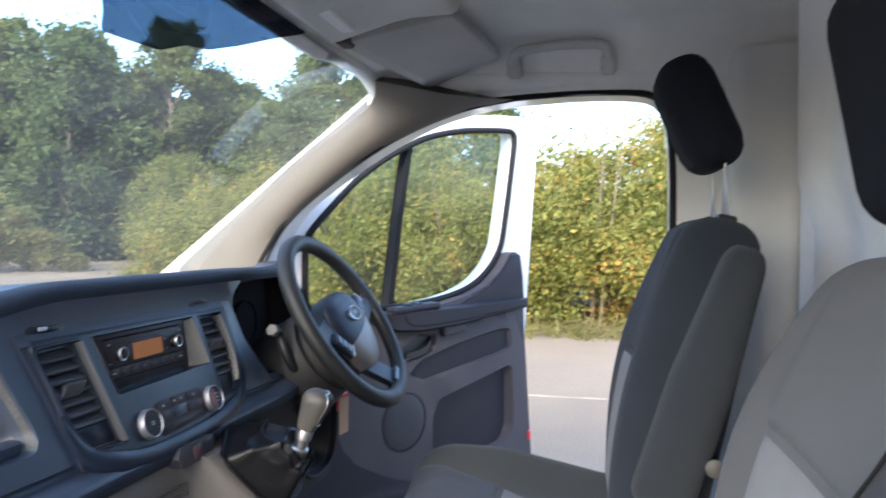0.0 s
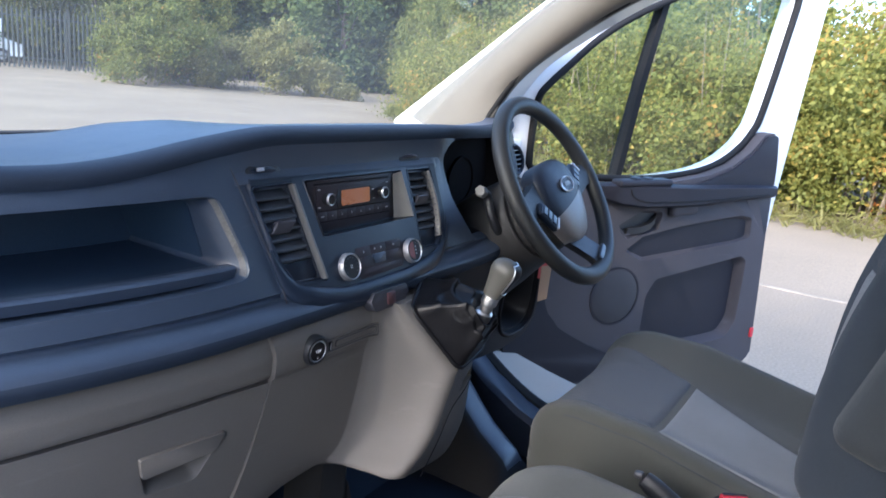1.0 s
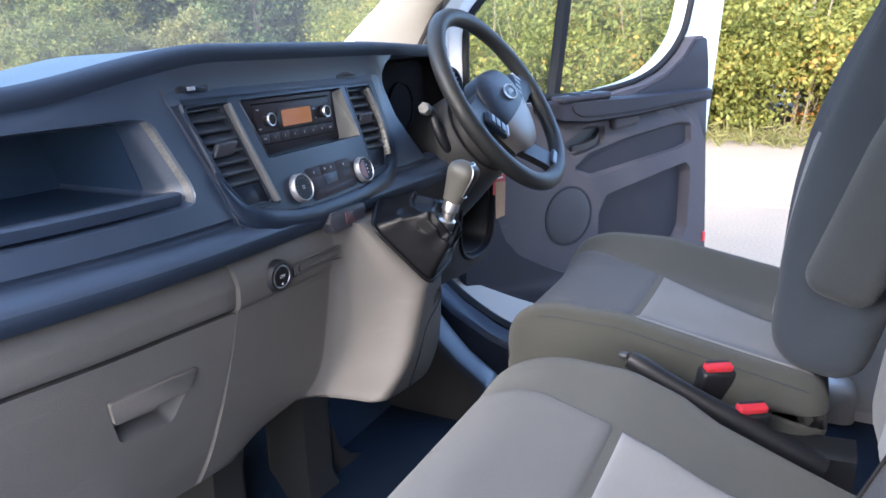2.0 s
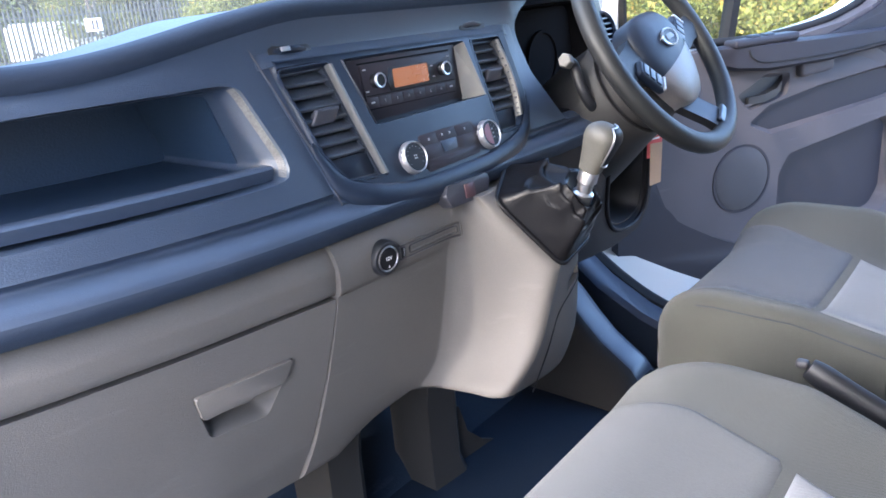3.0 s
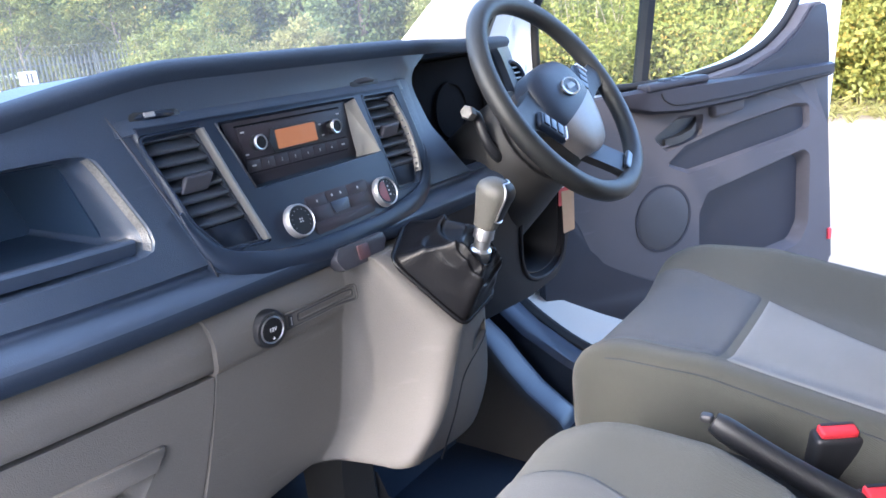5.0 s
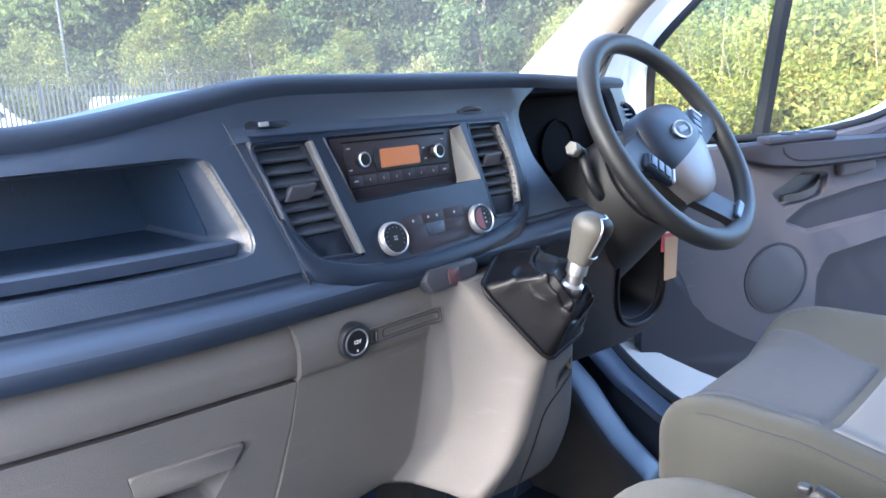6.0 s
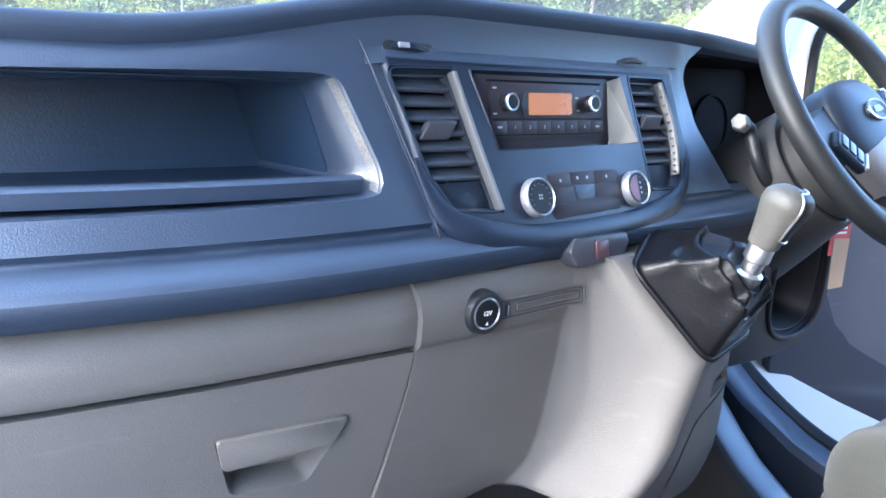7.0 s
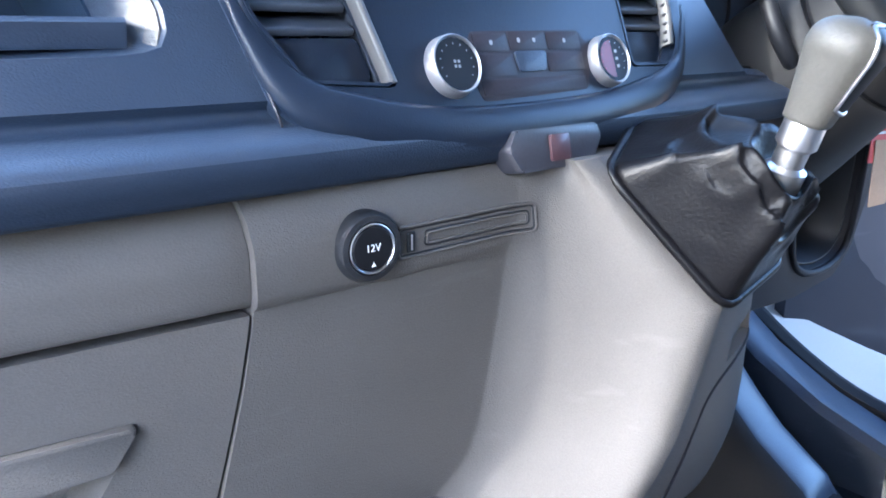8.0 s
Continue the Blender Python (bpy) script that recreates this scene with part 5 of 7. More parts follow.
part("tip", revolve([(0.0095, -0.016), (0.0112, -0.013), (0.0112, 0.0), (0.0095, 0.0025), (0, 0.0025)], 6), M_STALK, stalk, "grey six-sided stalk end", 20, WM @ basis((-0.134, 0.0425, -0.078), Vector((0.2, 0.95, 0.2)).normalized(), Vector((0.2, 0.95, 0.2)).normalized().cross(Vector((0.88, -0.24, -0.2))).normalized() * -1, Vector((-0.93, 0.22, 0.28)).normalized()))

# tag hanging from the ignition
tag = thing("key_tag", "red and brown card tag hanging from the ignition key", "key tag")
TG = basis((0.545, -0.030, 0.563), (0.96, -0.26, 0), (0.10, 0.0, 0.995), (-0.26, -0.96, 0.02))
part("string", tube([TG @ Vector(p) for p in ((0, 0.02, 0.0), (0.002, 0.0, 0.002), (0.0, -0.012, 0.0))], 0.0012, 6), M_RED, tag)
part("card", prism(rounded([(-0.020, -0.010), (0.020, -0.006), (0.020, -0.068), (-0.020, -0.066)], 0.003), -0.0006, 0.0006), M_TAGRED, tag, "red card", 40, TG)
part("card", prism(rounded([(-0.014, -0.040), (0.020, -0.042), (0.022, -0.116), (-0.008, -0.118)], 0.002), 0.0010, 0.0018), M_CARD, tag, "brown card", 40, TG)
for k in range(3):
    part("print", box(-0.013, 0.012, -0.020 - k * 0.007, -0.017 - k * 0.007, 0.0006, 0.0008), M_INK, tag, "", 0, TG)

# ---------------------------------------------------------------- gear lever
gear = thing("gear_lever", "gear lever with a grey knob, chrome shaft and black leather gaiter", "gear lever")
GB = [Vector(p) for p in ((0.028, -0.041, 0.547), (0.068, -0.113, 0.457), (0.148, -0.110, 0.474), (0.160, -0.034, 0.550), (0.115, 0.000, 0.574))]
base_o = []
for i in range(5):
    p, a, c = GB[i], GB[i - 1], GB[(i + 1) % 5]
    s, e = p.lerp(a, 0.14), p.lerp(c, 0.14)
    base_o += [s.lerp(p, f).lerp(p.lerp(e, f), f) for f in (0, 0.25, 0.5, 0.75, 1)]
    base_o += [e.lerp(c.lerp(p, 0.14), f) for f in (0.1, 0.2, 0.3, 0.4, 0.5, 0.6, 0.7, 0.8, 0.9)]
gn = (base_o[10] - base_o[0]).cross(base_o[20] - base_o[0]).normalized()
if gn.y > 0:
    gn = -gn
top_c = Vector((0.0945, -0.128, 0.556))
rings = []
for j in range(31):
    f = min(1.0, j / 26)
    fin = max(0, j - 26) / 4
    ring = []
    for i, p in enumerate(base_o):
        a = 2 * math.pi * i / len(base_o)
        rr = 1.0 - 0.35 * fin
        end = top_c + Vector((0.026 * rr * math.cos(a + 2.6), 0.017 * rr * math.sin(a + 2.6), 0.019 * rr * math.sin(a + 2.6) + 0.004 * math.sin(3 * a) - 0.016 * fin))
        q = p.lerp(end, f ** 0.9)
        sag = math.sin(math.pi * f) ** 0.7
        near = abs((i - 2 + 7) % 14 - 7) / 14          # distance along the frame to its nearest corner
        n1 = noise.noise(Vector((math.cos(a) * 1.6, math.sin(a) * 1.6, f * 1.5 + 3)))
        ridge = 0.011 * math.exp(-((near + 0.10 * n1) / 0.11) ** 2)
        roll_ = 0.008 * math.exp(-((f - 0.62 - 0.16 * math.sin(2 * a + 0.6) - 0.10 * n1) / 0.075) ** 2)
        crease = 0.006 * math.exp(-abs(n1) * 14.0)
        fold = ridge + roll_ + crease - 0.004
        ring.append(q + gn * (0.002 + sag * (fold + 0.004)))
    rings.append(ring)
part("gaiter", loft(rings, True, True), M_LEATHER, gear, "creased black leather gaiter", 180)
part("gaiter_frame", tube([p + gn * 0.001 for p in base_o], 0.0036, 8, True), M_LEATHER, gear, "black gaiter frame", 180)
kb_top, kb_bot = Vector((0.086, -0.166, 0.642)), Vector((0.092, -0.134, 0.556))
gd = (kb_top - kb_bot).normalized()
gx = (Vector((1, 0, 0)) - gd * gd.x).normalized()
gy = gd.cross(gx)
GM = basis(kb_bot, gx, gy, gd)
part("shaft", revolve([(0.0110, -0.040), (0.0118, -0.022), (0.0135, -0.016), (0.0135, -0.004), (0.0100, -0.001), (0.0100, 0.010), (0.0128, 0.013), (0.0124, 0.030), (0.0105, 0.033), (0, 0.034)], 32), M_CHROME, gear, "chrome shaft and collar", 40, GM)


def knob_pt(a, t, out=0.0):
    """The knob's skin: angle round the shaft, height from 0 to 1."""
    e = max(0.0, (t - 0.70) / 0.30)
    w = (0.0132 + 0.0072 * min(1, t / 0.70) ** 1.2) * math.sqrt(max(0.0, 1 - e ** 2.8)) + out
    c, s_ = math.cos(a), math.sin(a)
    k = (abs(c) ** 2.6 + abs(s_) ** 2.6) ** (-1 / 2.6)
    return GM @ Vector((w * k * c, w * 1.06 * k * s_ - 0.004 * t, 0.029 + 0.064 * t + out * 0.5 * e - 0.10 * w * k * c * t))


part("knob", loft([[tuple(knob_pt(2 * math.pi * k / 32, t)) for k in range(32)] for t in [j / 26 for j in range(26)] + [0.9985]]), M_KNOBGREY, gear, "grey gear knob", 180)
A0, A1 = -2.12, -0.35
edge = [(A0 + (A1 - A0) * k / 10, 0.22 - 0.06 * math.sin(math.pi * k / 10)) for k in range(11)] + [(A1, 0.22 + 0.75 * k / 10) for k in range(1, 11)] + [(A1 + (A0 - A1) * k / 6, 0.97) for k in range(1, 6)] + [(A0, 0.97 - 0.75 * k / 10) for k in range(10)]
inlay = loft([[tuple(knob_pt(A0 + (A1 - A0) * k / 14, t, 0.0011)) for k in range(15)] + [tuple(knob_pt(A1 + (A0 - A1) * k / 14, t, -0.003)) for k in range(15)] for t in [0.20 + 0.78 * j / 20 for j in range(21)]])
part("knob_cap", inlay, M_FACE, gear, "black gloss knob inlay", 50)
part("knob_edge", tube([knob_pt(a, t, 0.0009) for a, t in edge], 0.0012, 6, True), M_CHROME, gear, "chrome edge", 180)

# ---------------------------------------------------------------- seats


def panel_on(surface, x0, x1, y0, y1, nx, ny, lift, r):
    """A padded cloth panel lying on a surface(x, y) -> point, its rim tucked in."""
    g = []
    for i in range(nx + 1):
        row = []
        for j in range(ny + 1):
            x, y = x0 + (x1 - x0) * i / nx, y0 + (y1 - y0) * j / ny
            d = min(x - x0, x1 - x, y - y0, y1 - y)
            h = lift * (1 if d >= r else math.sqrt(max(0, 1 - (1 - d / r) ** 2))) - (0.002 if d <= 1e-9 else 0)
            row.append(surface(x, y, h))
        g.append(row)
    low = [[surface(x0 + (x1 - x0) * i / nx, y0 + (y1 - y0) * j / ny, -0.006) for j in range(ny + 1)] for i in range(nx + 1)]
    b = bmesh.new()
    top = [[b.verts.new(p) for p in r_] for r_ in g]
    bot = [[b.verts.new(p) for p in r_] for r_ in low]
    for i in range(nx):
        for j in range(ny):
            b.faces.new((top[i][j], top[i + 1][j], top[i + 1][j + 1], top[i][j + 1]))
            b.faces.new((bot[i][j], bot[i][j + 1], bot[i + 1][j + 1], bot[i + 1][j]))
    edge = [(i, 0) for i in range(nx)] + [(nx, j) for j in range(ny)] + [(i, ny) for i in range(nx, 0, -1)] + [(0, j) for j in range(ny, 0, -1)]
    for (a, c), (e, f) in zip(edge, edge[1:] + edge[:1]):
        b.faces.new((top[a][c], bot[a][c], bot[e][f], top[e][f]))
    return b


def seat(cx, front_y, top_z, width, label, driver):
    """A van seat: cushion, backrest, headrest on two posts, plinth."""
    s = thing("driver_seat" if driver else "passenger_seat", label, "van seat", "cab seats")
    depth = 0.50
    bol = 0.022 if driver else 0.010

    def cz(x, y):
        u = abs(x) / (width / 2)
        side = bol * max(0, (u - 0.62) / 0.38) ** 1.2
        if driver and x > 0:
            side = 0.040 * max(0, (u - 0.35) / 0.55) ** 1.3 * (1 if u < 0.9 else 0.9)
        nose = -0.045 * max(0, (y - depth * 0.30) / (depth * 0.20)) ** 2
        nose -= 0.20 * max(0, 0.05 - y)
        return side + nose - 0.012 * (1 - (y / (depth / 2)) ** 2) * (1 - u * u)

    def taper(x, y):
        fr = 1 - 0.10 * max(0, y / (depth / 2)) ** 3
        if not driver and x > 0:
            fr *= interp(y, [-0.20, -0.06, -0.013, 0.057, 0.137, 0.187, 0.25], [0.62, 0.78, 0.90, 0.97, 1.0, 0.985, 0.95])
        return fr

    def cush(v):
        z = v.z
        if z > 0:
            z += cz(v.x, v.y)
        fr = taper(v.x, v.y)
        return Vector((cx + v.x * fr, front_y - depth / 2 + v.y, top_z - 0.085 + z))

    part("cushion", rbox(width, depth, 0.17, 0.040, (28, 28, 5), cush), M_BOLST, s, "olive-grey cushion sides", 180)

    def on_cushion(x, y, h):
        if driver:
            lo, hi = interp(y, [-0.15, 0.04, 0.24], [-0.192, -0.188, -0.165]), interp(y, [-0.20, -0.15, 0.04, 0.24], [0.0, 0.010, 0.085, 0.168])
        else:
            lo, hi = -0.20, interp(y, [-0.2, 0.04, 0.14, 0.24], [0.13, 0.152, 0.188, 0.195])
        x = lo + (hi - lo) * (x + 0.18) / 0.36
        fr = taper(x, y)
        z = 0.085 + cz(x, y)
        e = max(0, abs(y) - (depth / 2 - 0.040))
        z -= 0.040 - math.sqrt(max(0, 0.040 ** 2 - e * e))
        return Vector((cx + x * fr, front_y - depth / 2 + y, top_z - 0.085 + z + h))

    seam_y = depth / 2 - 0.211
    pl_, pr_ = -0.18, 0.18
    part("front_panel", panel_on(on_cushion, pl_, pr_, seam_y + 0.001, depth / 2 - 0.003, 28, 20, 0.0026, 0.004), M_SEAT if driver else M_MID, s, "dark grey cloth", 180)
    part("insert", panel_on(on_cushion, pl_, pr_, -depth / 2 + 0.02, seam_y - 0.001, 28, 28, 0.0026, 0.004), M_LIGHT, s, "light grey cloth insert", 180)
    # piping line along the cushion's flank
    seam = [cush(Vector((sx_ * (width / 2 - 0.003), y, 0.060))) + Vector((sx_ * 0.0005, 0, 0.0005)) for sx_ in (-1,) for y in [-0.22 + 0.40 * k / 16 for k in range(17)]]
    part("piping", tube(seam, 0.0009, 6), M_BACK, s)
    part("plinth", rbox(width * 0.86, depth * 0.86, top_z - 0.14, 0.03, (3, 3, 3), lambda v: Vector((cx + v.x, front_y - depth / 2 - 0.02 + v.y, (top_z - 0.14) / 2 + v.z))), M_BLACK, s, "black seat base", 40)
    # backrest leaning back
    lean = 12.5 if driver else 14.0
    bh = 0.575 if driver else 0.515
    BM = Matrix.Translation((cx, front_y - depth + (0.085 if driver else 0.038), top_z - 0.03)) @ pose(0, 0, 0, lean)

    def back(v):
        t = (v.z + bh / 2) / bh
        w = 1 - 0.42 * max(0, (t - 0.42) / 0.58) ** 1.8
        bulge = (0.040 if driver else 0.028) * (abs(v.x) / (width / 2)) ** 2.2 * math.sin(math.pi * min(1, t * 0.95 + 0.05)) if v.y > 0 else 0
        lumb = 0.016 * math.sin(math.pi * t) if v.y > 0 else 0
        return Vector((v.x * w, v.y - 0.06 + bulge + lumb, v.z + bh / 2))

    part("backrest", rbox(width, 0.12, bh, 0.05, (12, 4, 14), back), M_BACK if driver else M_MID, s, "padded backrest", 180, BM)

    def on_back(x, z, h):
        p = back(Vector((x, 0.06, z - bh / 2)))
        e = max(0, z - (bh - 0.05))
        return BM @ Vector((p.x, p.y + h - (0.05 - math.sqrt(max(0, 0.0025 - e * e))), p.z))

    part("back_panel", panel_on(on_back, -width * 0.33, width * 0.33, 0.30 if driver else 0.307, bh - 0.012, 16, 12, 0.006, 0.010), M_BACK if driver else M_MID, s, "dark grey cloth", 180)
    part("back_insert", panel_on(on_back, -width * (0.33 if driver else 0.30), width * (0.33 if driver else 0.30), 0.03, 0.298 if driver else 0.305, 16, 14, 0.006, 0.010), M_LIGHT, s, "light grey cloth insert", 180)
    hz = 0.205 if driver else 0.235
    HM = (Matrix.Translation((cx, -0.735, 1.082)) if driver else Matrix.Translation((cx, -0.840, 0.992))) @ pose(0, 0, 0, -23 if driver else -12)
    part("headrest", rbox(0.180 if driver else 0.27, 0.058 if driver else 0.092, hz, 0.045, (8, 4, 6), lambda v: Vector((v.x * (1 - 0.10 * (v.z / (hz / 2))), v.y + 0.014 * (1 - (v.x / 0.13) ** 2) * (1 if v.y > 0 else 0.3), v.z))), M_HEAD, s, "dark padded headrest", 180, HM)
    for sx_ in (-1, 1):
        part("post", tube([BM @ Vector((sx_ * 0.07, -0.065, bh - 0.06)), BM @ Vector((sx_ * 0.07, -0.065, bh)), HM @ Vector((sx_ * 0.07, -0.015, -0.04))], 0.0065, 10), M_CHROME, s, "chrome post", 60)
        part("collar", rbox(0.034, 0.030, 0.012, 0.005, (2, 2, 1), lambda v: v + Vector((sx_ * 0.07, -0.065, bh + 0.002))), M_BLACK, s, "", 40, BM)
    return s, BM


drv, DB = seat(0.435, -0.165, 0.378, 0.46, "driver's seat in dark and light grey cloth, armrest folded up", True)
arm = part("armrest", rbox(0.060, 0.095, 0.40, 0.03, (3, 4, 10), lambda v: Vector((v.x, v.y * (0.96 - 0.36 * max(0, v.z / 0.2)) , v.z))), M_ARM, drv, "dark grey armrest folded upright", 180, basis((0.178, -0.708, 0.662), (1, 0, 0), (0, 0.953, 0.302), (0, -0.302, 0.953)))
part("pivot", revolve([(0.013, 0), (0.013, 0.004), (0.009, 0.006), (0, 0.006)], 24), M_KNOBGREY, arm, "round pivot cap", 40, basis((0.147, -0.722, 0.548), (0, 1, 0), (0, 0, -1), (-1, 0, 0)))
pas, PB = seat(-0.235, -0.228, 0.388, 0.60, "passenger seat in dark grey cloth with light grey panels", False)

belt = thing("seat_belt", "dark grey seat belt hanging across the passenger backrest", "seat belt")
bl = smooth_line([(-0.600, -0.800, 0.900), (-0.556, -0.722, 0.805), (-0.524, -0.710, 0.752), (-0.492, -0.700, 0.708), (-0.430, -0.670, 0.600), (-0.380, -0.640, 0.470)], 6)
web = part("webbing", loft([[p + Vector((-0.022, -0.012, -0.01)), p + Vector((0.022, 0.004, 0.01)), p + Vector((0.022, 0.0062, 0.01)), p + Vector((-0.022, -0.0098, -0.01))] for p in bl]), M_BELT, belt, "", 60)
for e in (-1, 1):
    part("hem", tube([p + Vector((0.0205 * e, 0.0035 + 0.0068 * e - 0.003, 0.0095 * e)) for p in bl], 0.0011, 6), M_SEAL, web, "", 180)

# ---------------------------------------------------------------- between the seats
hb_ = thing("handbrake", "black handbrake lever between the seats", "handbrake")
part("lever", tube(smooth_line([(0.117, -0.403, 0.368), (0.118, -0.44, 0.349), (0.120, -0.50, 0.321), (0.125, -0.58, 0.286), (0.130, -0.66, 0.252)], 4), [0.0105, 0.0125, 0.0132, 0.0132, 0.0130, 0.0128, 0.0128, 0.0130, 0.0134, 0.0138, 0.0140, 0.0140, 0.0138, 0.0135, 0.0132, 0.0130, 0.0130], 12, flat=1.15), M_BLACK, hb_, "", 60)
part("button", rbox(0.012, 0.014, 0.010, 0.004, (2, 2, 1), lambda v: v + Vector((0.1165, -0.396, 0.3715))), M_STEEL, hb_, "steel release button", 40)
part("boot", rbox(0.085, 0.34, 0.22, 0.03, (3, 6, 4), lambda v: Vector((0.140 + v.x, -0.62 + v.y, 0.08 + v.z + 0.03 * (v.y / 0.17) * -0.6))), M_BLACK, hb_, "black moulded cover", 60)
tray_ = thing("seat_side_trim", "dark moulded trim beside the driver's seat base", "seat trim")
part("panel", loft([[(0.165, y, 0.0), (0.165, y, z), (0.172, y, z + 0.006), (0.215, y, z + 0.008), (0.215, y, 0.0)] for y, z in ((-0.30, 0.20), (-0.36, 0.275), (-0.42, 0.268), (-0.5, 0.25), (-0.62, 0.245), (-0.70, 0.25))]), M_BLACK, tray_, "", 40)
part("catch", tube(smooth_line([(0.250, -0.150, 0.02), (0.240, -0.160, 0.09), (0.250, -0.170, 0.115), (0.275, -0.165, 0.105), (0.285, -0.155, 0.02)], 4), 0.004, 8), M_CHROME, tray_, "bright metal catch", 60)


def buckle(x, y, z, turn, lean):
    b = thing("belt_buckle", "black seat belt buckle with a red release button", "belt buckle", "belt buckles", pose(x, y, z, lean, 0, turn))
    part("case", rbox(0.052, 0.026, 0.085, 0.007, (3, 2, 4), lambda v: v + Vector((0, 0, -0.045))), M_BLACK, b, "", 60)
    part("button", rbox(0.041, 0.017, 0.012, 0.004, (3, 2, 1)), M_RED, b, "red release button", 60)
    part("slot", box(-0.018, 0.018, 0.003, 0.0065, 0.002, 0.0072), M_BLACK, b)
    part("strap", loft([[(-0.018, -0.003, z_), (0.018, -0.003, z_), (0.018, 0.003, z_), (-0.018, 0.003, z_)] for z_ in (-0.085, -0.14, -0.22)]), M_BELT, b, "", 40)


buckle(0.200, -0.515, 0.340, -57, 14)
buckle(0.138, -0.567, 0.316, -57, 14)

# ---------------------------------------------------------------- doors
WIN = [(0.026, 0.675), (0.06, 0.652), (0.20, 0.643), (0.398, 0.641), (0.526, 0.648), (0.676, 0.672), (0.778, 0.707), (0.85, 0.757), (0.89, 0.803), (0.917, 0.855), (0.947, 0.993), (0.974, 1.139), (0.990, 1.235), (0.978, 1.264), (0.92, 1.266), (0.717, 1.244), (0.551, 1.208), (0.449, 1.170), (0.327, 1.110), (0.213, 1.036), (0.126, 0.958), (0.064, 0.900), (0.032, 0.856), (0.024, 0.77)]
DOUT = [(-0.03, 0.06), (-0.03, 0.60), (-0.03, 0.86), (0.0, 0.93), (0.09, 1.02), (0.20, 1.10), (0.33, 1.175), (0.46, 1.23), (0.578, 1.262), (0.716, 1.296), (0.88, 1.320), (1.025, 1.332), (1.13, 1.332), (1.145, 1.31), (1.115, 1.02), (1.095, 0.80), (1.078, 0.63), (1.063, 0.457), (1.067, 0.25), (1.078, 0.10), (1.088, 0.0), (0.75, -0.035), (0.10, -0.02)]


def door(m, driver):
    """A cab door standing open: painted shell, frame, glass and moulded card. Local x along the door, y outwards."""
    d = thing("van_door", "white van cab door standing open with a grey moulded inner panel" if driver else "white van cab door standing open", "van door", "", m)
    hole = [(p.x, p.y) for p in smooth_line([(x, z, 0) for x, z in WIN + [WIN[0]]], 3)[:-1]]
    up = basis((0, 0, 0), (1, 0, 0), (0, 0, 1), (0, -1, 0))      # (x, z, depth towards the cab)
    shell = cut(prism(DOUT, -0.075, -0.004), prism(hole, -0.2, 0.1))
    part("shell", soften(shell, 0.006, 60), M_WHITE, d, "white painted door frame", 40, up)
    part("window_seal", tube([(x, z, -0.004) for x, z in hole], 0.0105, 8, True, flat=1.2), M_SEAL, d, "black rubber glass seal", 60, up)
    gl = part("pane", prism(grow(hole, 0.004), -0.042, -0.038), M_TINT, d, "lightly tinted door glass", 0, up)
    clear_outside(gl, Vector((0, -1, 0)), M_TINT)
    part("divider", loft([[(x - 0.011, z, -0.05), (x + 0.011, z, -0.05), (x + 0.011, z, -0.012), (x - 0.011, z, -0.012)] for x, z in ((0.360, 0.63), (0.402, 0.92), (0.452, 1.18))]), M_SEAL, d, "black bar between the panes", 30, up)
    # the moulded card
    card_o = rounded([(0.0, 0.0), (0.0, 0.42), (0.04, 0.575), (0.10, 0.622), (0.40, 0.634), (0.526, 0.640), (0.676, 0.664), (0.778, 0.698), (0.852, 0.747), (0.903, 0.806), (0.958, 0.812), (0.975, 0.72), (0.988, 0.60), (0.999, 0.45), (1.02, 0.25), (1.043, 0.0), (0.75, -0.02)], [0.02, 0.05, 0.03, 0.03, 0.05, 0.05, 0.05, 0.05, 0.05, 0.025, 0.015, 0.1, 0.1, 0.1, 0.1, 0.03, 0.03])
    pocket = rounded([(0.500, 0.270), (0.532, 0.325), (0.900, 0.392), (0.926, 0.372), (0.930, 0.160), (0.895, 0.100), (0.80, 0.088), (0.54, 0.070), (0.50, 0.11)], [0.05, 0.03, 0.03, 0.03, 0.06, 0.05, 0.05, 0.04, 0.04])
    grip = rounded([(0.383, 0.424), (0.45, 0.468), (0.611, 0.501), (0.856, 0.532), (0.912, 0.526), (0.920, 0.458), (0.858, 0.443), (0.462, 0.390)], [0.012, 0.04, 0.05, 0.02, 0.02, 0.02, 0.04, 0.03])
    leverh = rounded([(0.342, 0.503), (0.435, 0.550), (0.512, 0.546), (0.506, 0.491), (0.385, 0.462)], [0.012, 0.02, 0.012, 0.02, 0.012])

    def pock(o, deep):
        return loft([[(x, z, q) for x, z in oo] for oo, q in ((shrink(o, 0.020), deep), (shrink(o, 0.008), 0.030), (shrink(o, -0.004), 0.048), (shrink(o, -0.004), 0.09))])

    card = cut(prism(card_o, -0.004, 0.045, 0.012, None, None, 3), pock(pocket, 0.002), pock(grip, 0.012), pock(leverh, 0.018))
    # dark plates added in the recesses put their shade into the colour
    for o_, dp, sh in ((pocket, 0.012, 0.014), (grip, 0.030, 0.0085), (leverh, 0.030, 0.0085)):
        part("recess", prism(shrink(o_, sh), dp - 0.006, dp), M_BLACK if o_ is leverh else M_DOORDK, d, "recess plate with the shade in its dark colour", 40, up)
    part("card", card, M_DOOR, d, "grey moulded door panel", 36, up)
    part("upper_card", prism(rounded([(0.60, 0.628), (0.690, 0.656), (0.785, 0.692), (0.857, 0.741), (0.907, 0.800), (0.954, 0.805), (0.971, 0.72), (0.980, 0.632)], [0.02, 0.04, 0.04, 0.04, 0.02, 0.012, 0.05, 0.01]), 0.040, 0.054, 0.006), M_DOORDK, d, "dark upper door panel", 40, up)
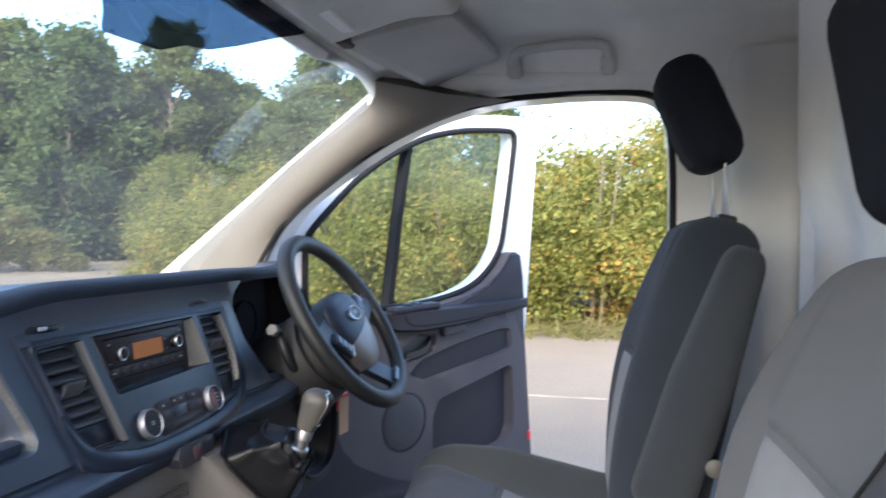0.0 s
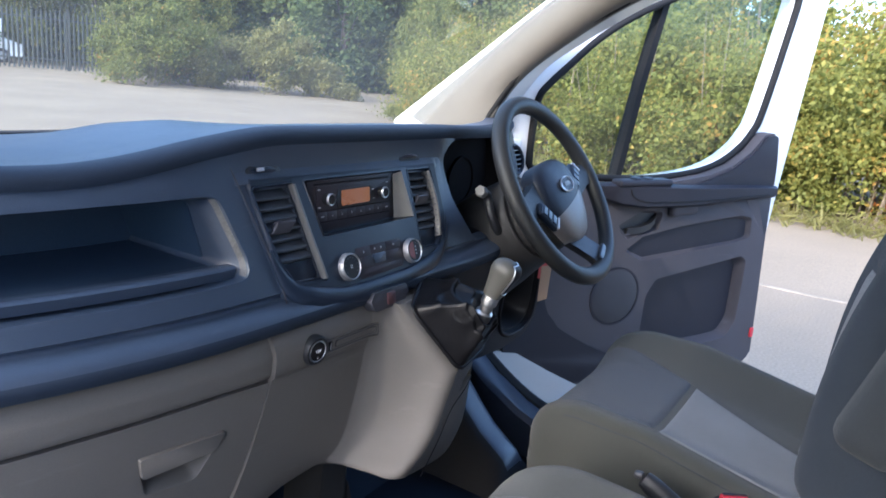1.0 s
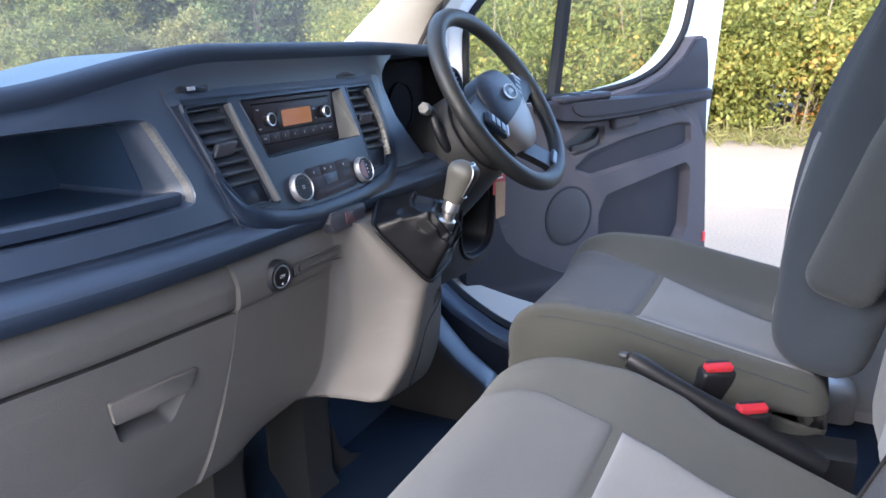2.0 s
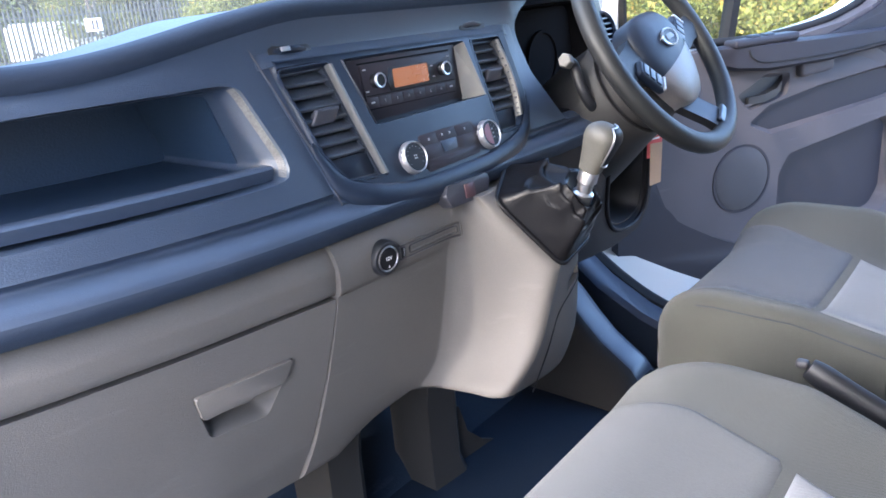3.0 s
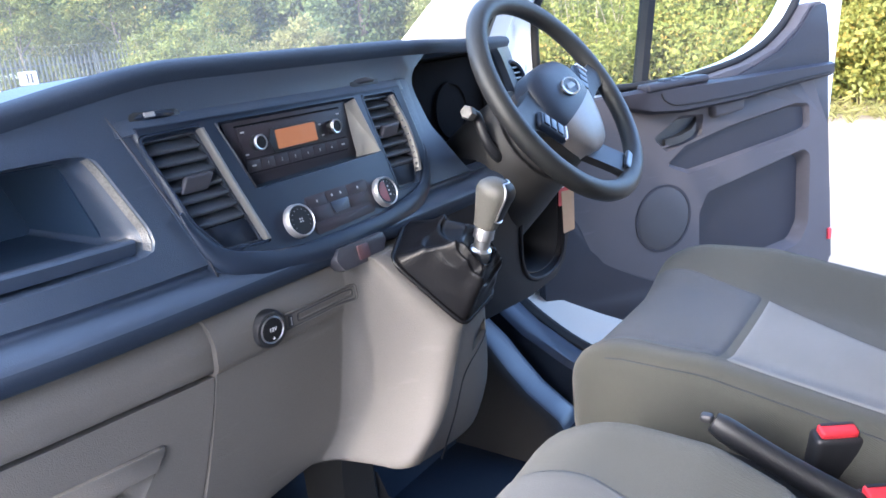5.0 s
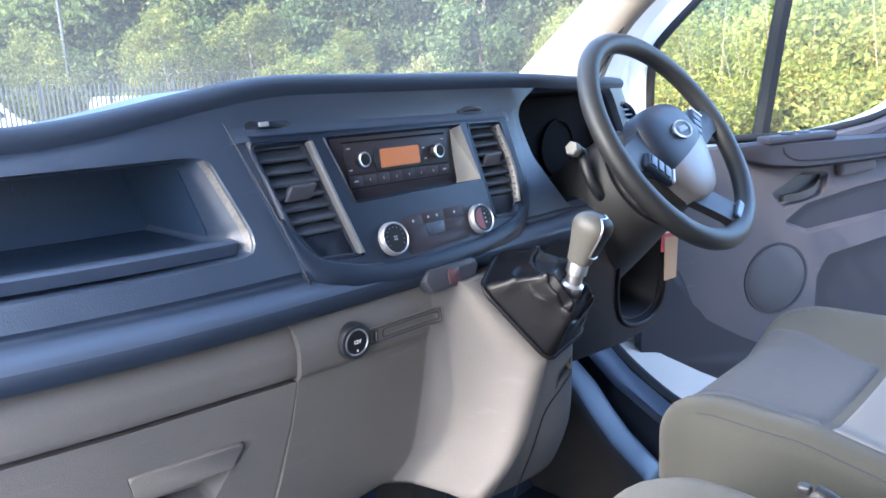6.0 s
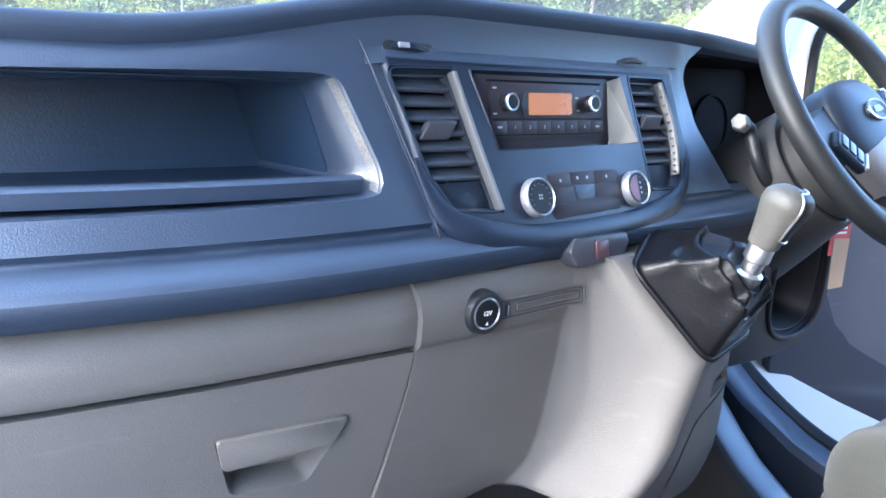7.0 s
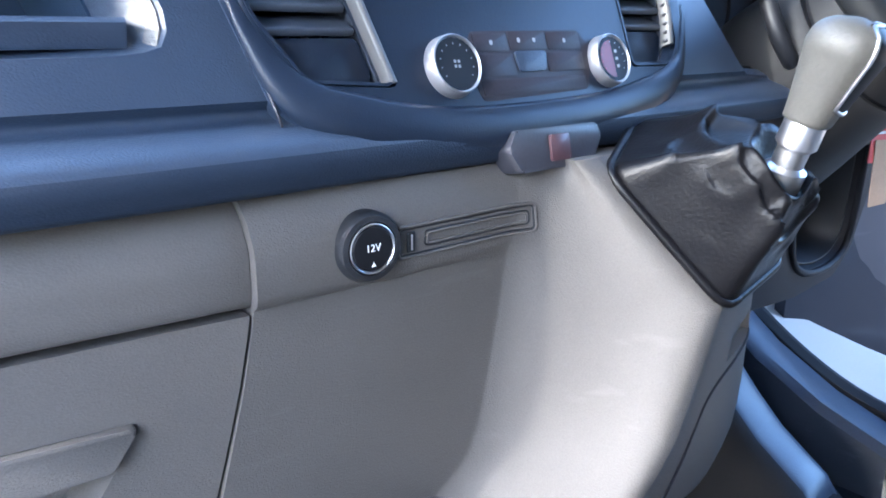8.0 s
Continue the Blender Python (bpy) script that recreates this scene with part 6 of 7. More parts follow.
    part("armrest", loft([[(x, z0, 0.04), (x, z0, w), (x, z0 + 0.008, w + 0.012), (x, z1 - 0.006, w + 0.012), (x, z1, w), (x, z1, 0.04)] for x, z0, z1, w in ((0.225, 0.606, 0.630, 0.043), (0.255, 0.588, 0.634, 0.056), (0.31, 0.572, 0.637, 0.072), (0.40, 0.565, 0.636, 0.084), (0.60, 0.572, 0.636, 0.084), (0.80, 0.590, 0.639, 0.074), (0.982, 0.600, 0.639, 0.058))]), M_DOORDK, d, "dark armrest ledge", 50, up)
    part("armrest_seam", tube(smooth_line([(0.335, 0.622, 0.0885), (0.345, 0.603, 0.0900), (0.385, 0.588, 0.0955), (0.50, 0.588, 0.0970), (0.65, 0.593, 0.0945), (0.80, 0.604, 0.0870), (0.96, 0.612, 0.0715)], 4), 0.0022, 6), M_SEAL, d, "dark armrest seam", 180, up)
    part("switch_pod", rbox(0.20, 0.020, 0.050, 0.008, (4, 2, 2), None, None, pose(0.39, 0.642, 0.068, 0, 0, 2)), M_DOORDK, d, "dark window switch pod", 50, up)
    for x in (0.36, 0.405):
        part("switch", rbox(0.026, 0.010, 0.026, 0.004, (2, 1, 2), None, None, pose(x, 0.653, 0.070)), M_GLOSS, d, "window switch", 40, up)
    part("pull_cup", rbox(0.115, 0.046, 0.034, 0.014, (4, 2, 2), None, None, pose(0.588, 0.560, 0.050, 0, 0, 6)), M_DOOR, d, "grey pull handle cup", 60, up)
    lv = part("door_handle", loft([[(x, z - 0.010, 0.024), (x, z - 0.010, w), (x, z + 0.010, w), (x, z + 0.010, 0.024)] for x, z, w in ((0.385, 0.484, 0.040), (0.425, 0.490, 0.052), (0.465, 0.502, 0.052), (0.486, 0.520, 0.046), (0.497, 0.536, 0.034))]), M_BLACK, d, "black inner door lever", 50, up)
    part("lock_mark", box(0.366, 0.390, 0.474, 0.479, 0.046, 0.0466), M_BTN, d, "", 0, up)
    ring = [(0.371 + 0.095 * math.cos(a), 0.278 + 0.095 * math.sin(a)) for a in [2 * math.pi * k / 48 for k in range(48)]]
    part("speaker_ring", ring_plate(ring, [(0.371 + (x - 0.371) * 0.93, 0.278 + (z - 0.278) * 0.93) for x, z in ring], 0.03, 0.0475, None, None, 0.002), M_DOORDK, d, "", 40, up)
    sp = part("speaker", revolve([(0.088, 0.03), (0.088, 0.046), (0.083, 0.0485), (0.042, 0.0500), (0, 0.0505)], 48), M_MESH, d, "round speaker grille", 50, up @ pose(0.371, 0.278, 0))
    part("front_trim", prism([(p.x, p.y) for p in smooth_line([(-0.02, 0.0, 0), (-0.02, 0.20, 0), (0.0, 0.32, 0), (0.05, 0.352, 0), (0.088, 0.315, 0), (0.139, 0.215, 0), (0.243, 0.148, 0), (0.339, 0.103, 0), (0.46, 0.06, 0), (0.48, 0.0, 0)], 4)], 0.02, 0.052, 0.006), M_DOORDK, d, "dark corner of the door panel", 40, up)
    part("reflector", rbox(0.016, 0.036, 0.014, 0.003, (1, 2, 1), None, None, pose(1.024, 0.107, 0.044)), M_RED, d, "red warning reflector", 40, up)
    for z in (0.30, 0.72):
        part("hinge", rbox(0.06, 0.05, 0.05, 0.008, (2, 2, 2), None, None, pose(-0.04, z, -0.02)), M_WHITE, d, "white door hinge", 40, up)
    return d


M_MESH = material("speaker_mesh", (0.034, 0.032, 0.036), 0.7, grain=1.0, scale=700)
DA = radians(31)     # between the open door and the cab's cross line
door(basis((0.98, 0.27, 0.0), (math.cos(DA), -math.sin(DA), 0), (math.sin(DA), math.cos(DA), 0), (0, 0, 1)), True)

# ---------------------------------------------------------------- roof fittings
visor = thing("sun_visor", "grey cloth sun visor folded against the roof", "sun visor")
VM = [Vector(p) for p in ((0.76, -0.332, 1.290), (0.785, -0.157, 1.232), (0.355, -0.092, 1.228), (0.476, -0.28, 1.305))]


def visor_pt(u, v, h):
    a, b_ = VM[3].lerp(VM[0], u), VM[2].lerp(VM[1], u)
    return a.lerp(b_, v) + Vector((0, 0, -h))


vb = rbox(1, 1, 0.018, 0.008, (10, 8, 1), lambda p: visor_pt(p.x + 0.5, p.y + 0.5, p.z))
part("panel", vb, M_VISOR, visor, "", 60)
part("rod", tube([visor_pt(0.0, 0.98, 0.0) + Vector((-0.02, 0.01, 0.01)), visor_pt(0.5, 0.98, 0), visor_pt(1.0, 0.98, 0)], 0.006, 8), M_PILLAR, visor)
part("clip", rbox(0.05, 0.026, 0.022, 0.006, (2, 2, 1), lambda v: visor_pt(0.02, 0.97, 0.0) + v), M_DOORDK, visor, "dark visor clip", 50)
grab = thing("grab_handle", "grey plastic grab handle over the driver's door", "grab handle")
gp = smooth_line([(0.802, -0.360, 1.268), (0.775, -0.364, 1.288), (0.762, -0.385, 1.298), (0.760, -0.47, 1.304), (0.762, -0.555, 1.303), (0.775, -0.576, 1.292), (0.802, -0.580, 1.272)], 5)
part("bar", tube(gp, 0.013, 10, flat=0.85), M_VISOR, grab, "", 60)
for y in (-0.362, -0.578):
    part("mount", rbox(0.04, 0.034, 0.045, 0.010, (2, 2, 2), lambda v: v + Vector((0.806, y, 1.266))), M_VISOR, grab, "", 60)
oh = thing("overhead_console", "pale grey overhead console with reading lamps", "overhead console")
part("body", rbox(0.42, 0.24, 0.05, 0.02, (8, 6, 2), lambda v: Vector((0.11 + v.x, -0.21 + v.y, 1.270 + v.z - 0.024 * (v.y + 0.13) - 0.25 * max(0, v.y + 0.02)))), M_BTRIM, oh, "", 60)
part("lamp", rbox(0.11, 0.05, 0.014, 0.006, (3, 2, 1), lambda v: v + Vector((0.22, -0.13, 1.222))), M_INK, oh, "clear reading lamp", 50)
part("switch", rbox(0.030, 0.018, 0.012, 0.004, (2, 1, 1), lambda v: v + Vector((0.29, -0.11, 1.219))), M_BLACK, oh, "", 50)

# ---------------------------------------------------------------- outside
GZ = -0.50


def ground_material():
    mt = material("pale_worn_tarmac", (0.212, 0.172, 0.122), 0.9, grain=0.6, scale=60, vary=0.26, patch=0.5, spec=0.2)
    return mt


M_GROUND = ground_material()
gb_ = bmesh.new()
R = 600
xs = sorted(set([-R, -200, -80] + [-40 + 5 * i for i in range(25)] + [100, 140, 200, R]))
vs_ = [[gb_.verts.new((x, y, GZ + (0.06 * noise.noise(Vector((x * 0.06, y * 0.06, 0))) if math.hypot(x, y) > 8 else 0))) for y in xs] for x in xs]
for i in range(len(xs) - 1):
    for j in range(len(xs) - 1):
        gb_.faces.new((vs_[i][j], vs_[i + 1][j], vs_[i + 1][j + 1], vs_[i][j + 1]))
ground = part("ground", gb_, M_GROUND, None, "", 180)
structure(ground, "pale worn tarmac yard", "ground")
line = part("road_marking", box(5.22, 5.27, -6, 7, GZ - 0.02, GZ + 0.006), material("worn_road_paint", (0.250, 0.208, 0.155), 0.9, vary=0.5, patch=6))
structure(line, "faded white painted line on the yard", "road marking")

M_BARK = material("bark", (0.12, 0.10, 0.08), 0.9, grain=0.8, scale=40, vary=0.3)
M_LEAF_DK = leaves("dark_green_leaves", (0.062, 0.098, 0.042), (0.145, 0.185, 0.064))
M_LEAF_MD = leaves("green_leaves", (0.076, 0.110, 0.036), (0.175, 0.205, 0.060), (0.26, 0.20, 0.06), 0.07)
M_LEAF_YL = leaves("yellow_green_leaves", (0.080, 0.102, 0.028), (0.20, 0.21, 0.056), (0.40, 0.21, 0.06), 0.18)
M_DRY = leaves("dry_growth", (0.13, 0.13, 0.045), (0.27, 0.25, 0.09))
M_HEDGE = leaves("sunlit_hedge_leaves", (0.062, 0.090, 0.024), (0.26, 0.26, 0.062), (0.52, 0.28, 0.07), 0.30)
M_HEDGE_RED = leaves("turning_hedge_leaves", (0.070, 0.085, 0.028), (0.27, 0.24, 0.06), (0.44, 0.16, 0.05), 0.30)
M_RUSSET = leaves("russet_leaves", (0.16, 0.11, 0.035), (0.34, 0.16, 0.06), (0.38, 0.08, 0.04), 0.3)
M_TWIG = material("pale_twigs", (0.20, 0.165, 0.12), 0.9, grain=0.5, scale=40, vary=0.3)
rng = np.random.default_rng(7)


def leaf_mesh(points, size, mat_, name, elong=1.6):
    """Many small leaves, each a bent pair of faces, at the points."""
    n = len(points)
    d = rng.normal(size=(n, 3))
    d[:, 2] -= 0.3
    d /= np.linalg.norm(d, axis=1)[:, None]
    e = np.cross(d, rng.normal(size=(n, 3)))
    e /= np.linalg.norm(e, axis=1)[:, None]
    f = np.cross(d, e)
    s = size * rng.uniform(0.6, 1.3, (n, 1))
    p = np.asarray(points)
    v = np.stack([p - d * s * elong / 2, p + e * s * 0.5 + f * s * 0.12, p + d * s * elong / 2, p - e * s * 0.5 + f * s * 0.12], 1).reshape(-1, 3)
    k = np.arange(n)[:, None] * 4
    faces = np.concatenate([k + [0, 1, 2], k + [0, 2, 3]], 1).reshape(-1, 3)
    me = bpy.data.meshes.new(name)
    me.from_pydata(v.tolist(), [], faces.tolist())
    me.materials.append(mat_)
    return me


def clump_points(centres, radii, per, squash=0.8):
    out = []
    for c, r in zip(centres, radii):
        q = rng.normal(size=(per, 3))
        q /= np.linalg.norm(q, axis=1)[:, None]
        q *= np.abs(rng.normal(0.0, 0.52, (per, 1))) + 0.12
        q[:, 2] *= squash
        out.append(np.asarray(c) + q * r)
    return np.concatenate(out)


def tree(name, height, spread, mat_, clumps, per, leaf, label, slim=False):
    """Tapered trunk, limbs and a ragged crown."""
    t = thing(name, label, "tree")
    b = tube(smooth_line([(0, 0, -0.3), (0.1 * spread * 0.2, 0, height * 0.3), (0, 0.08 * spread, height * 0.65), (0.02, 0, height * 0.92)], 4), [0.03 * height * (1 - 0.075 * k) / 1.4 for k in range(13)], 8)
    cs, rs = [], []
    for k in range(clumps):
        h = rng.uniform(0.04, 1.0) if not slim else rng.uniform(0.2, 1.0)
        w = spread * (math.sin(math.pi * min(0.97, 0.12 + 0.82 * h)) ** 0.7) * rng.uniform(0.2, 1.0)
        a = rng.uniform(0, 2 * math.pi)
        c = (w * math.cos(a), w * math.sin(a), h * height)
        cs.append(c)
        rs.append(spread * rng.uniform(0.24, 0.42) * (0.7 if h > 0.85 else 1))
        if k % 4 == 0:
            b = tube([(0, 0, max(0.4, c[2] - 0.5 * w - 0.4)), (c[0] * 0.5, c[1] * 0.5, c[2] - 0.15 * w), c], [0.012 * height * 0.5, 0.006 * height * 0.5, 0.002 * height], 5, False, b)
    part("trunk", b, M_BARK, t, "grey-brown trunk and limbs", 60)
    cr = new("crown", leaf_mesh(clump_points(cs, rs, per), leaf, mat_, "crown"))
    cr.parent = t
    tagged(cr, "ragged leafy crown")
    return t


def bush(name, sx, sy, h, mat_, clumps, per, leaf, label, twigs=16):
    """A dense shrub of leaf clumps on bare stems."""
    t = thing(name, label, "bush")
    b = None
    cs, rs = [], []
    for k in range(clumps):
        u, v = rng.uniform(-1, 1), rng.uniform(-1, 1)
        top = h * (1 - 0.35 * u * u - 0.3 * v * v) * rng.uniform(0.8, 1.08)
        z = rng.uniform(0.10, 1.0) * top
        cs.append((u * sx / 2, v * sy / 2, z))
        rs.append(rng.uniform(0.26, 0.44) * min(sx, h) * 0.55)
    for k in range(twigs):
        a, r = rng.uniform(0, 6.28), rng.uniform(0.2, 0.9)
        e = (r * sx / 2 * math.cos(a), r * sy / 2 * math.sin(a), h * rng.uniform(0.5, 1.02))
        b = tube([(e[0] * 0.4, e[1] * 0.4, -0.05), (e[0] * 0.8, e[1] * 0.8, e[2] * 0.6), e], [0.014, 0.009, 0.003], 5, False, b)
    part("stem", b, M_TWIG, t, "bare pale stems", 60)
    cr = new("foliage", leaf_mesh(clump_points(cs, rs, per), leaf, mat_, "foliage"))
    cr.parent = t
    return t


def ground_pose(x, y, turn=0, s=1.0):
    return Matrix.LocRotScale((x, y, GZ), Euler((0, 0, radians(turn))), (s, s, s))


def put(src, x, y, turn, s):
    o = copy_thing(src, ground_pose(x, y, turn))
    o.scale = (s, s, s * rng.uniform(0.93, 1.07))
    return o


def group(ob, g):
    ob["group"] = g
    return ob


# tall trees beyond the yard
t1 = group(tree("tree", 11.5, 3.6, M_LEAF_DK, 120, 230, 0.18, "tall dark green broadleaf tree beyond the yard"), "trees behind the yard")
t2 = group(tree("tree", 13.5, 2.6, M_LEAF_MD, 110, 220, 0.165, "tall slim green tree beyond the yard", True), "trees behind the yard")
t3 = group(tree("tree", 9.5, 3.8, M_LEAF_MD, 120, 230, 0.18, "spreading green tree beyond the yard"), "trees behind the yard")
t4 = group(tree("tree", 6.0, 2.6, M_LEAF_YL, 60, 230, 0.105, "low yellow-green tree at the edge of the yard"), "trees behind the yard")
src = [t1, t2, t3]
place = []
for k in range(38):
    f = k / 37
    a = radians(5 + 68 * f)                 # bearing to the right of straight ahead
    dist = 58 - 18 * f + rng.uniform(-3, 3) + (7 if k % 2 else 0)
    place.append((dist * math.sin(a), dist * math.cos(a), rng.uniform(0, 360), rng.uniform(0.92, 1.16) * (1.42 - 0.63 * f), k % 3))
for i, (x, y, r, s, w) in enumerate(place):
    if i < 3:
        src[w].matrix_basis = ground_pose(x, y, r)
    else:
        put(src[w], x, y, r, s)
for k in range(17):
    a = radians(4 + 72 * k / 16)
    dist = 72 - 20 * k / 16 + rng.uniform(-2, 2)
    put(src[(0, 2)[k % 2]], dist * math.sin(a), dist * math.cos(a), rng.uniform(0, 360), rng.uniform(1.05, 1.25) * (1.40 - 0.58 * k / 16))
t4.matrix_basis = ground_pose(17.5, 38, 10)
for x, y, r, s in ((23, 38, 60, 1.1), (27, 34, 130, 0.85), (12, 41, 200, 0.9), (20.5, 43, 300, 1.3), (31, 39, 80, 1.0), (7, 43, 20, 1.0), (2, 44, 70, 1.1), (36, 36, 150, 1.1), (40, 31, 200, 0.9), (19.5, 12.6, 40, 0.62), (22.5, 15.0, 120, 0.66), (26, 17.2, 220, 0.7), (30, 19.6, 300, 0.75), (34, 23, 350, 0.85)):
    put(t4, x, y, r, s)

# the mound of pale growth ahead and the hedge beside the door
mound = bush("bush", 5.6, 4.2, 3.3, M_LEAF_YL, 60, 420, 0.085, "tall yellow-green shrub on the yard's edge", 10)
mound.matrix_basis = ground_pose(17.2, 25.0, 50)
m2 = bush("bush", 9.0, 5.0, 2.9, M_DRY, 80, 420, 0.085, "low mound of dry pale bramble on the yard", 26)
m2.matrix_basis = ground_pose(21.4, 23.9, -45)
m3 = bush("bush", 3.0, 2.4, 1.1, M_RUSSET, 36, 420, 0.055, "low russet bush at the foot of the hedge", 10)
m3.matrix_basis = ground_pose(9.4, -2.4, 20)
m4 = bush("bush", 3.0, 2.6, 2.1, M_RUSSET, 40, 420, 0.055, "bush turning yellow and rust red in the hedge", 14)
m4.matrix_basis = ground_pose(9.9, -4.6, 70)
h1 = group(bush("bush", 3.4, 2.6, 3.0, M_HEDGE, 54, 800, 0.045, "dense sunlit green hedge bush with some yellow leaves"), "hedge beside the yard")
h2 = group(bush("bush", 3.2, 2.6, 2.6, M_HEDGE, 54, 800, 0.045, "dense sunlit green hedge bush"), "hedge beside the yard")
h3 = group(bush("bush", 3.0, 2.4, 2.2, M_HEDGE_RED, 52, 800, 0.044, "lower hedge bush turning yellow"), "hedge beside the yard")
hs = [h1, h2, h3]
line_ = [(10.6, -8.0), (10.6, -5.9), (10.5, -4.0), (10.5, -2.2), (10.4, -0.3), (10.6, 1.6), (11.2, 3.3), (12.0, 5.0), (13.2, 6.8), (14.8, 8.6), (16.8, 10.4)]
kinds = [1, 0, 2, 2, 0, 0, 1, 0, 1, 0, 1]
first = set()
for (x, y), k in zip(line_, kinds):
    s = rng.uniform(0.92, 1.12) * (1 + max(0, (x - 14) * 0.03))
    if k not in first:
        hs[k].matrix_basis = ground_pose(x, y, rng.uniform(0, 360))
        first.add(k)
    else:
        put(hs[k], x, y, rng.uniform(0, 360), s)
for x, y, k, s in ((12.2, -0.7, 0, 1.32), (12.3, -3.2, 1, 1.0), (12.6, 1.1, 0, 1.45), (12.5, -5.4, 1, 1.05)):
    put(hs[k], x, y, rng.uniform(0, 360), s)
# taller trees behind the hedge
for x, y, r, s, w in ((20, -3, 10, 0.45, 2), (22, 3, 80, 0.5, 0), (24, 8, 150, 0.6, 2), (28, 12, 200, 0.65, 0), (18.5, -6.5, 250, 0.38, 2)):
    put(src[w], x, y, r, s)
# dead stalks and litter at the hedge's foot
n = 5200
lx = rng.uniform(-9, 8, n)
base_x = np.interp(lx, [p[1] for p in line_[:10]], [p[0] for p in line_[:10]]) - 1.45
pts = np.stack([base_x + rng.normal(0, 0.28, n), lx, GZ + np.abs(rng.normal(0, 0.10, n)) + 0.01], 1)
litter = new("leaf_litter", leaf_mesh(pts, 0.024, M_DRY, "leaf_litter", 11.0))
tagged(litter, "dry stalks and fallen leaves along the hedge", "leaf litter", kind="stuff")

# palisade fence with coiled wire, and the vans behind it
M_FENCE = material("galvanised_fence", (0.045, 0.050, 0.045), 0.8, metal=0.0, vary=0.2)
fence = thing("palisade_fence", "grey steel palisade fence topped with coiled razor wire", "fence")
F0, F1 = Vector((-4.0, 36.5, GZ)), Vector((22.0, 31.0, GZ))
fd = (F1 - F0).normalized()
fn_ = Vector((-fd.y, fd.x, 0))
L_ = (F1 - F0).length
pale_b = loft([[(-0.045, 0.0, z), (-0.02, -0.012, z), (0.02, -0.012, z), (0.045, 0.0, z), (0.02, -0.006, z), (-0.02, -0.006, z)] for z in (0.05, 2.45)] + [[(-0.005, 0.0, 2.6), (-0.003, -0.004, 2.6), (0.003, -0.004, 2.6), (0.005, 0.0, 2.6), (0.003, -0.002, 2.6), (-0.003, -0.002, 2.6)]])
pale = part("pale", pale_b, M_FENCE, fence, "", 30)
fm = basis(F0, fd, fn_, (0, 0, 1))
npale = int(L_ / 0.19)
pale.matrix_basis = fm
for k in range(1, npale):
    o = new("pale", pale.data)
    o.parent = fence
    o.matrix_basis = fm @ pose(k * 0.19, 0, 0)
for z in (0.45, 2.2):
    part("rail", box(0, L_, 0.0, 0.05, z - 0.03, z + 0.03), M_FENCE, fence, "", 30, fm)
for k in range(10):
    part("post", box(k * L_ / 9.5 - 0.05, k * L_ / 9.5 + 0.05, 0.05, 0.15, -0.1, 2.7), M_FENCE, fence, "", 30, fm)
part("razor_wire", tube([(0.02 * k, 0.22 * math.cos(k * 0.42), 2.78 + 0.22 * math.sin(k * 0.42)) for k in range(int(L_ / 0.02))], 0.012, 4), M_FENCE, fence, "coiled razor wire", 60, fm)
sg = thing("notice_sign", "small white notice board fixed on the fence", "sign")
smx = fm @ pose(19.35, -0.06, 0.30) @ Matrix.Diagonal((0.85, 1, 0.85, 1))
part("board", box(-0.42, 0.42, -0.02, 0.0, 1.35, 2.0, 0.006), M_WHITE, sg, "", 40, smx)
for k in range(2):
    part("print", box(-0.10 + 0.2 * k, 0.02 + 0.2 * k, -0.026, -0.02, 1.42, 1.92), M_DOOR, sg, "grey printed panel", 0, smx)


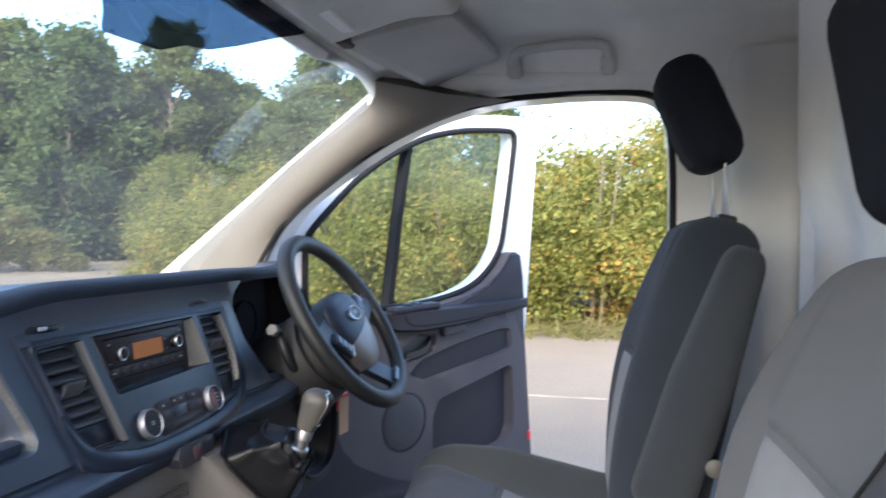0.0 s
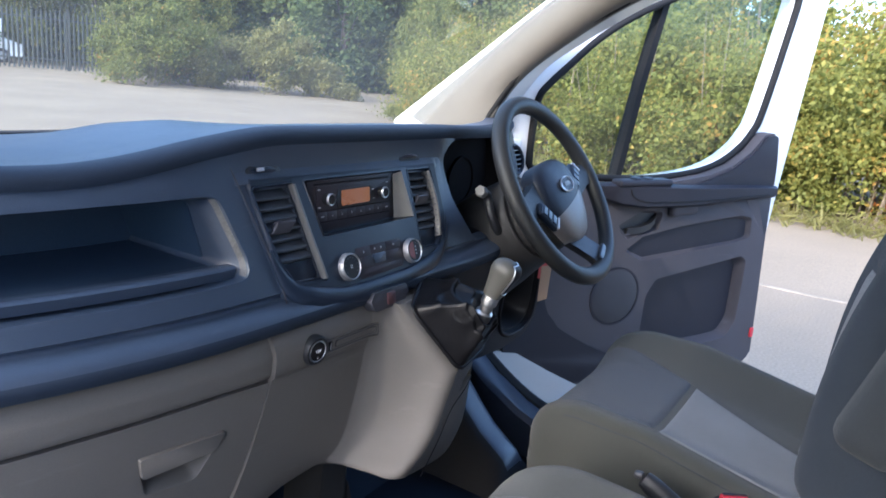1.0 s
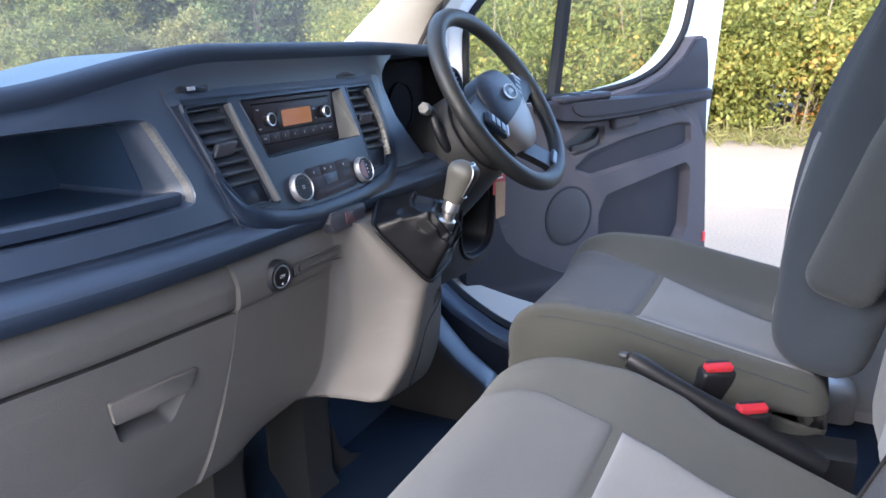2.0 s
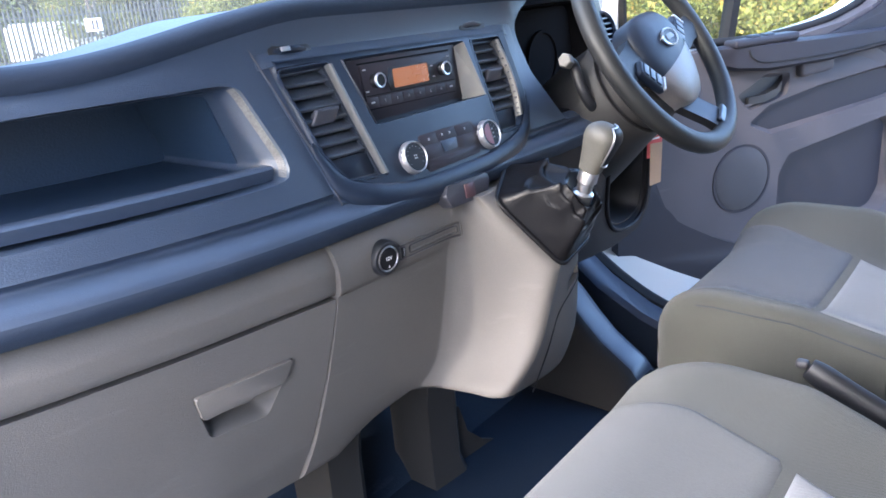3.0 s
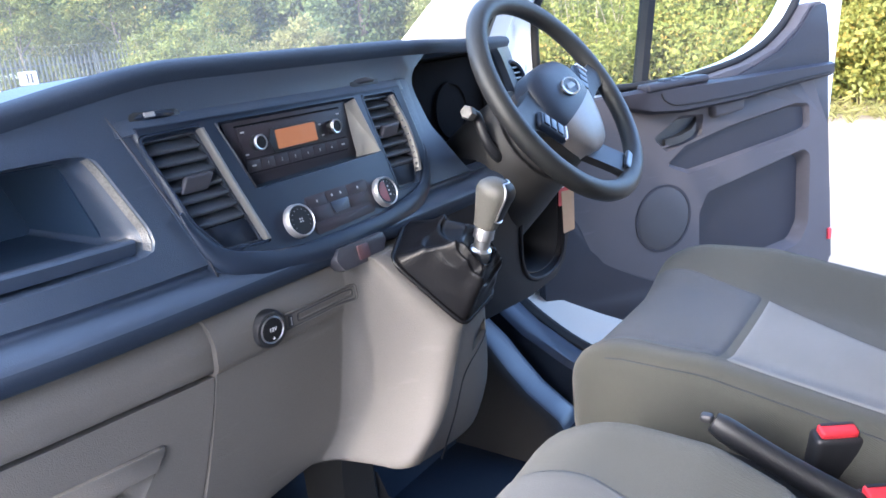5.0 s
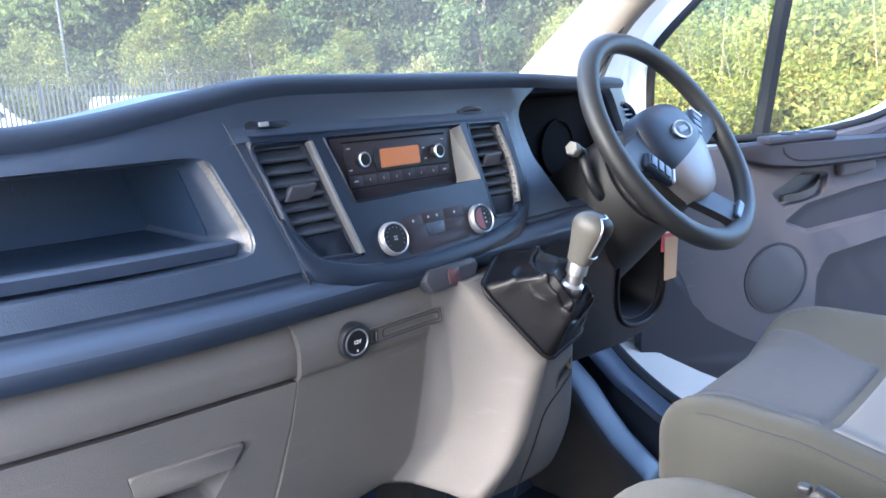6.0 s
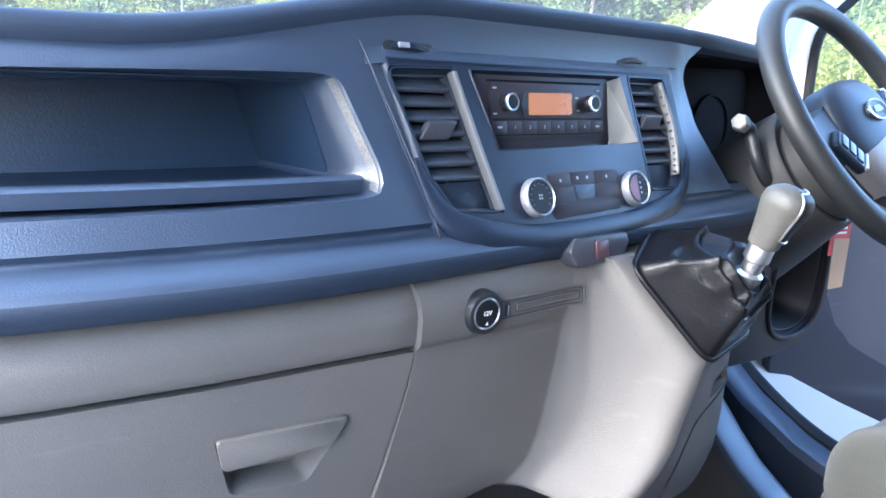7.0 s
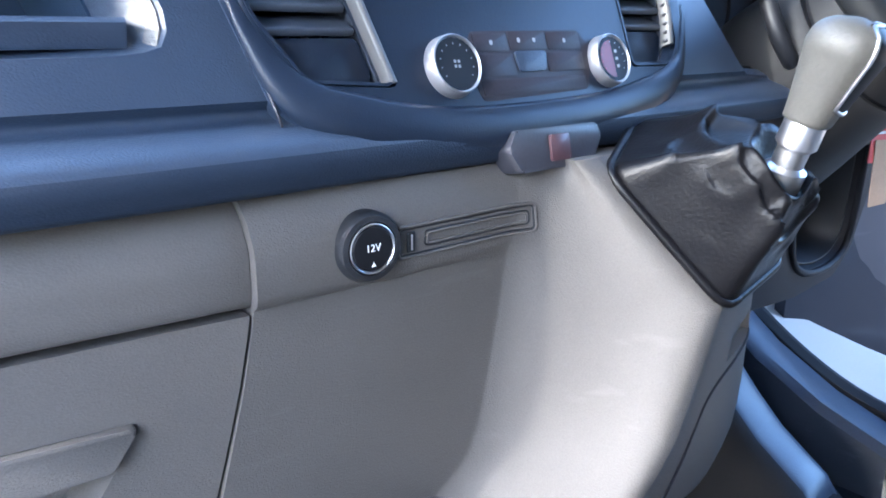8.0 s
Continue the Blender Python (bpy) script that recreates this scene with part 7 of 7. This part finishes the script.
def parked_van(m, label, col):
    v = thing("parked_van", label, "van", "parked vans", m)
    prof = [(0.0, 0.35), (0.05, 0.95), (0.75, 1.15), (1.45, 1.90), (1.9, 2.05), (5.0, 2.08), (5.15, 1.9), (5.2, 0.35)]
    part("body", soften(prism(prof, -0.95, 0.95), 0.09, 25, 3), col, v, "", 40, basis((0, 0, 0), (1, 0, 0), (0, 0, 1), (0, -1, 0)))
    part("windscreen", loft([[(0.80, y, 1.17), (1.44, y, 1.87), (1.41, y, 1.90), (0.77, y, 1.20)] for y in (-0.78, 0.78)]), M_FACE, v, "dark glass", 30)
    for sy in (-1, 1):
        part("side_window", prism([(1.25, 1.22), (1.65, 1.80), (2.25, 1.80), (2.25, 1.20)], 0.94, 0.965), M_FACE, v, "dark glass", 30, basis((0, 0, 0), (1, 0, 0), (0, 0, 1), (0, -1, 0)) @ (Matrix.Identity(4) if sy > 0 else pose(0, 0, -1.905)))
        for x in (0.95, 4.1):
            w = part("wheel", revolve([(0.0, -0.1), (0.33, -0.1), (0.35, -0.06), (0.35, 0.06), (0.33, 0.1), (0.0, 0.1)], 28), M_SEAL, v, "black wheel", 40, basis((x, sy * 0.87, 0.35), (1, 0, 0), (0, 0, 1), (0, -1, 0)))
            part("hub", revolve([(0.2, 0.09), (0.2, 0.105), (0, 0.11)], 20), M_SILVER, w, "", 40, basis((x, sy * 0.87, 0.35), (1, 0, 0), (0, 0, 1), (0, -1, 0)) @ (Matrix.Identity(4) if sy < 0 else pose(0, 0, 0, 180)))
    for y in (-0.7, 0.7):
        part("headlight", rbox(0.12, 0.3, 0.2, 0.04, (2, 2, 2), lambda p: p + Vector((0.08, y, 0.82))), M_SILVER, v, "headlight", 50)
    return v


parked_van(basis((14.3, 38.6, GZ), (-0.97, 0.24, 0), (-0.24, -0.97, 0), (0, 0, 1)) @ pose(-4.4, 0, 0), "white panel van parked behind the fence", M_WHITE)
parked_van(basis((6.6, 40.6, GZ), (-0.97, 0.24, 0), (-0.24, -0.97, 0), (0, 0, 1)) @ pose(-4.6, 0, 0), "white van parked behind the fence", M_WHITE)
lamp = thing("street_lamp", "tall grey steel lamp post beyond the fence", "street lamp")
lx_, ly_ = 13.0, 39.8
part("pole", tube([(lx_, ly_, GZ), (lx_, ly_, 3), (lx_ - 0.02, ly_, 9.5)], [0.10, 0.09, 0.06], 10), M_FENCE, lamp)
part("lantern", rbox(0.8, 0.3, 0.14, 0.05, (3, 2, 1), lambda v: v + Vector((lx_ - 0.4, ly_, 9.5))), M_FENCE, lamp)
